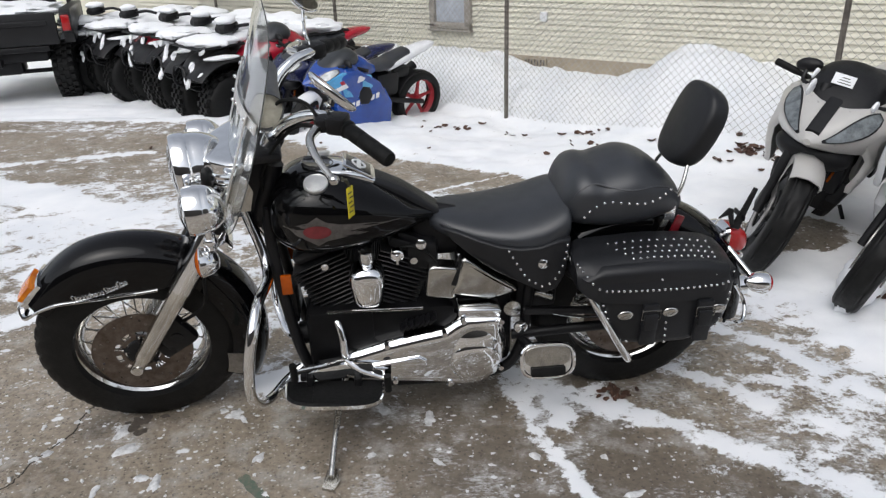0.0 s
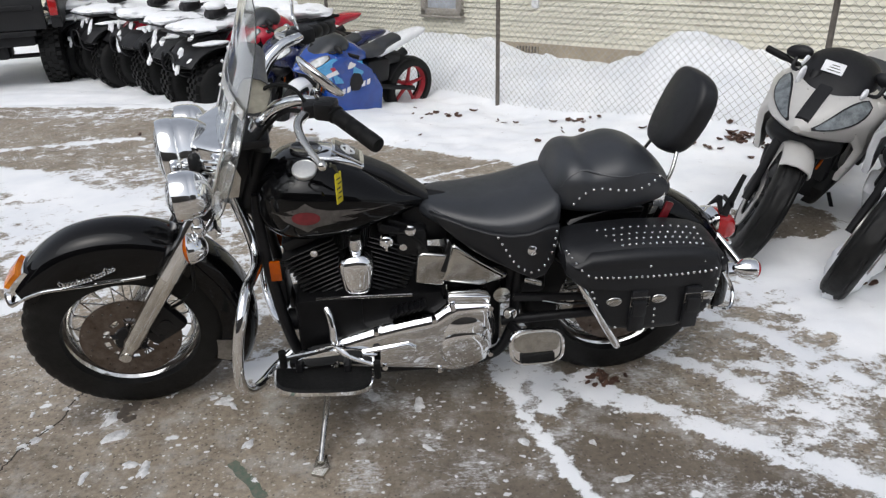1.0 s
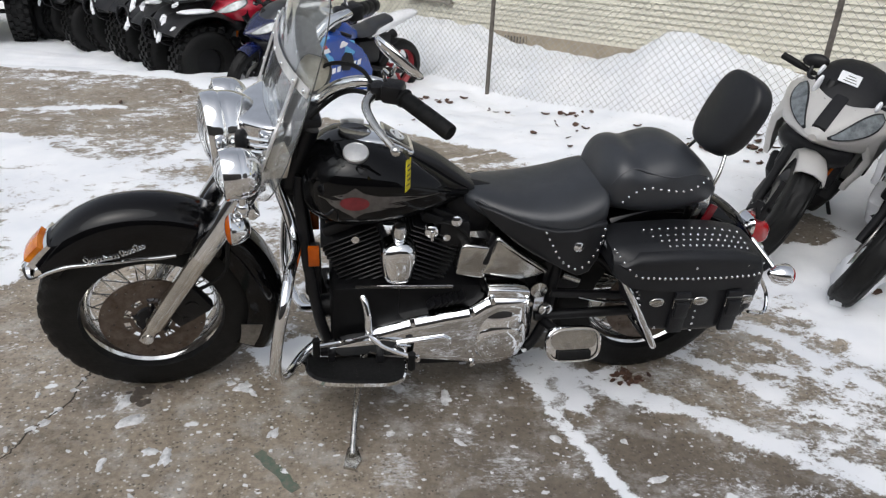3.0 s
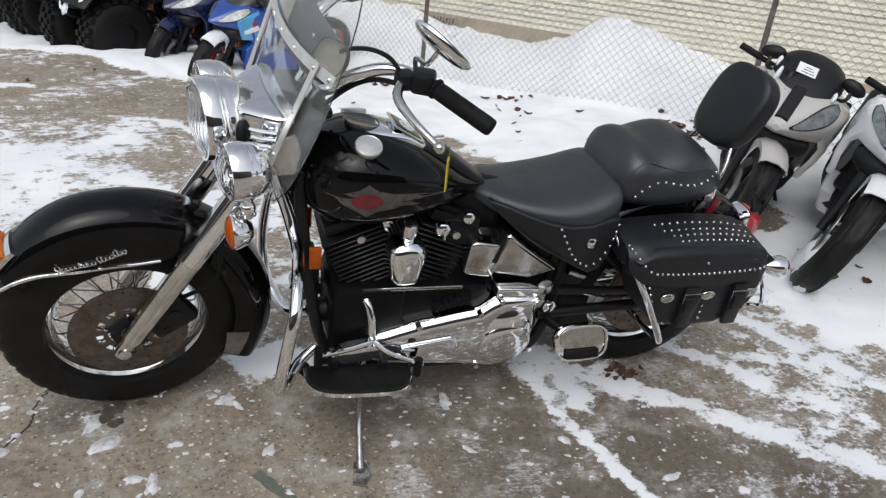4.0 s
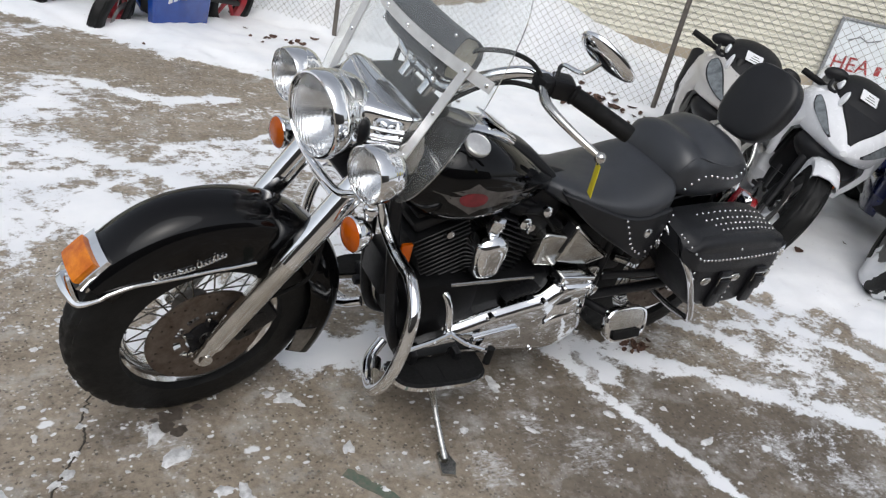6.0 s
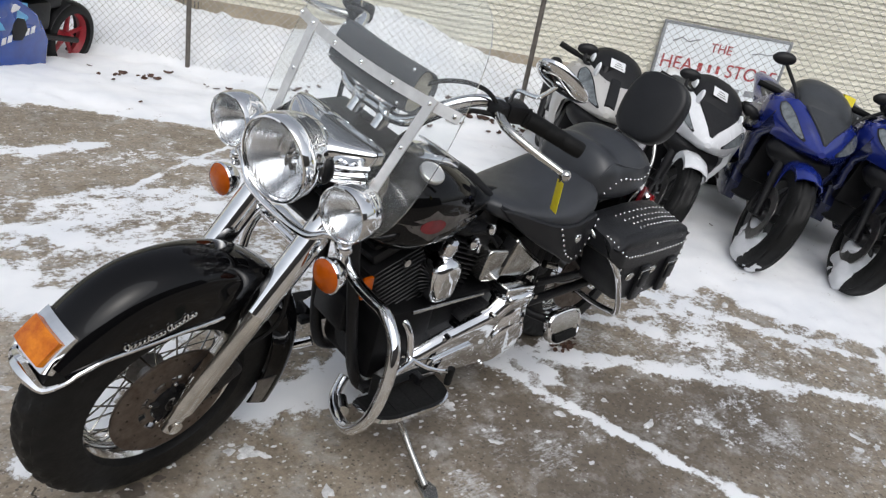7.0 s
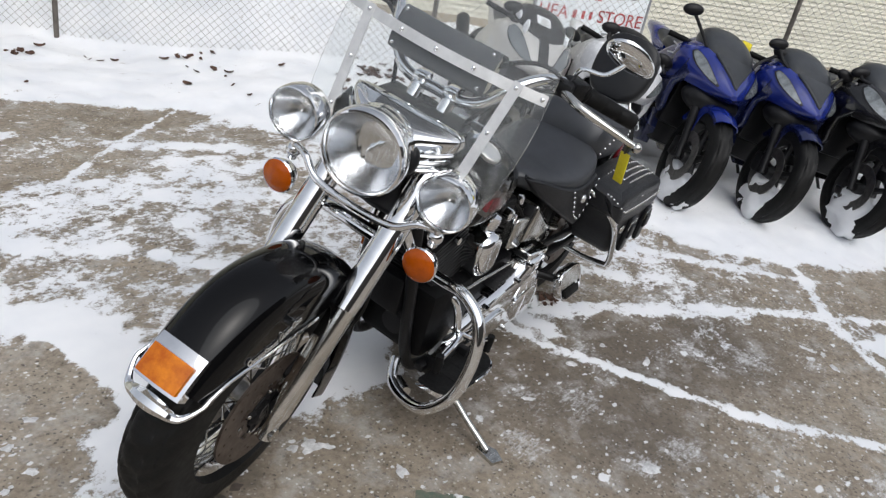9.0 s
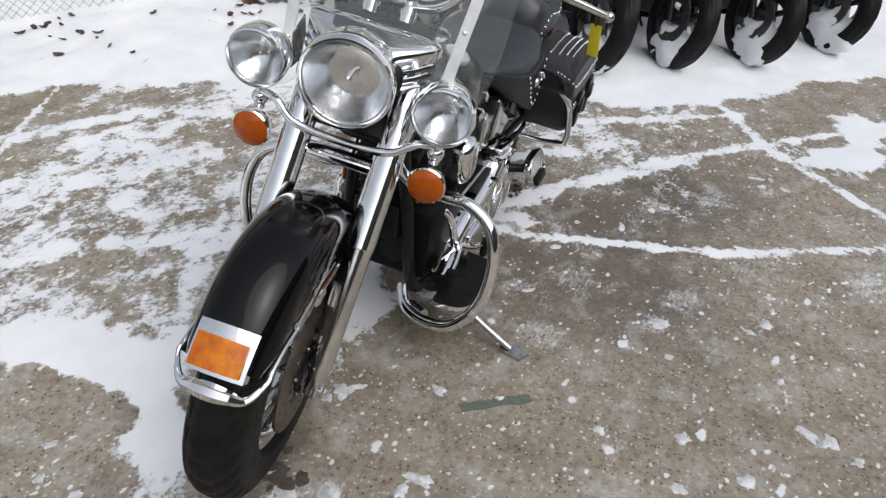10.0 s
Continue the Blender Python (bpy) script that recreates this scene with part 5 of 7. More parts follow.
part("plate_bracket", Geo().prism([(1.955, 0.62), (1.985, 0.61), (2.005, 0.69), (2.022, 0.755), (2.010, 0.760), (1.985, 0.69)], -0.045, -0.036, 0.002).box((1.99, -0.02, 0.655), (0.008, 0.07, 0.018), 0.003).prism([(1.90, 0.665), (1.93, 0.700), (1.945, 0.695), (1.955, 0.640), (1.945, 0.635), (1.93, 0.675)], -0.06, -0.052, 0.002), WRINKLE, bike, "black plate bracket")
for sd in (-1, 1):
    c = Vector((2.02, sd * 0.185, 0.490))
    g = Geo().lathe([(0.008, -0.06), (0.03, -0.035), (0.038, 0.0), (0.036, 0.008)], c, (1, 0, -0.15), n=24)
    g.tube([(1.95, sd * 0.06, 0.555), c + Vector((-0.02, 0, 0))], 0.010, 10)
    ts = part("rear_turn_signal", g, CHROME, bike, "chrome rear turn signal")
    part("lens", Geo().lathe([(0.036, 0.005), (0.03, 0.018), (0.01, 0.024), (0.001, 0.0245)], c, (1, 0, -0.15), n=24), REDLENS, ts)
part("rear_bumper_rail", Geo().tube(crom([(1.86, -0.28, 0.42), (1.93, -0.26, 0.40), (1.95, -0.22, 0.44), (1.92, -0.2, 0.5)], 6), 0.006, 8), CHROME, bike)

# ---- frame, engine ----
fr = Geo()
for sd in (-1, 1):
    fr.tube(crom([(0.475, sd * 0.045, 0.80), (0.470, sd * 0.06, 0.70), (0.49, sd * 0.085, 0.50), (0.53, sd * 0.10, 0.27), (0.60, sd * 0.11, 0.175), (0.80, sd * 0.115, 0.155), (1.15, sd * 0.115, 0.16), (1.25, sd * 0.10, 0.25), (1.27, sd * 0.09, 0.45), (1.30, sd * 0.07, 0.66)], 6), 0.018, 10)
    fr.tube([(1.22, sd * 0.10, 0.30), (1.63, sd * 0.115, 0.322)], 0.018, 10)
    fr.tube([(1.30, sd * 0.10, 0.62), (1.63, sd * 0.115, 0.33)], 0.014, 10)
fr.tube([(0.46, 0, 0.86), (0.75, 0, 0.80), (1.30, 0, 0.66)], 0.022, 10)
fr.tube([(0.44, 0, 0.75), (0.50, 0, 0.93)], 0.034, 16)
part("frame", fr, WRINKLE, bike, "black steel cradle frame")
part("crankcase", Geo().box((0.83, 0, 0.33), (0.40, 0.27, 0.26), 0.03), CASE, bike, "black engine crankcase")
part("gearbox", Geo().box((1.10, 0.0, 0.33), (0.24, 0.22, 0.28), 0.03), CASE, bike)
part("cylinder_base", Geo().box((0.75, 0, 0.44), (0.30, 0.20, 0.10), 0.04), CASE, bike)
part("cam_case", Geo().box((0.66, -0.02, 0.35), (0.22, 0.25, 0.24), 0.03), CASE, bike)
for cx, sgn in ((0.605, -1), (0.885, 1)):
    base = Vector((0.745 + sgn * 0.045, 0, 0.40))
    d = Vector((sgn * 0.383, 0, 0.924))
    rotm = Matrix.Rotation(radians(sgn * 22.5), 4, "Y")
    cyl = part("cylinder", Geo().tube([base, base + d * 0.26], 0.062, 20), FIN, bike, "black finned cylinder")
    for k in range(13):
        wv = 0.168 if k < 9 else 0.178
        part("cooling_fin", Geo().box(base + d * (0.055 + k * 0.0155), (wv, 0.20, 0.0055), 0.0022, rotm, 1), FINEDGE, cyl)
    part("rocker_box", Geo().box(base + d * 0.272, (0.14, 0.17, 0.04), 0.015, rotm).box(base + d * 0.295, (0.10, 0.14, 0.025), 0.01, rotm), WRINKLE, cyl, "black rocker box")
    bl = Geo()
    for y in (-0.104,):
        bl.tube([base + d * 0.24 + Vector((0.02, y, 0)), base + d * 0.24 + Vector((0.02, y - 0.012, 0))], 0.012, 8)
    part("head_bolt", bl, CHROME, cyl)
# chrome horn cover
HC = [(0.698, 0.575), (0.700, 0.600), (0.712, 0.618), (0.732, 0.628), (0.754, 0.631), (0.776, 0.628), (0.796, 0.618), (0.808, 0.600), (0.810, 0.575), (0.802, 0.515), (0.794, 0.495), (0.780, 0.486), (0.754, 0.483), (0.728, 0.486), (0.714, 0.495), (0.706, 0.515)]
horn = part("horn_cover", Geo().prism(HC, -0.176, -0.10, 0.034, 6), CHROME, bike, "chrome shield-shaped horn cover")
part("horn_mount", Geo().lathe([(0.001, 0.02), (0.018, 0.016), (0.024, 0.0), (0.022, -0.05), (0.016, -0.07)], (0.757, -0.135, 0.668), (0, -0.3, 1), n=20), CHROME, horn, "chrome mounting nut")
part("ignition_switch", Geo().lathe([(0.02, 0), (0.02, 0.02), (0.012, 0.026), (0.001, 0.027)], (0.85, -0.125, 0.66), (0, -1, 0), n=20).box((0.85, -0.158, 0.655), (0.008, 0.012, 0.03), 0.002), CHROME, bike, "chrome key switch")
part("coil_cover", Geo().prism([(0.943, 0.590), (0.948, 0.602), (0.960, 0.608), (1.028, 0.598), (1.037, 0.592), (1.039, 0.580), (1.030, 0.494), (1.025, 0.485), (1.013, 0.482), (0.944, 0.494), (0.935, 0.499), (0.932, 0.510)], -0.138, -0.085, 0.010, 4), DULL, bike, "square chrome coil cover")
part("oil_tank", Geo().prism([(1.010, 0.503), (1.030, 0.545), (1.046, 0.628), (1.060, 0.634), (1.078, 0.624), (1.15, 0.566), (1.228, 0.512), (1.232, 0.504), (1.205, 0.491), (1.138, 0.472)], -0.146, 0.146, 0.016, 4), DULL, bike, "chrome horseshoe oil tank")
part("side_cover", Geo().box((1.04, -0.12, 0.58), (0.025, 0.04, 0.10), 0.006, Matrix.Rotation(radians(20), 4, "Y")), WRINKLE, bike)
PR = [(0.640, 0.275), (0.655, 0.325), (0.70, 0.340), (0.80, 0.368), (0.90, 0.388), (0.985, 0.400), (1.02, 0.425), (1.055, 0.445), (1.165, 0.440), (1.178, 0.40), (1.180, 0.26), (1.16, 0.205), (1.11, 0.172), (1.05, 0.165), (0.95, 0.185), (0.80, 0.205), (0.70, 0.220), (0.655, 0.240)]
prim = part("primary_cover", Geo().prism(PR, -0.196, -0.10, 0.036, 6), CHROME, bike, "long chrome primary chain cover")
part("clutch_housing", Geo().ball((1.085, -0.135, 0.312), (0.108, 0.082, 0.128), None, 44, 28), CHROME, prim, "smooth bulging chrome clutch housing")
part("derby_cover", Geo().lathe([(0.082, -0.02), (0.081, 0.004), (0.074, 0.011), (0.05, 0.018), (0.02, 0.021), (0.001, 0.0215)], (1.082, -0.196, 0.272), (0, -1, -0.12), n=44), CHROME, prim, "round chrome clutch cover")
part("inspection_cover", Geo().prism([(0.74, 0.268), (0.75, 0.300), (0.90, 0.318), (0.925, 0.300), (0.925, 0.262), (0.90, 0.242), (0.77, 0.244)], -0.209, -0.18, 0.009, 3), CHROME, prim, "oval chrome inspection plate")
part("top_block", Geo().box((1.098, -0.150, 0.455), (0.138, 0.075, 0.030), 0.008, Matrix.Rotation(radians(5), 4, "Y"), 3), CHROME, prim, "chrome starter cover")
sc = Geo()
for x, z in ((0.665, 0.322), (0.80, 0.362), (0.985, 0.392), (1.045, 0.435), (1.165, 0.425), (1.168, 0.24), (1.0, 0.19), (0.82, 0.22)):
    sc.tube([(x, -0.18, z), (x, -0.203, z)], 0.009, 8)
tagged(part("screws", sc, CHROME, prim), kind="stuff")
part("oil_line", Geo().tube(crom([(0.625, -0.10, 0.440), (0.650, -0.140, 0.430), (0.662, -0.165, 0.390), (0.664, -0.180, 0.340), (0.664, -0.185, 0.300)], 10), 0.012, 12), CHROME, bike, "chrome oil line")
part("regulator", Geo().box((0.50, 0, 0.45), (0.05, 0.14, 0.12), 0.01), WRINKLE, bike)
part("oil_filter", Geo().tube([(0.52, -0.04, 0.33), (0.60, -0.04, 0.34)], 0.038, 18), WRINKLE, bike)
part("linkage_rod", Geo().tube([(0.625, -0.185, 0.502), (0.92, -0.175, 0.484)], 0.005, 8), DULL, bike, "thin shift rod")
part("air_cleaner", Geo().lathe([(0.001, 0.05), (0.09, 0.045), (0.105, 0.03), (0.105, -0.02), (0.08, -0.03)], (0.76, 0.20, 0.60), (0, 1, 0), n=36), CHROME, bike, "round chrome air cleaner")

# ---- crash guard ----
GL = [(0.400, -0.025, 0.79), (0.415, -0.035, 0.74), (0.432, -0.050, 0.69), (0.447, -0.075, 0.635), (0.455, -0.125, 0.604), (0.449, -0.19, 0.604), (0.441, -0.265, 0.608), (0.429, -0.333, 0.566), (0.408, -0.363, 0.473), (0.392, -0.350, 0.351), (0.397, -0.287, 0.252), (0.425, -0.205, 0.206), (0.460, -0.130, 0.203), (0.515, -0.09, 0.230)]
guard = part("crash_guard", Geo().tube(crom(GL, 6), 0.0165, 12).both(), CHROME, bike, "chrome tubular engine guard")
for sd in (-1, 1):
    part("guard_end", Geo().tube([(0.452, sd * 0.185, 0.200), (0.478, sd * 0.135, 0.196)], 0.02, 12), DULL, guard)
    part("marker_reflector", Geo().box((0.505, sd * 0.108, 0.565), (0.034, 0.012, 0.070), 0.004), AMBER, bike, "amber side reflector")
    # floorboard
    o = []
    for k in range(17):
        a = math.pi * k / 16
        o.append((0.625 - 0.158 * math.copysign(abs(math.cos(a)) ** 0.55, math.cos(a)), -0.200 - 0.112 * math.sin(a) ** 0.5))
    tiltb = Matrix.Translation((0.625, 0, 0.222)) @ Matrix.Rotation(radians(5), 4, "Y") @ Matrix.Translation((-0.625, 0, 0))

    def slab(out, z0, z1):
        r0 = [Vector((x, -sd * y, z0)) for x, y in out]
        r1 = [Vector((x, -sd * y, z1)) for x, y in out]
        return Geo().rings([r0, r1]).xf(tiltb)
    bd = part("floorboard", slab(o, 0.0, 0.014), CHROME, bike, "half-moon footboard with chrome rim")
    o2 = [(0.625 + (x - 0.625) * 0.96, -0.208 + (y + 0.208) * 0.93) for x, y in o]
    part("rubber_pad", slab(o2, 0.0145, 0.022), RUBBER, bd, "black rubber footboard pad")
    for k in range(3):
        part("pad_rib", Geo().box((0.555 + k * 0.07, sd * 0.255, 0.0225), (0.004, 0.085, 0.0016)).xf(tiltb), RUBBER, bd)
    part("board_bracket", Geo().box((0.55, sd * 0.20, 0.255), (0.022, 0.05, 0.06), 0.004).box((0.70, sd * 0.20, 0.235), (0.022, 0.05, 0.06), 0.004).box((0.625, sd * 0.17, 0.25), (0.22, 0.03, 0.025), 0.006), WRINKLE, bd)
    part("chrome_bracket", Geo().prism([(0.545, 0.290), (0.60, 0.312), (0.665, 0.318), (0.69, 0.300), (0.66, 0.262), (0.58, 0.258)], sd * 0.212, sd * 0.170, 0.006, 2), CHROME, bd, "chrome footboard bracket")
    # passenger board, folded up
    pb = Matrix.Translation((1.305, sd * 0.255, 0.305)) @ Matrix.Rotation(radians(sd * 20), 4, "X")
    pw = part("passenger_board", Geo().rings([ring(0.090 * f, -0.060 * f, 0.060 * f, t, 36, 3.2) for t, f in ((-0.016, 0.86), (-0.013, 0.96), (0.0, 1.0), (0.012, 1.0), (0.016, 0.95), (0.016, 0.88), (0.011, 0.85))]).xf(Matrix.Rotation(radians(90 * sd), 4, "Z")).xf(pb), CHROME, bike, "folded chrome passenger footboard", 18)
    part("face_plate", Geo().rings([ring(0.074, -0.020, 0.048, t, 28, 3.0) for t in (0.006, 0.0135)]).xf(Matrix.Rotation(radians(90 * sd), 4, "Z")).xf(pb), DULL, pw, "worn bright face of the folded board")
    part("pad_insert", Geo().box((0.0, sd * 0.018, -0.034), (0.11, 0.012, 0.03), 0.004).xf(pb), RUBBER, pw, "black rubber insert")
    part("board_stay", Geo().tube([(1.25, sd * 0.12, 0.29), (1.30, sd * 0.24, 0.30)], 0.016, 10), WRINKLE, pw)
# shift lever
sh = Geo().tube(crom([(0.665, -0.20, 0.325), (0.60, -0.215, 0.32), (0.52, -0.225, 0.315), (0.505, -0.23, 0.315)], 5), 0.008, 8)
sh.tube(crom([(0.665, -0.20, 0.325), (0.71, -0.225, 0.30), (0.77, -0.235, 0.275), (0.795, -0.24, 0.27)], 5), 0.008, 8)
shift = part("shift_lever", sh, CHROME, bike, "chrome heel-toe shift lever")
part("toe_peg", Geo().tube([(0.505, -0.23, 0.285), (0.505, -0.23, 0.345)], 0.012, 10), RUBBER, shift, "black rubber toe peg")
part("heel_peg", Geo().tube([(0.795, -0.245, 0.225), (0.795, -0.245, 0.285)], 0.012, 10), RUBBER, shift, "black rubber heel peg")
stand = part("side_stand", Geo().tube([(0.66, -0.12, 0.20), (0.635, -0.20, 0.165), (0.615, -0.33, 0.105), (0.603, -0.43, 0.062)], [0.013, 0.012, 0.010, 0.011], 10).prism([(0.575, -0.47), (0.61, -0.485), (0.63, -0.45), (0.62, -0.40), (0.59, -0.40)], -0.006, 0.006, m=Matrix.Translation((0, 0, 0.055)) @ Matrix.Rotation(radians(90), 4, "X") @ Matrix.Diagonal((1, 1, -1, 1))), DULL, bike, "chrome side stand")
# exhaust on the right
for z0, z1, e in ((0.38, 0.27, 2.14), (0.30, 0.20, 2.20)):
    ex = crom([(0.66, 0.10, 0.55), (0.62, 0.17, 0.45), (0.68, 0.19, z0), (0.95, 0.20, z1 + 0.03), (1.3, 0.205, z1), (e, 0.215, z1 + 0.01)], 6)
    part("exhaust_pipe", Geo().tube(ex, [0.024 + 0.020 * smoothstep(0.9, 1.35, p.x) for p in ex], 16), CHROME, bike, "long chrome exhaust pipe")
part("belt_guard", Geo().box((1.42, -0.13, 0.40), (0.34, 0.02, 0.025), 0.006, Matrix.Rotation(radians(4), 4, "Y")), WRINKLE, bike, "black belt guard")
part("battery_box", Geo().box((1.13, 0, 0.53), (0.20, 0.20, 0.16), 0.02).box((1.30, 0, 0.50), (0.14, 0.18, 0.22), 0.02).box((0.98, 0, 0.66), (0.16, 0.10, 0.14), 0.03).box((0.93, -0.02, 0.62), (0.10, 0.16, 0.10), 0.02), WRINKLE, bike)

# yellow tag on the clutch lever
tag = thing("price_tag", BIKE @ STEER @ pose(0.678, -0.465, 1.078), "yellow paper tag hanging from the clutch lever", "tag")
TM = (BIKE @ STEER).to_3x3().to_4x4().inverted() @ Matrix.Rotation(radians(74), 4, "Z")
part("card", Geo().box((0, 0, -0.050), (0.033, 0.0016, 0.078), 0.0005).xf(TM), YELLOW, tag)
for k in range(5):
    part("ink_bar", Geo().box((0.004 if k % 2 else -0.002, -0.0013, -0.026 - 0.012 * k), (0.019, 0.0008, 0.0032)).xf(TM), INK, tag)
part("string", Geo().tube([(-0.018, -0.018, 0.018), (-0.006, -0.004, 0.012), (0, 0, -0.014)], 0.003, 6).tube([(-0.016, -0.010, 0.022), (-0.010, 0.004, 0.006), (0.002, 0.0, -0.012)], 0.0025, 6), INK, tag, "black cord knotted round the lever")

part("swingarm_cover", Geo().lathe([(0.024, 0), (0.022, 0.006), (0.010, 0.012), (0.001, 0.013)], (1.245, -0.122, 0.345), (0, -1, 0), n=20), CHROME, bike, "chrome pivot cap")
part("axle_cover", Geo().lathe([(0.030, 0), (0.028, 0.010), (0.012, 0.018), (0.001, 0.019)], (1.63, -0.128, 0.322), (0, -1, 0), n=20), CHROME, bike, "chrome axle cap")
part("brake_line", Geo().tube(crom([(1.25, -0.13, 0.42), (1.34, -0.135, 0.40), (1.45, -0.13, 0.37), (1.58, -0.12, 0.36)], 6), 0.005, 6), CHROME, bike)
part("shock_cap", Geo().tube([(1.29, -0.11, 0.47), (1.345, -0.12, 0.455)], 0.014, 10), DULL, bike)
part("gearbox_cap", Geo().lathe([(0.030, 0), (0.028, 0.006), (0.001, 0.010)], (1.215, -0.118, 0.42), (0, -1, 0), n=20), DULL, bike)
part("ignition_lead", Geo().tube(crom([(0.86, -0.10, 0.665), (0.90, -0.12, 0.675), (0.95, -0.12, 0.645), (0.975, -0.13, 0.615)], 5), 0.005, 6), RUBBER, bike)
part("choke_knob", Geo().lathe([(0.016, 0), (0.016, 0.012), (0.006, 0.016), (0.001, 0.016)], (0.925, -0.12, 0.685), (0, -1, 0.2), n=16), CHROME, bike)
for x in (0.64, 0.73, 0.83, 0.91):
    part("case_bolt", Geo().lathe([(0.008, 0), (0.008, 0.006), (0.001, 0.008)], (x, -0.122, 0.43), (0, -1, 0), n=8), DULL, bike)
for k in range(6):
    part("rib", Geo().box((0.86 + 0.018 * k, -0.155, 0.41 + 0.004 * k), (0.006, 0.05, 0.03), 0.001, Matrix.Rotation(radians(50), 4, "Y")), WRINKLE, bike)


# ---- parked sport bikes: x to the rear, y to the right, z up, the front axle above the origin ----
ALU = mat("dark_cast_wheel", (0.045, 0.045, 0.046), 0.35, 0.6, vary=0.25, scale=20)
SMOKE = mat("dark_smoked_screen", (0.03, 0.033, 0.037), 0.32, vary=0.4, scale=9, bump=0.1, bump_scale=120)
LAMPGLASS = mat("grey_headlamp_unit", (0.20, 0.22, 0.23), 0.12, 0.3, vary=0.5, scale=22, coat=0.5)
MATTE = mat("black_plastic", (0.008, 0.008, 0.009), 0.45, spec=0.3, vary=0.35, scale=20, bump=0.1, bump_scale=150)
SILVERP = mat("silver_bike_paint", (0.52, 0.505, 0.48), 0.30, 0.25, vary=0.04, scale=10, coat=0.4)
WHITEP = mat("white_bike_paint", (0.74, 0.75, 0.77), 0.25, vary=0.08, scale=10, coat=0.4)
BLUEP = mat("deep_blue_paint", (0.009, 0.022, 0.19), 0.2, 0.1, vary=0.25, scale=8, coat=0.5)
RACEBLUE = mat("bright_blue_paint", (0.008, 0.055, 0.30), 0.22, vary=0.2, scale=8, coat=0.5)
# dark blue bikes' paint; on the blue bikes it paints in shade under the nose
DKBLUEP = mat("dark_and_shaded_blue_paint", (0.007, 0.012, 0.06), 0.25, 0.1, vary=0.25, scale=8, coat=0.5)
CYANP = mat("light_blue_paint", (0.07, 0.33, 0.62), 0.25, vary=0.15, scale=10, coat=0.4)
REDP = mat("red_fairing_paint", (0.38, 0.012, 0.03), 0.22, vary=0.2, scale=10, coat=0.5)
REDRIM = mat("red_wheel_paint", (0.36, 0.02, 0.03), 0.4, vary=0.2, scale=20)
BLACKP = mat("black_fairing_paint", (0.010, 0.010, 0.011), 0.2, vary=0.3, scale=10, coat=0.4)
SNOWM = mat("settled_snow", (0.84, 0.855, 0.875), 0.85, vary=0.07, scale=5, bump=0.5, bump_scale=25)


def lump(g, c, r, seed, n=30, k=18):
    """An uneven snow lump."""
    base = len(g.v)
    g.ball(c, r, None, n, k)
    for i in range(base, len(g.v)):
        p = g.v[i]
        d = noise.fractal(p * 7.0 + Vector((seed, 0, 0)), 1.0, 2.0, 3)
        q = p - Vector(c)
        e = noise.fractal(p * 24.0 + Vector((0, seed, 0)), 1.0, 2.0, 3)
        g.v[i] = Vector(c) + q * (1 + 0.26 * d + 0.10 * e)


def fleck(g, c, ry, rz, seed, n=18):
    """A thin ragged patch of snow clinging to a front."""
    rows = []
    for f, dx in ((1.0, 0.014), (0.92, -0.004), (0.55, -0.014), (0.1, -0.017)):
        row = []
        for j in range(n):
            a = 2 * math.pi * j / n
            q = f * (0.75 + 0.9 * noise.noise(Vector((1.7 * math.cos(a) + seed, 1.7 * math.sin(a), seed * 3))) + 0.25 * noise.noise(Vector((4 * math.cos(a), 4 * math.sin(a), seed))))
            row.append(Vector((c[0] + dx + 0.4 * q * rz * math.sin(a), c[1] + q * ry * math.cos(a), c[2] + q * rz * math.sin(a))))
        rows.append(row)
    g.rings(rows)


def sport_wheel(name, c, r, hw, parent, rim_m, xf, discs=True):
    hub = Geo().lathe([(0.01, -0.07), (0.03, -0.07), (0.04, -0.03), (0.04, 0.03), (0.03, 0.07), (0.01, 0.07)], c, n=16)
    w = part(name, hub.xf(xf), rim_m, parent, "cast five-spoke wheel")
    for i in range(5):
        a = 2 * math.pi * i / 5 + 0.2
        rows = []
        for q, h, th in ((0.034, 0.030, 0.020), (0.09, 0.020, 0.016), (r - 0.13, 0.018, 0.013), (r - 0.098, 0.030, 0.018)):
            ca, sa = math.cos(a), math.sin(a)
            rows.append([Vector((c[0] + q * ca - u * sa, c[1] + v, c[2] + q * sa + u * ca)) for u, v in ((-h, 0), (-h * 0.6, -th), (h * 0.6, -th), (h, 0), (h * 0.6, th), (-h * 0.6, th))])
        part("spoke", Geo().rings(rows).xf(xf), rim_m, w)
    part("rim", Geo().lathe([(r - 0.082, -hw * 0.8), (r - 0.075, -hw * 0.85), (r - 0.09, -hw * 0.5), (r - 0.105, 0), (r - 0.09, hw * 0.5), (r - 0.075, hw * 0.85), (r - 0.082, hw * 0.8), (r - 0.112, 0.0)], c, n=44, closed=True).xf(xf), rim_m, w)
    part("tyre", tyre_geo(c, r, r - 0.085, hw, 64, True).xf(xf), TYRE, w, "black road tyre")
    if discs:
        for sd in (-1, 1):
            part("brake_disc", Geo().lathe([(0.09, -0.003), (0.15, -0.003), (0.15, 0.003), (0.09, 0.003)], (c[0], c[1] + sd * 0.068, c[2]), n=32, closed=True).xf(xf), STEEL, w)
    return w


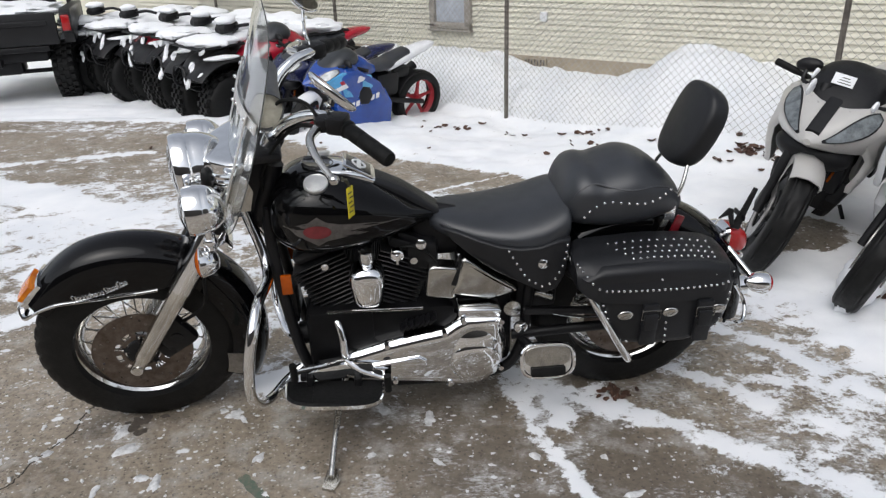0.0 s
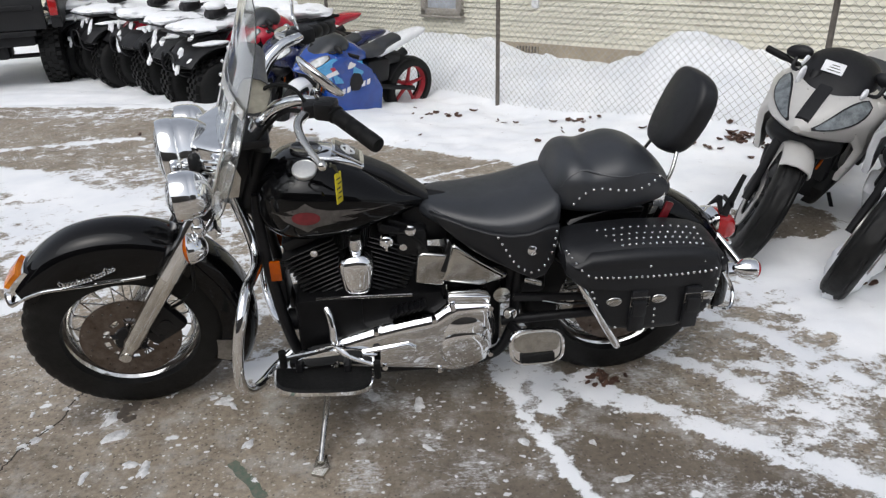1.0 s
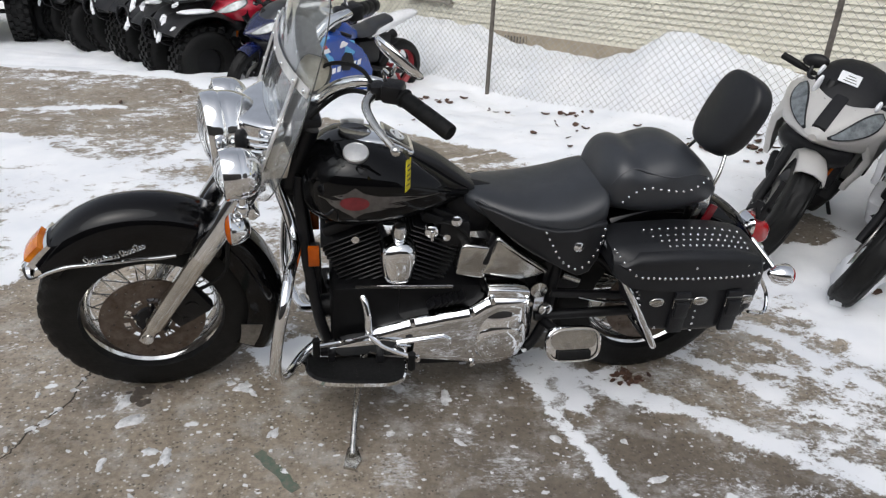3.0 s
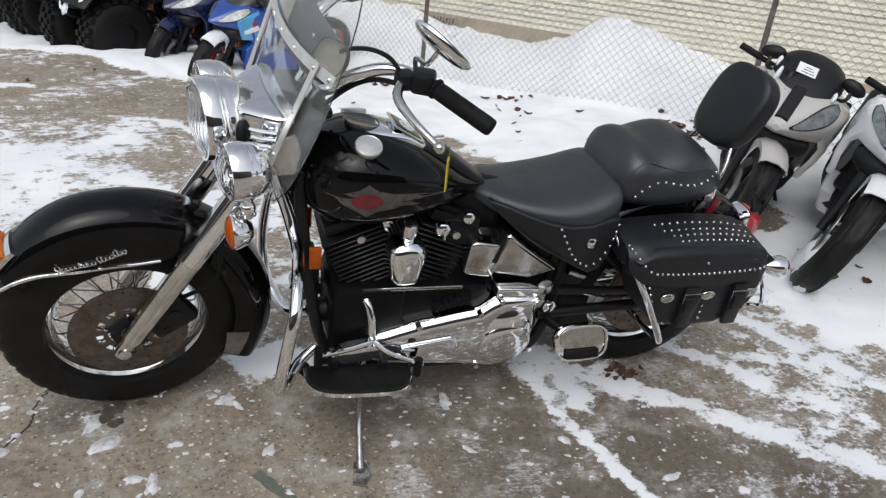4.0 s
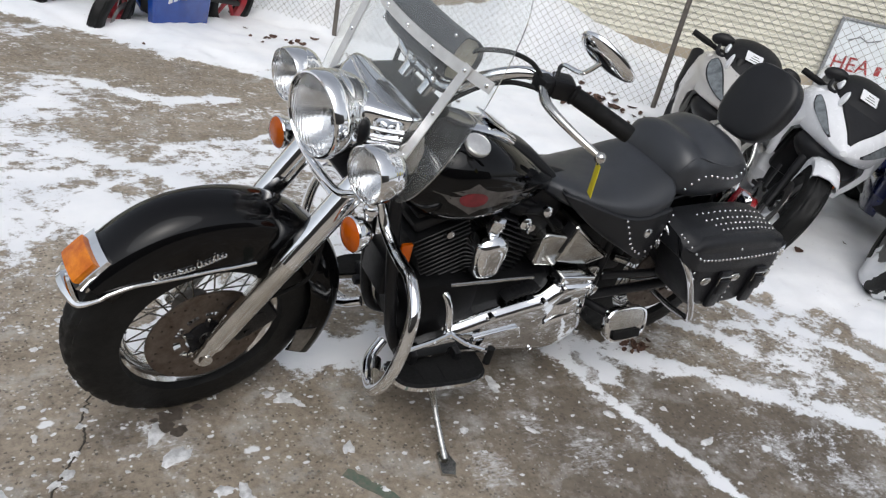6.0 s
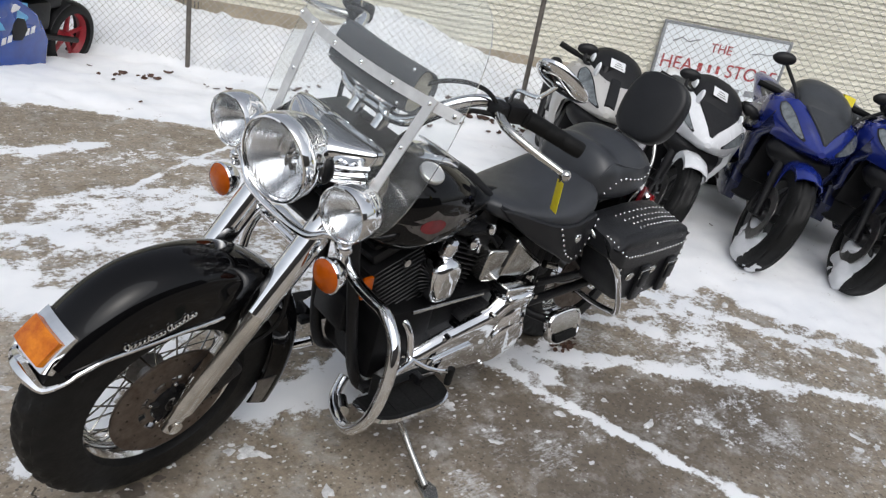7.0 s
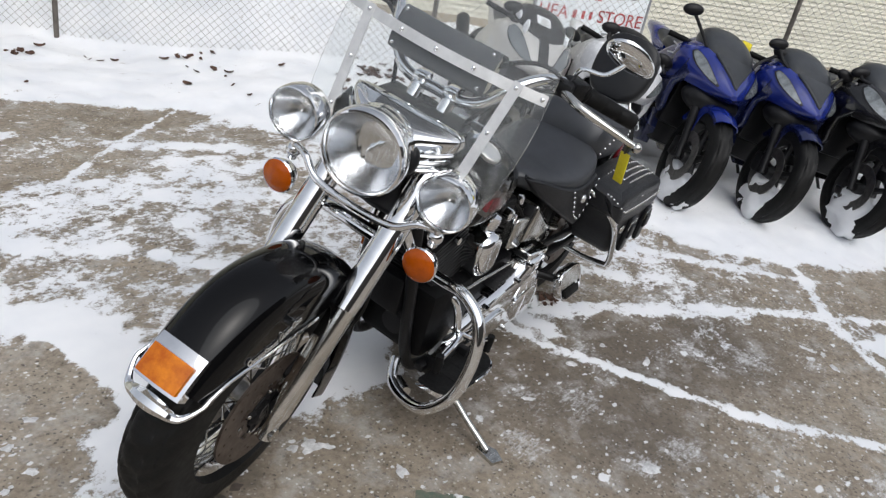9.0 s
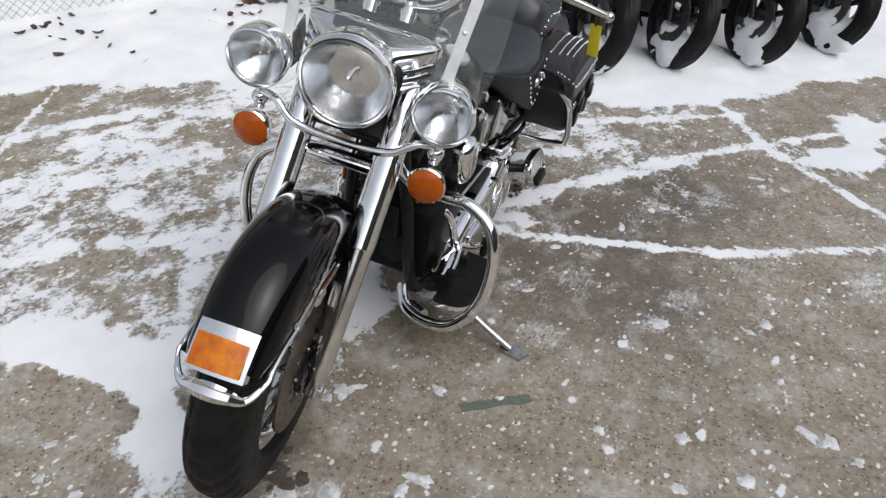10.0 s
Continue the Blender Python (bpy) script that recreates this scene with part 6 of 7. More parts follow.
def sport_bike(name, m, label, paint, paint2, fender_m, steer=28.0, cover=True, lamp=(0.12, 0.95, 0.00, 0.25), mirror_z=0.90, drift=0.0, vis=None, rim_m=ALU, tag_on=True, group="", red_tail=False, vee=False):
    b = thing(name, m, label, "motorcycle", group)
    ax = Vector((0.407, 0, 0.914))
    pv = Vector((-0.10, 0, 0))
    S = Matrix.Translation(pv) @ Matrix.Rotation(radians(steer), 4, ax) @ Matrix.Translation(-pv)
    I = Matrix.Identity(4)
    R = 0.30
    fw = sport_wheel("front_wheel", (0, 0, R), R, 0.060, b, rim_m, S)
    if drift:
        pk = Geo()
        sdn = m.translation.x
        lump(pk, (-0.03, 0.0, 0.05 + drift * 0.35), (0.20, 0.085, 0.03 + drift * 0.45), sdn, 30, 18)
        lump(pk, (0.05, -0.02, 0.06 + drift * 0.6), (0.10, 0.088, drift * 0.45), sdn + 3, 26, 16)
        for v in pk.v:
            v += 0.014 * Vector((noise.noise(v * 31), noise.noise(v * 31 + Vector((9, 0, 0))), noise.noise(v * 27)))
        part("packed_snow", pk.xf(S), SNOWM, fw, "snow packed into the wheel", 80)
    sport_wheel("rear_wheel", (1.39, 0, 0.315), 0.315, 0.088, b, rim_m, I, False)
    # fork, calipers, clip-ons
    for sd in (-1, 1):
        p0 = Vector((0.0, sd * 0.088, R - 0.02))
        part("fork_leg", Geo().tube([p0, p0 + ax * 0.2, p0 + ax * 0.21, p0 + ax * 0.66], [0.020, 0.022, 0.026, 0.027], 14).xf(S), MATTE, b)
        part("brake_caliper", Geo().box((0.105, sd * 0.075, R + 0.02), (0.07, 0.05, 0.12), 0.015).xf(S), MATTE, b)
        cl = Geo().tube([(0.37, sd * 0.11, 0.85), (0.42, sd * 0.21, 0.846), (0.425, sd * 0.22, 0.846), (0.47, sd * 0.320, 0.842)], [0.013, 0.013, 0.017, 0.017], 10)
        part("clip_on_bar", cl.xf(S), RUBBER, b, "black clip-on bar and grip")
    # fender: arch with side wings
    fg = []
    for i in range(19):
        th = 34 + 84 * i / 18
        t = radians(th)
        rows_i = []
        drop = 0.045 + 0.14 * math.exp(-((th - 62) / 13) ** 2)
        sec = [(R + 0.022 - drop, -0.070), (R - 0.005, -0.073), (R + 0.018, -0.052), (R + 0.030, 0), (R + 0.018, 0.052), (R - 0.005, 0.073), (R + 0.022 - drop, 0.070)]
        inn = [(r - 0.006, y * 0.95) for r, y in sec[::-1]]
        fg.append([Vector((r * math.cos(t), y, R + r * math.sin(t))) for r, y in sec + inn])
    part("front_fender", Geo().rings(fg).xf(S), fender_m, b, "painted front fender")
    # nose cowl: creased sections through roof, lamp edge, widest line, chin and keel
    NOSE = smooth_rows([
        (-0.035, 0.716, 0.010, 0.712, 0.018, 0.700, 0.012, 0.690, 0.686),
        (0.03, 0.762, 0.044, 0.754, 0.082, 0.708, 0.062, 0.670, 0.660),
        (0.10, 0.808, 0.082, 0.803, 0.140, 0.734, 0.116, 0.658, 0.640),
        (0.18, 0.850, 0.118, 0.846, 0.190, 0.766, 0.172, 0.652, 0.628),
        (0.27, 0.882, 0.142, 0.876, 0.222, 0.792, 0.212, 0.648, 0.622),
        (0.38, 0.890, 0.150, 0.880, 0.232, 0.800, 0.228, 0.645, 0.625),
        (0.46, 0.870, 0.135, 0.860, 0.210, 0.800, 0.210, 0.670, 0.650)], 3)

    def half(row):
        x, zt, y1, z1, y2, z2, y3, z3, zb = row
        pts = [(0.0, zt), (y1, z1), (y2, z2), (y3, z3), (0.0, zb)]
        out = []
        for (ya, za), (yb, zc) in zip(pts, pts[1:]):
            for k in range(4):
                f = k / 4
                out.append((ya + (yb - ya) * f, za + (zc - za) * f))
        out.append(pts[-1])
        # soften the creases a little
        soft = [out[0]] + [(0.25 * a[0] + 0.5 * c[0] + 0.25 * d[0], 0.25 * a[1] + 0.5 * c[1] + 0.25 * d[1]) for a, c, d in zip(out, out[1:], out[2:])] + [out[-1]]
        return soft

    NOSE = [(r[0], r[1], r[2] * 1.16, r[3], r[4] * 1.16, r[5], r[6] * 1.10, r[7], r[8]) for r in NOSE]
    rows = []
    for row in NOSE:
        h = half(row)
        rows.append([Vector((row[0], y, z)) for y, z in h] + [Vector((row[0], -y, z)) for y, z in h[-2:0:-1]])
    part("nose_cowl", Geo().rings(rows), paint, b, "pointed painted nose cowl", 30)

    def lamp_pt(x, u, off):
        q = lerp_table(NOSE, x)
        y, z = q[1] + (q[3] - q[1]) * u, q[2] + (q[4] - q[2]) * u
        return Vector((x - off * 0.6, y + off * 0.45, z + off * 0.65))

    for sd in (-1, 1):
        u0, u1, x0, x1 = lamp
        for nm, ins, off, mt in (("headlight", 0.0, 0.003, MATTE), ("lamp_glass", 0.10, 0.0065, LAMPGLASS)):
            rows = []
            for i in range(9):
                f = i / 8
                x = x0 + (x1 - x0) * (f + ins * (0.5 - f))
                mid = u0 + (u1 - u0) * (0.70 - 0.38 * f)
                wd = (u1 - u0) * 0.5 * (math.sin(math.pi * min(1, max(0, 0.06 + 0.88 * f))) ** 0.65) * (1 - 1.6 * ins)
                ptsr = [lamp_pt(x, min(0.97, max(0.03, mid + wd * (2 * j / 6 - 1))), off) for j in range(7)]
                ptsr = [Vector((p.x, sd * p.y, p.z)) for p in ptsr]
                rows.append(ptsr + [Vector((p.x + 0.012, p.y * 0.93, p.z - 0.006)) for p in ptsr[::-1]])
            if nm == "headlight":
                hl = part(nm, Geo().rings(rows), mt, b, "slanted dark headlamp")
            else:
                part(nm, Geo().rings(rows), mt, hl, "clear grey lamp glass")
        # cheek: the fairing's front edge beside the mouth, sweeping down to the flank
        ck = Geo().prism([(0.13, 0.735), (0.22, 0.785), (0.36, 0.800), (0.46, 0.66), (0.43, 0.53), (0.36, 0.455), (0.30, 0.430), (0.275, 0.47), (0.265, 0.54), (0.245, 0.62), (0.19, 0.690)], sd * 0.266, sd * 0.235, 0.012, 3)
        for v in ck.v:
            v.y = sd * (abs(v.y) - 0.11 * smoothstep(0.30, 0.08, v.x) - 0.045 * smoothstep(0.62, 0.44, v.z))
        # on the blue bikes paint2 is darker: shade below the nose put into colour
        part("cheek_panel", ck, paint2, b, "painted fairing panel beside the intake mouth")
        # side fairing
        out = [(0.17, 0.69), (0.22, 0.77), (0.30, 0.845), (0.44, 0.83), (0.58, 0.76), (0.72, 0.67), (0.80, 0.54), (0.76, 0.42), (0.62, 0.38), (0.53, 0.43), (0.47, 0.52), (0.40, 0.59), (0.30, 0.635), (0.20, 0.66)]
        fgm = Geo().prism(out, sd * 0.250, sd * 0.17, 0.03, 3)
        for v in fgm.v:
            v.y = sd * (abs(v.y) - 0.05 * smoothstep(0.6, 0.35, v.z) - 0.10 * smoothstep(0.34, 0.08, v.x))
        sf = part("side_fairing", fgm, paint if vee else paint2, b, "painted side fairing")
        low = Geo().prism([(0.42, 0.43), (0.52, 0.38), (0.66, 0.37), (0.79, 0.43), (0.84, 0.36), (0.76, 0.22), (0.60, 0.17), (0.46, 0.20), (0.39, 0.32)], sd * 0.195, sd * 0.13, 0.025, 3)
        for v in low.v:
            v.y = sd * (abs(v.y) - 0.06 * smoothstep(0.40, 0.15, v.z))
        part("belly_panel", low, MATTE if paint2 is SILVERP else paint2, b, "lower belly panel")
        part("fairing_vent", Geo().prism([(0.44, 0.60), (0.50, 0.66), (0.58, 0.64), (0.62, 0.55), (0.57, 0.47), (0.48, 0.48)], sd * 0.246, sd * 0.20, 0.006), MATTE, sf, "black fairing vent")
        if sd > 0:
            part("chin_opening", Geo().ball((0.195, 0, 0.610), (0.135, 0.180, 0.090), None, 26, 14), MATTE, b, "black mouth under the nose")
        # mirrors
        mc = Vector((0.34, sd * (0.205 + 1.2 * max(0, mirror_z - 0.92)), mirror_z + (0.03 if cover else 0.0)))
        g = Geo().tube(crom([(0.26, sd * 0.16, 0.865), (0.30, sd * 0.20, 0.87 + 0.4 * (mirror_z - 0.9)), mc], 5), 0.010, 8)
        g.ball(mc, (0.028, 0.062, 0.034), Matrix.Rotation(radians(sd * -14), 4, "X"), 18, 12)
        part("mirror", g, MATTE, b, "black mirror on a stalk")
    # windscreen, or a cover strapped over it
    W = smooth_rows([(0.125, 0.05, 0.76, 0.800), (0.17, 0.110, 0.76, 0.850), (0.24, 0.155, 0.77, 0.910), (0.33, 0.172, 0.78, 0.965), (0.43, 0.168, 0.79, 0.990), (0.50, 0.14, 0.82, 0.975), (0.54, 0.09, 0.85, 0.94)], 3)
    scr = part("windscreen_cover" if cover else "windscreen", Geo().rings([ring(hw, z0, z1, x, 28, 2.2, 2.0) for x, hw, z0, z1 in W]), MATTE if cover else SMOKE, b, "black cover over the windscreen" if cover else "dark smoked windscreen")
    if cover:
        part("centre_strip", Geo().rings([ring(w if vee else 0.032, z - 0.012, z + 0.008, x, 16, 4) for x, z, w in ((0.00, 0.742, 0.008), (0.05, 0.778, 0.035), (0.12, 0.822, 0.085), (0.19, 0.860, 0.125))]), MATTE, scr)
        for k, (fc, fr) in enumerate((((0.20, 0.125, 0.865), (0.045, 0.014, 0.05)), ((0.33, 0.158, 0.905), (0.06, 0.014, 0.035)), ((0.25, -0.152, 0.87), (0.05, 0.012, 0.025)), ((0.10, 0.02, 0.785), (0.012, 0.02, 0.010)))):
            fp = Geo()
            lump(fp, fc, fr, k)
            part("frost_patch", fp, SNOWM, scr, "patch of snow on the cover")
    elif vee:
        part("screen_tip", Geo().rings([ring(w, z - 0.012, z + 0.010, x, 16, 4) for x, z, w in ((0.00, 0.742, 0.006), (0.05, 0.778, 0.034), (0.12, 0.822, 0.082), (0.19, 0.862, 0.128))]), SMOKE, scr, "dark point of the screen running down the nose")
        for k in range(4):
            x0, z0 = 0.34 + 0.03 * k, 0.79 - 0.035 * k
            part("pale_stripe", Geo().prism([(x0, z0), (x0 + 0.16 - 0.02 * k, z0 + 0.012 - 0.03 * k), (x0 + 0.16 - 0.02 * k, z0 + 0.022 - 0.03 * k), (x0, z0 + 0.006)], 0.252, 0.248, 0.001), WHITEP, b, "thin white flash on the fairing")
    if tag_on:
        tagm = Matrix.Translation((0.262, 0.02, 0.932)) @ Matrix.Rotation(radians(8), 4, "Z") @ Matrix.Rotation(radians(-36), 4, "Y")
        tg = part("paper_tag", Geo().box((0, 0, 0), (0.066, 0.095, 0.002), 0.0006, tagm), WHITEPAPER, scr, "white paper label")
        for k in range(3):
            part("ink_bar", Geo().box(tagm @ Vector((-0.02 + 0.016 * k, -0.005, 0.0018)), (0.004, 0.06 - 0.012 * k, 0.001), 0, tagm.to_3x3().to_4x4()), INK, tg)
    # tank, seat, tail, engine
    low = 0.0 if red_tail else 0.07
    part("fuel_tank", Geo().rings([ring(hw, z0, z1, x, 28, 2.4) for x, hw, z0, z1 in smooth_rows([(0.34, 0.08, 0.74, 0.83), (0.38, 0.13, 0.70, 0.88), (0.48, 0.155, 0.68, 0.915), (0.60, 0.150, 0.67, 0.90), (0.70, 0.115, 0.68, 0.84), (0.78, 0.08, 0.70, 0.79)], 3)]), paint, b, "painted fuel tank")
    part("seat", Geo().rings([ring(hw, z0, z1, x, 22, 3) for x, hw, z0, z1 in smooth_rows([(0.72, 0.08, 0.72, 0.79), (0.82, 0.12, 0.71, 0.80), (0.95, 0.125, 0.73, 0.82), (1.02, 0.10, 0.77 - low, 0.86 - low), (1.20, 0.09, 0.82 - low, 0.90 - low)], 3)]), VINYL, b, "black seat")
    part("tail_cowl", Geo().rings([ring(hw, z0, z1, x, 22, 2.6) for x, hw, z0, z1 in smooth_rows([(0.92, 0.12, 0.70, 0.77), (1.1, 0.115, 0.74 - low, 0.84 - low), (1.3, 0.10, 0.80 - low, 0.90 - low), (1.5, 0.07, 0.86 - 1.3 * low, 0.93 - 1.3 * low), (1.58, 0.03, 0.89 - 1.3 * low, 0.92 - 1.3 * low)], 3)]), fender_m if red_tail else paint, b, "raised tail cowl")
    part("engine", Geo().box((0.62, 0, 0.42), (0.42, 0.30, 0.38), 0.05).box((0.40, 0, 0.52), (0.10, 0.30, 0.30), 0.02), MATTE, b, "black engine and radiator")
    part("subframe", Geo().box((0.93, 0, 0.56), (0.30, 0.20, 0.26), 0.05).box((1.12, 0, 0.66), (0.22, 0.14, 0.12), 0.03), MATTE, b, "black frame and shock behind the engine")
    sw = Geo()
    for sd in (-1, 1):
        sw.tube([(0.88, sd * 0.11, 0.42), (1.39, sd * 0.12, 0.315)], 0.026, 8)
    part("swingarm", sw, MATTE, b)
    part("hugger", Geo().rings([[Vector((1.39 + r * math.cos(t), y, 0.315 + r * math.sin(t))) for r, y in ((0.335, -0.09), (0.36, 0), (0.335, 0.09), (0.325, 0.09), (0.35, 0), (0.325, -0.09))] for t in [radians(105 + 9 * k) for k in range(7)]]), MATTE, b)
    part("exhaust_muffler", Geo().tube(crom([(0.60, 0.12, 0.25), (0.95, 0.17, 0.26), (1.10, 0.19, 0.40), (1.50, 0.20, 0.62)], 5), [0.03] * 11 + [0.050] * 5, 14), MATTE, b)
    part("side_stand", Geo().tube([(0.72, -0.15, 0.20), (0.70, -0.27, 0.04)], 0.011, 8), MATTE, b)
    if vis:
        part("screen_edge_strip", Geo().prism([(0.40, 0.94), (0.54, 0.93), (0.55, 0.965), (0.42, 0.985)], -0.165, -0.10, 0.004), vis, scr, "yellow protective strip on the screen")
    part("marker_lamp", Geo().box((0.16, -0.135, 0.53), (0.02, 0.012, 0.06), 0.004).xf(S), AMBER, b, "amber fork reflector")
    return b


REARDIR = 49.0


def parked(x, y, turn=0.0, z=0.035, lean=9.0):
    return pose(x, y, z, lean, 0, REARDIR + turn)


GR = "sport bikes parked along the fence"
sport_bike("sport_bike", parked(1.405, 3.275, 3, 0.0, 14) @ Matrix.Scale(0.96, 4), "silver sport bike with a black windscreen cover, parked in snow", SILVERP, SILVERP, SILVERP, 20, group=GR)
sport_bike("sport_bike", parked(1.69, 2.89, 1, 0.0, 19) @ Matrix.Scale(0.96, 4), "white sport bike with a black windscreen cover, parked in snow", WHITEP, WHITEP, WHITEP, 2, vee=True, lamp=(0.50, 1.0, 0.03, 0.25), drift=0.26, group=GR)
sport_bike("sport_bike", parked(2.14, 2.50, -1, 0.03, 14) @ Matrix.Scale(1.0, 4), "blue sport bike with smoked screen, front wheel in snow", BLUEP, DKBLUEP, BLUEP, 0, cover=False, vee=True, lamp=(0.40, 1.0, 0.03, 0.26), mirror_z=1.01, drift=0.20, vis=YELLOW, tag_on=False, group=GR)
sport_bike("sport_bike", parked(2.49, 2.13, -1, 0.04, 13) @ Matrix.Scale(0.96, 4), "darker blue sport bike with smoked screen, parked in snow", BLUEP, DKBLUEP, DKBLUEP, 0, cover=False, vee=True, lamp=(0.40, 1.0, 0.03, 0.26), mirror_z=0.96, drift=0.23, tag_on=False, group=GR)
sport_bike("sport_bike", parked(2.88, 1.73, -2, 0.04, 9) @ Matrix.Scale(0.96, 4), "black sport bike standing in snow", BLACKP, BLACKP, BLACKP, 4, cover=False, drift=0.27, tag_on=False, group=GR)
sport_bike("sport_bike", parked(3.48, 1.38, -4, 0.04, 9) @ Matrix.Scale(0.96, 4), "black sport bike at the end of the row in snow", BLACKP, BLACKP, BLACKP, 4, cover=False, drift=0.27, tag_on=False, group=GR)

GL2 = "sport bikes beside the quads"
gs = sport_bike("sport_bike", parked(-1.46, 6.10, -4, -0.22) @ Matrix.Scale(0.87, 4), "blue and white race-style sport bike with red wheels, in snow", RACEBLUE, RACEBLUE, WHITEP, 22, cover=False, rim_m=REDRIM, tag_on=False, group=GL2, red_tail=True)
# coloured panels on its near side; lettering replaced by plain bars
part("upper_panel", Geo().prism([(0.08, 0.76), (0.26, 0.83), (0.60, 0.76), (0.62, 0.64), (0.50, 0.555), (0.14, 0.60)], -0.243, -0.225, 0.006), CYANP, gs, "light blue fairing panel")
part("lower_flank", Geo().prism([(0.20, 0.50), (0.30, 0.58), (0.78, 0.60), (0.88, 0.44), (0.88, 0.22), (0.74, 0.13), (0.36, 0.13), (0.23, 0.28)], -0.236, -0.17, 0.02), RACEBLUE, gs, "deep blue lower fairing")
part("white_stripe", Geo().prism([(0.14, 0.675), (0.46, 0.775), (0.52, 0.745), (0.50, 0.72), (0.17, 0.645)], -0.250, -0.235, 0.003), WHITEP, gs, "white fairing stripe")
part("red_flash", Geo().prism([(0.22, 0.745), (0.36, 0.760), (0.40, 0.725), (0.25, 0.705)], -0.249, -0.24, 0.003), REDP, gs, "red fairing flash")
for k in range(6):
    part("pale_bar", Geo().prism([(0.36 + k * 0.060, 0.455 + k * 0.011), (0.40 + k * 0.060, 0.462 + k * 0.011), (0.405 + k * 0.060, 0.515 + k * 0.011), (0.365 + k * 0.060, 0.508 + k * 0.011)], -0.242, -0.20, 0.002), WHITEP, gs, "white bar on the fairing")
sport_bike("sport_bike", parked(-1.87, 6.46, -4, -0.21) @ Matrix.Scale(0.87, 4), "dark blue sport bike dusted with snow", DKBLUEP, DKBLUEP, DKBLUEP, 26, cover=False, tag_on=False, group=GL2)
sport_bike("sport_bike", parked(-2.285, 6.89, -4, -0.17) @ Matrix.Scale(0.95, 4), "red and black sport bike dusted with snow", REDP, BLACKP, BLACKP, 10, cover=False, tag_on=False, group=GL2)


# ---- quads and utility vehicle ----
def quad(m, label, flash):
    q = thing("quad_bike", m, label, "quad bike", "row of snow-covered quads")
    for x in (0.0, 1.1):
        for sd in (-1, 1):
            g = tyre_geo((x, sd * 0.30, 0.27), 0.295, 0.13, 0.115, 44, True)
            w = part("wheel", Geo().lathe([(0.02, -0.05), (0.12, -0.06), (0.135, 0.0), (0.12, 0.06), (0.02, 0.05)], (x, sd * 0.30, 0.27), n=20), MATTE, q, "black steel wheel")
            part("tyre", g, TYRE, w, "knobbly balloon tyre")
            lugs = Geo()
            for k in range(22):
                a = 2 * math.pi * k / 22
                for yy, da in ((-0.075, 0.0), (-0.025, 0.14), (0.025, 0.0), (0.075, 0.14)):
                    lugs.box((x + 0.292 * math.cos(a + da), sd * 0.30 + yy, 0.27 + 0.292 * math.sin(a + da)), (0.030, 0.040, 0.045), 0, Matrix.Rotation(-a - da, 4, "Y"))
            tagged(part("tread", lugs, TYRE, w, "raised rubber tread lugs"), kind="stuff")
            for k in range(5):
                a = radians(60 + k * 14)
                part("pale_marking", Geo().box((x + 0.235 * math.cos(a), sd * 0.30 - 0.088, 0.27 + 0.235 * math.sin(a)), (0.03, 0.01, 0.016), 0, Matrix.Rotation(-a, 4, "Y")), WHITEPAPER, w)
    for x in (0.0, 1.1):
        for sd in (-1, 1):
            rows = []
            for i in range(11):
                t = radians(48 + 98 * i / 10)
                rows.append([Vector((x + r * math.cos(t) * 1.12, sd * y, 0.34 + r * math.sin(t) * 0.98)) for r, y in ((0.345, 0.43), (0.375, 0.38), (0.385, 0.28), (0.38, 0.12), (0.36, 0.12), (0.365, 0.28), (0.355, 0.37), (0.335, 0.425))])
            part("fender", Geo().rings(rows), MATTE, q, "black plastic fender")
        for sd in (-1, 1):
            arm = Geo().tube([(x + 0.08, sd * 0.06, 0.36), (x, sd * 0.24, 0.27)], 0.016, 8).tube([(x - 0.08, sd * 0.06, 0.36), (x, sd * 0.24, 0.27)], 0.016, 8)
            arm.tube([(x - 0.02, sd * 0.18, 0.32), (x + 0.04, sd * 0.10, 0.62)], 0.026, 10)
            part("suspension_arm", arm, MATTE, q)
    for x0, x1 in ((-0.24, 0.20), (0.92, 1.36)):
        rack = part("luggage_rack", Geo().tube(crom([(x0, -0.29, 0.79), (x1, -0.29, 0.80), (x1, 0.29, 0.80), (x0, 0.29, 0.79), (x0, -0.29, 0.79)], 1), 0.012, 6), MATTE, q, "black tube rack under snow")
        for k in range(4):
            yy = -0.21 + 0.14 * k
            part("rail", Geo().tube([(x0, yy, 0.79), (x1, yy, 0.80)], 0.010, 6), MATTE, rack)
    part("body", Geo().rings([ring(hw, z0, z1, x, 20, 3) for x, hw, z0, z1 in smooth_rows([(-0.28, 0.10, 0.48, 0.62), (-0.15, 0.17, 0.45, 0.72), (0.1, 0.18, 0.45, 0.78), (0.35, 0.14, 0.45, 0.80), (0.7, 0.13, 0.45, 0.76), (1.2, 0.14, 0.50, 0.74), (1.4, 0.10, 0.55, 0.70)], 3)]), MATTE, q, "black quad bodywork")
    part("nose_panel", Geo().prism([(-0.26, 0.60), (-0.10, 0.74), (0.08, 0.78), (0.12, 0.70), (-0.1, 0.58)], -0.20, 0.20, 0.02), flash, q, "coloured nose panel")
    part("bumper", Geo().tube(crom([(-0.1, -0.15, 0.40), (-0.32, -0.16, 0.45), (-0.34, -0.1, 0.62), (-0.34, 0.1, 0.62), (-0.32, 0.16, 0.45), (-0.1, 0.15, 0.40)], 4), 0.013, 8), MATTE, q)
    part("handlebar", Geo().tube(crom([(0.36, -0.38, 0.935), (0.31, -0.25, 0.955), (0.26, -0.12, 0.94), (0.25, 0, 0.92), (0.26, 0.12, 0.94), (0.31, 0.25, 0.955), (0.36, 0.38, 0.935)], 4), 0.016, 8), MATTE, q)
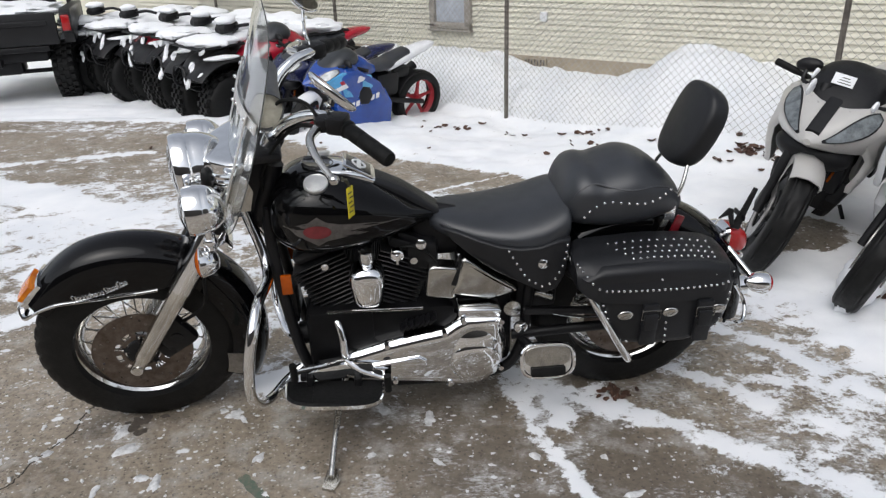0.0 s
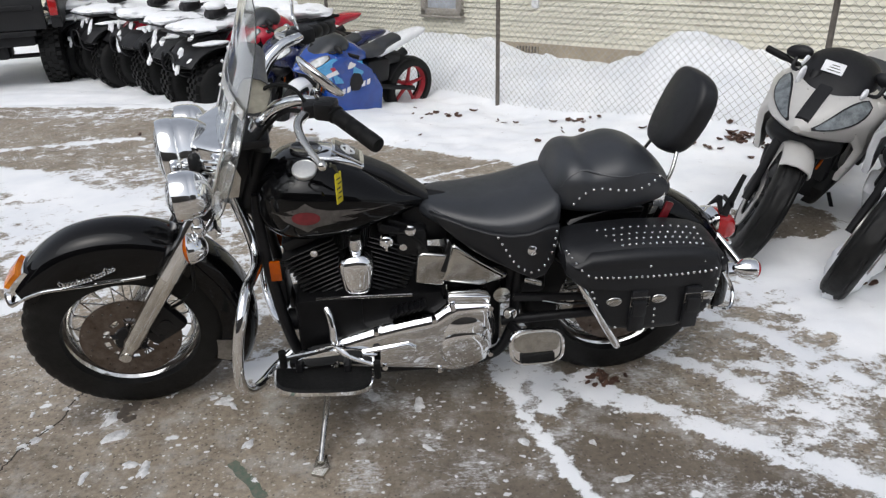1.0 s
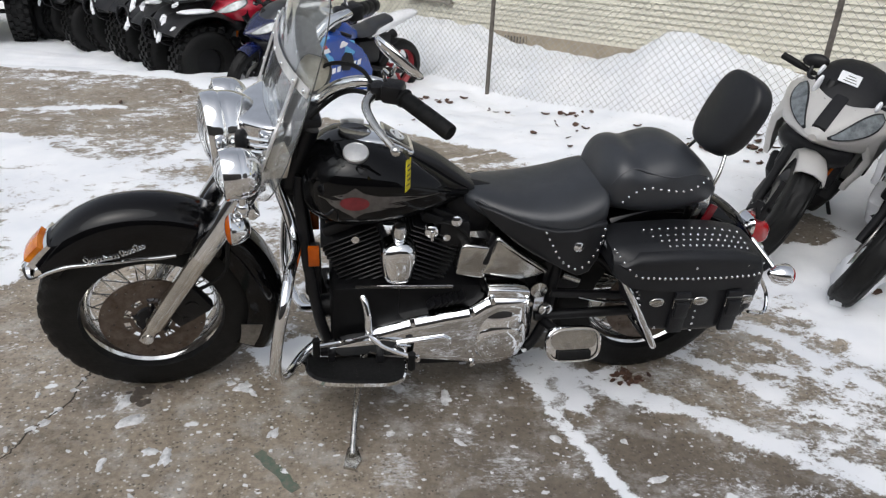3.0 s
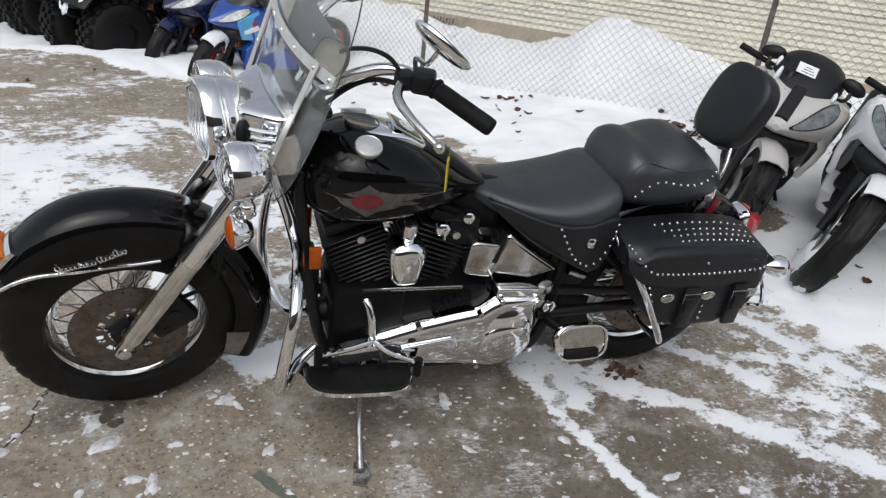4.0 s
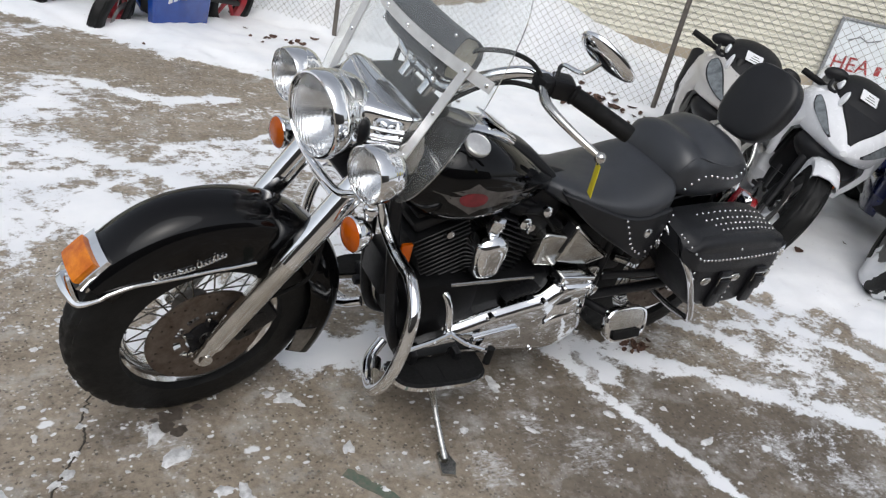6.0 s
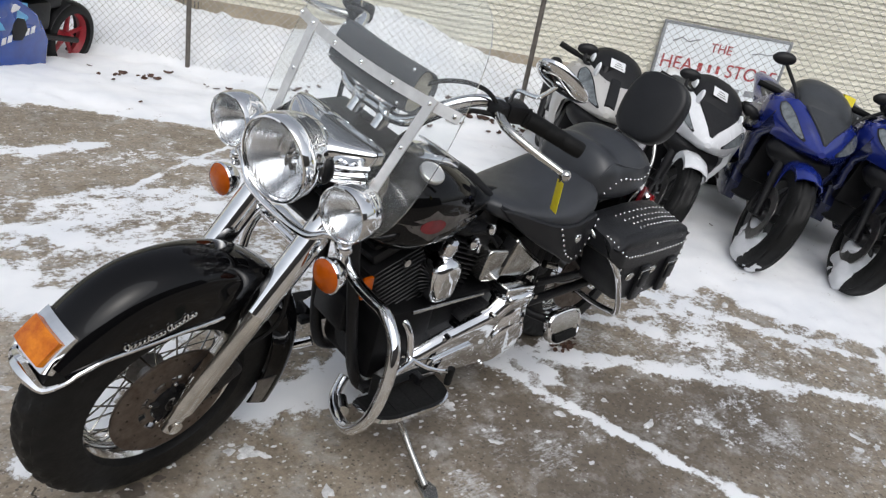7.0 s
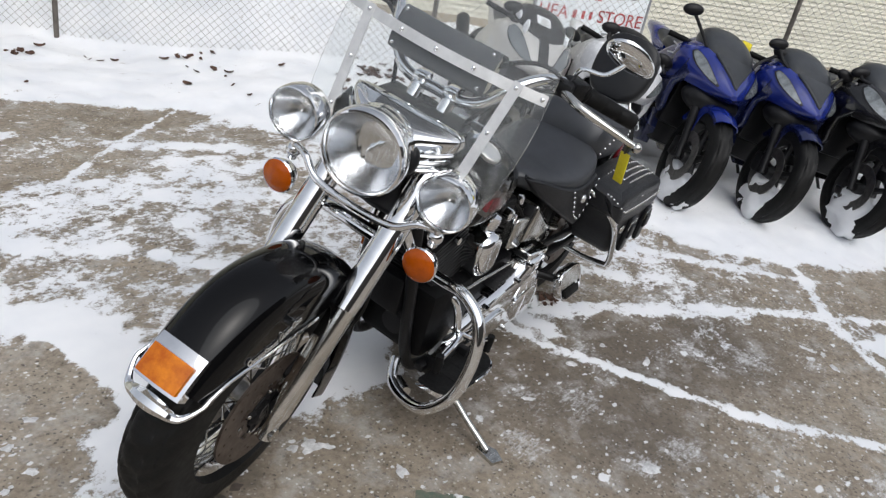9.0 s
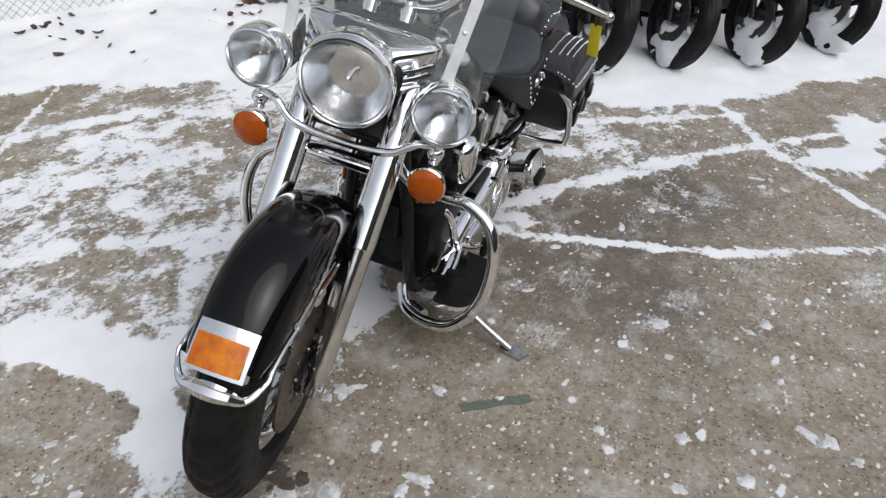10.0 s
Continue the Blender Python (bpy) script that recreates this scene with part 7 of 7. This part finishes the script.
    part("headlamp_pod", Geo().rings([ring(hw, z0, z1, x, 16, 3) for x, hw, z0, z1 in ((0.09, 0.05, 0.885, 0.935), (0.12, 0.085, 0.87, 0.965), (0.20, 0.095, 0.875, 0.985), (0.28, 0.06, 0.89, 0.975))]), MATTE, q, "black headlamp pod")
    sn = Geo()
    sx = m.translation.x * 3
    lump(sn, (-0.02, 0.0, 0.825), (0.26, 0.30, 0.055), sx + 3)
    lump(sn, (0.62, 0.0, 0.82), (0.50, 0.17, 0.075), sx + 5)
    lump(sn, (1.13, 0.0, 0.835), (0.26, 0.31, 0.075), sx + 7)
    lump(sn, (0.19, 0.0, 0.985), (0.10, 0.10, 0.040), sx + 9, 20, 12)
    rq = random.Random(int(abs(sx) * 100))
    for k in range(7):
        fy, fz = rq.uniform(-0.36, 0.36), rq.uniform(0.46, 0.80)
        fleck(sn, (-0.36 + 0.45 * (fz - 0.46), fy, fz), rq.uniform(0.025, 0.05), rq.uniform(0.035, 0.085), sx + 11 + k)
    for sd in (-1, 1):
        lump(sn, (-0.05, sd * 0.33, 0.705), (0.15, 0.08, 0.022), sx + 40 + sd, 20, 10)
        lump(sn, (1.1, sd * 0.33, 0.71), (0.20, 0.09, 0.022), sx + 50 + sd, 20, 10)
    part("snow_cap", sn, SNOWM, q, "thick snow lying on the quad")
    return q


quad(parked(-2.48, 6.86, -4, -0.19, 0), "black quad bike with a deep cap of snow", MATTE)
quad(parked(-2.96, 7.47, -4, -0.19, 0), "black quad bike with white panel under snow", WHITEP)
quad(parked(-3.51, 7.97, -4, -0.19, 0), "black quad bike with red panel under snow", REDP)
quad(parked(-4.16, 8.39, -4, -0.19, 0), "black quad bike in snow beside the utility vehicle", MATTE)
quad(parked(-4.80, 8.86, -4, -0.19, 0), "black quad bike under snow at the row's end", WHITEP)

TRUCKP = mat("dark_bed_plastic", (0.012, 0.012, 0.013), 0.38, vary=0.3, scale=3, spec=0.35, bump=0.1, bump_scale=60)
truck = thing("utility_vehicle", pose(-4.50, 8.01, -0.085, 0, 0, 203.0), "black utility vehicle with a snow-filled cargo bed, seen from behind", "utility vehicle")
TW = 1.50
part("tailgate", Geo().box((TW / 2, -0.05, 0.735), (TW - 0.22, 0.06, 0.34), 0.018), TRUCKP, truck, "black tailgate")
part("tailgate_rib", Geo().box((TW / 2, -0.012, 0.80), (TW - 0.40, 0.02, 0.05), 0.008), TRUCKP, truck)
for sx in (0.0, TW):
    ins = 1 if sx == 0 else -1
    part("bed_side", Geo().prism([(-0.02, 0.58), (0.0, 0.90), (-0.06, 0.93), (-1.25, 0.93), (-1.25, 0.60), (-0.90, 0.62), (-0.75, 0.70), (-0.45, 0.70), (-0.30, 0.60)], sx - 0.055, sx + 0.055, 0.012, m=Matrix(((0, 1, 0, 0), (1, 0, 0, 0), (0, 0, 1, 0), (0, 0, 0, 1)))), TRUCKP, truck, "black bed side over the wheel")
    tlamp = part("tail_light", Geo().box((sx + ins * 0.005, -0.005, 0.79), (0.085, 0.07, 0.17), 0.014), REDLENS, truck, "red tail light")
    part("lamp_surround", Geo().box((sx + ins * 0.005, -0.025, 0.79), (0.11, 0.06, 0.21), 0.012), TRUCKP, tlamp)
    wx = sx + ins * 0.16
    w = part("wheel", Geo().lathe([(0.02, -0.1), (0.15, -0.11), (0.17, 0), (0.15, 0.11), (0.02, 0.1)], (wx, -0.50, 0.235), (1, 0, 0), n=24), STEEL, truck)
    wm = Matrix.Translation((wx, -0.50, 0.235)) @ Matrix.Rotation(radians(90), 4, "Z")
    part("tyre", tyre_geo((0, 0, 0), 0.315, 0.165, 0.13, 56, True).xf(wm), TYRE, w, "black knobbly tyre")
    lugs = Geo()
    for k in range(22):
        a = 2 * math.pi * k / 22
        for yy, da in ((-0.085, 0.0), (-0.028, 0.14), (0.028, 0.0), (0.085, 0.14)):
            lugs.box((0.312 * math.cos(a + da), yy, 0.312 * math.sin(a + da)), (0.030, 0.045, 0.045), 0, Matrix.Rotation(-a - da, 4, "Y"))
    tagged(part("tread", lugs.xf(wm), TYRE, w, "raised rubber tread lugs"), kind="stuff")
    part("roll_bar", Geo().tube([(sx + ins * 0.08, -1.30, 0.90), (sx + ins * 0.12, -1.45, 1.75)], 0.03, 12), MATTE, truck, "black roll-cage post")
    part("trailing_arm", Geo().tube([(sx + ins * 0.24, -0.50, 0.24), (sx + ins * 0.42, -0.95, 0.42)], 0.03, 10).tube([(sx + ins * 0.18, -0.48, 0.34), (sx + ins * 0.34, -0.40, 0.66)], 0.035, 10), MATTE, truck)
part("bumper", Geo().box((TW / 2, -0.04, 0.53), (TW - 0.45, 0.06, 0.06), 0.015), MATTE, truck, "black rear bumper")
part("hitch", Geo().box((TW / 2, 0.0, 0.40), (0.07, 0.16, 0.07), 0.012), MATTE, truck)
part("underbody", Geo().box((TW / 2, -1.0, 0.47), (TW - 0.55, 1.7, 0.18), 0.03), MATTE, truck, "dark chassis")
part("gear_case", Geo().box((TW / 2, -0.50, 0.33), (0.32, 0.32, 0.22), 0.05), MATTE, truck, "dark gear case")
part("axle_shaft", Geo().tube([(0.2, -0.50, 0.235), (TW - 0.2, -0.50, 0.235)], 0.025, 10), MATTE, truck)
part("exhaust_can", Geo().tube([(TW * 0.68, -0.12, 0.42), (TW * 0.68, -0.50, 0.44)], [0.06, 0.065], 14), DULL, truck, "dull exhaust can")
part("seat_back", Geo().box((TW / 2, -1.5, 0.98), (TW - 0.5, 0.12, 0.45), 0.04), MATTE, truck)
sn = Geo()
lump(sn, (TW / 2, -0.66, 0.90), (TW / 2 - 0.06, 0.58, 0.09), 21, 36, 16)
part("snow_load", sn, SNOWM, truck, "snow heaped in the bed")

# ---- sign on the house ----
SIGNM = mat("white_sign_board", (0.70, 0.735, 0.75), 0.5, vary=0.08, scale=6)
SIGNRED = mat("faded_red_lettering", (0.36, 0.05, 0.05), 0.6)
SFRAME = mat("grey_sign_edge", (0.22, 0.23, 0.24), 0.5)
SM = HM @ Matrix.Translation((5.36, -0.01, 0.48)) @ Matrix.Scale(1.5, 4)
sign = thing("sign_board", SM, "white board lettered in faded red on the cream house wall", "sign")
part("panel", Geo().box((0, 0.012, 0), (0.88, 0.018, 0.46), 0.004), SIGNM, sign)
eg = Geo()
for cx, cz, sx, sz in ((0, 0.235, 0.91, 0.018), (0, -0.235, 0.91, 0.018), (-0.447, 0, 0.018, 0.46), (0.447, 0, 0.018, 0.46)):
    eg.box((cx, 0.010, cz), (sx, 0.026, sz), 0.003)
part("sign_frame", eg, SFRAME, sign)


def lettering(txt, x, z, size, material, parent):
    cu = bpy.data.curves.new("lettering", "FONT")
    cu.body, cu.size, cu.align_x, cu.align_y, cu.extrude = txt, size, "CENTER", "CENTER", 0.0015
    cu.materials.append(material)
    ob = new("lettering", cu)
    ob.parent = parent
    ob.matrix_local = pose(x, -0.001, z, 90, 0, 0)
    return tagged(ob, "red painted sign lettering")


lettering("THE", -0.02, 0.115, 0.085, SIGNRED, sign)
lettering("HEA", -0.30, -0.02, 0.125, SIGNRED, sign)
lettering("STORE", 0.24, -0.02, 0.125, SIGNRED, sign)
for bx, bw in ((-0.13, 0.07), (-0.06, 0.05), (0.0, 0.05)):
    part("red_bar", Geo().box((bx, 0.0015, -0.02), (bw * 0.45, 0.003, 0.055)), SIGNRED, sign)
for bx in (-0.32, -0.20, -0.08, 0.04, 0.16, 0.28):
    part("dark_bar", Geo().box((bx, 0.0015, -0.145), (0.08, 0.003, 0.04)), SFRAME, sign)
for bx, an in ((-0.28, 25), (0.29, -20)):
    part("scroll", Geo().tube([(bx - 0.09, 0.001, 0.12), (bx - 0.03, 0.001, 0.15 if an > 0 else 0.135), (bx + 0.02, 0.001, 0.13), (bx + 0.09, 0.001, 0.155)], 0.004, 6), SFRAME, sign)


# ---- loose things on the ground ----
LEAF = mat("dead_brown_leaf", (0.085, 0.042, 0.027), 0.7, vary=0.6, scale=30, bump=0.2)
ICE = mat("dirty_ice", (0.62, 0.625, 0.63), 0.45, vary=0.4, scale=40, bump=0.3, bump_scale=120)
CRACKM = mat("dark_damp_crack", (0.045, 0.038, 0.03), 0.8, vary=0.4, scale=60)
GREENM = mat("worn_green_paint", (0.050, 0.085, 0.062), 0.7, vary=0.6, scale=55, dark=(0.16, 0.15, 0.12))
rnd = random.Random(11)


def leaf(g, x, y, size):
    z = ground_at(x, y)[0] + 0.004
    m = Matrix.Translation((x, y, z)) @ Matrix.Rotation(rnd.uniform(0, 6.28), 4, "Z") @ Matrix.Rotation(rnd.uniform(-0.7, 0.7), 4, "X")
    curl = rnd.uniform(0.05, 0.22) * size
    rows = []
    for i in range(6):
        f = i / 5
        w = size * 0.34 * math.sin(math.pi * (0.08 + 0.88 * f)) ** 0.7 * rnd.uniform(0.75, 1.15)
        zc = curl * (2 * f - 1) ** 2
        rows.append([m @ Vector((size * (f - 0.5), v * w, zc + abs(v) * curl * 0.7 + dz)) for v, dz in ((-1, 0), (0, 0), (1, 0), (1, 0.0015), (0, 0.0015), (-1, 0.0015))])
    g.rings(rows)


lg = Geo()
for cx, cy, sx, sy, k in ((0.82, 5.80, 0.08, 0.08, 11), (0.98, 5.52, 0.12, 0.1, 6), (-0.30, 6.28, 0.12, 0.07, 7), (0.02, 6.22, 0.10, 0.06, 5), (0.45, 6.0, 0.2, 0.1, 4), (1.93, 4.92, 0.10, 0.12, 30), (2.0, 4.55, 0.12, 0.10, 16), (1.70, 4.75, 0.14, 0.12, 7), (-0.9, 6.7, 0.3, 0.15, 7), (0.60, 2.19, 0.045, 0.035, 22), (-1.6, 5.6, 0.7, 0.4, 4), (0.9, 4.9, 0.4, 0.2, 4), (1.9, 3.0, 0.15, 0.12, 12)):
    for i in range(k):
        leaf(lg, cx + rnd.gauss(0, sx), cy + rnd.gauss(0, sy), rnd.uniform(0.03, 0.075) if cy > 2.5 else rnd.uniform(0.02, 0.04))
tagged(part("dead_leaves", lg, LEAF, None), "curled brown dead leaves scattered on the snow", "leaves", kind="stuff")

ig = Geo()


def chip(x, y, r, hgt):
    z = ground_at(x, y)[0]
    n = 16
    an = rnd.uniform(0, 6.28)
    st = rnd.uniform(1.0, 1.7)
    ph = rnd.uniform(0, 50)
    base, top = [], []
    for j in range(n):
        a = 2 * math.pi * j / n
        q = r * (0.85 + 0.75 * noise.noise(Vector((1.6 * math.cos(a), 1.6 * math.sin(a), ph))) + 0.12 * rnd.random())
        u, v = q * math.cos(a) * st, q * math.sin(a) / st ** 0.5
        p = Vector((x + u * math.cos(an) - v * math.sin(an), y + u * math.sin(an) + v * math.cos(an), z - 0.002))
        base.append(p)
        t = p.lerp(Vector((x, y, z)), 0.30)
        t.z = z + hgt * (0.6 + 0.5 * noise.noise(p * 90))
        top.append(t)
    ig.rings([base, top])


for i in range(520):
    x, y = rnd.uniform(-1.9, 2.2), rnd.uniform(0.75, 2.9)
    if ground_at(x, y)[1] < 0.55:
        big = rnd.random() < 0.16
        chip(x, y, rnd.uniform(0.012, 0.022) if big else rnd.uniform(0.003, 0.009), rnd.uniform(0.003, 0.008) if big else rnd.uniform(0.002, 0.005))
for x, y, r in ((-0.74, 2.06, 0.030), (-0.70, 2.03, 0.020), (-1.04, 1.86, 0.035), (-1.10, 1.95, 0.026), (-0.59, 1.83, 0.022), (-0.88, 1.71, 0.030), (-0.93, 1.73, 0.020), (-0.18, 0.90, 0.024), (-0.43, 1.01, 0.026), (-0.38, 1.19, 0.022), (-0.05, 2.05, 0.03), (-0.22, 2.1, 0.03), (0.30, 1.86, 0.02), (0.07, 1.39, 0.03), (0.26, 1.10, 0.028), (-0.62, 1.06, 0.02), (-0.55, 1.15, 0.02), (-1.285, 2.0, 0.012), (-1.29, 1.90, 0.014), (-1.325, 1.80, 0.016), (-1.35, 1.71, 0.012), (-1.28, 2.06, 0.010)):
    chip(x, y, r, 0.008)
tagged(part("ice_crumbs", ig, ICE, None, "", 60), "small chips of trodden ice strewn on concrete", "ice", kind="stuff")

# a crack in the slab and a smear of green paint
cr = []
cpts = crom([(-1.27, 2.12, 0), (-1.285, 2.03, 0), (-1.27, 1.95, 0), (-1.30, 1.86, 0), (-1.325, 1.78, 0), (-1.34, 1.68, 0), (-1.42, 1.60, 0)], 12)
for i, p in enumerate(cpts):
    wv = 0.0035 * (0.7 + 0.8 * abs(noise.noise(Vector((i * 0.7, 2, 0)))))
    jx = 0.012 * noise.noise(Vector((i * 0.9, 5, 0))) + 0.004 * noise.noise(Vector((i * 2.3, 1, 0)))
    z = ground_at(p.x, p.y)[0]
    cr.append([Vector((p.x + jx - wv, p.y, z + 0.0005)), Vector((p.x + jx, p.y, z + 0.0022)), Vector((p.x + jx + wv, p.y, z + 0.0005)), Vector((p.x + jx, p.y, z - 0.004))])
part("crack", Geo().rings(cr), CRACKM, ground, "dark crack in the concrete")
gr = []
for i in range(14):
    f = i / 13
    x, y = -0.615 + 0.145 * f, 1.745 - 0.145 * f
    w0, w1 = 0.016 * (0.7 + 0.6 * rnd.random()), 0.016 * (0.7 + 0.6 * rnd.random())
    z = ground_at(x, y)[0] + 0.002
    gr.append([Vector((x - w0 * 0.7, y - w0 * 0.7, z)), Vector((x + w1 * 0.7, y + w1 * 0.7, z)), Vector((x + w1 * 0.7, y + w1 * 0.7, z - 0.006)), Vector((x - w0 * 0.7, y - w0 * 0.7, z - 0.006))])
part("paint_smear", Geo().rings(gr), GREENM, ground, "worn green paint smear")
DAMP = mat("damp_oil_stain", (0.075, 0.062, 0.050), 0.55, vary=0.4, scale=70, bump=0.15, bump_scale=160)
for sx, sy, sr in ((-1.06, 2.018, 0.028), (-1.072, 1.972, 0.020), (-0.988, 2.042, 0.014), (-1.038, 1.955, 0.018), (-1.10, 2.0, 0.009)):
    z = ground_at(sx, sy)[0]
    rows = []
    for f, dz in ((1.0, 0.0003), (0.6, 0.0016), (0.1, 0.0018)):
        row = []
        for j in range(22):
            a = 2 * math.pi * j / 22
            w = sr * f * (1 + 0.55 * noise.noise(Vector((1.6 * math.cos(a) + sx * 40, 1.6 * math.sin(a) + sy * 40, 0))))
            row.append(Vector((sx + 1.25 * w * math.cos(a), sy + w * math.sin(a), z + dz)))
        rows.append(row)
    part("damp_stain", Geo().rings(rows), DAMP, ground, "small dark damp stain on the concrete")
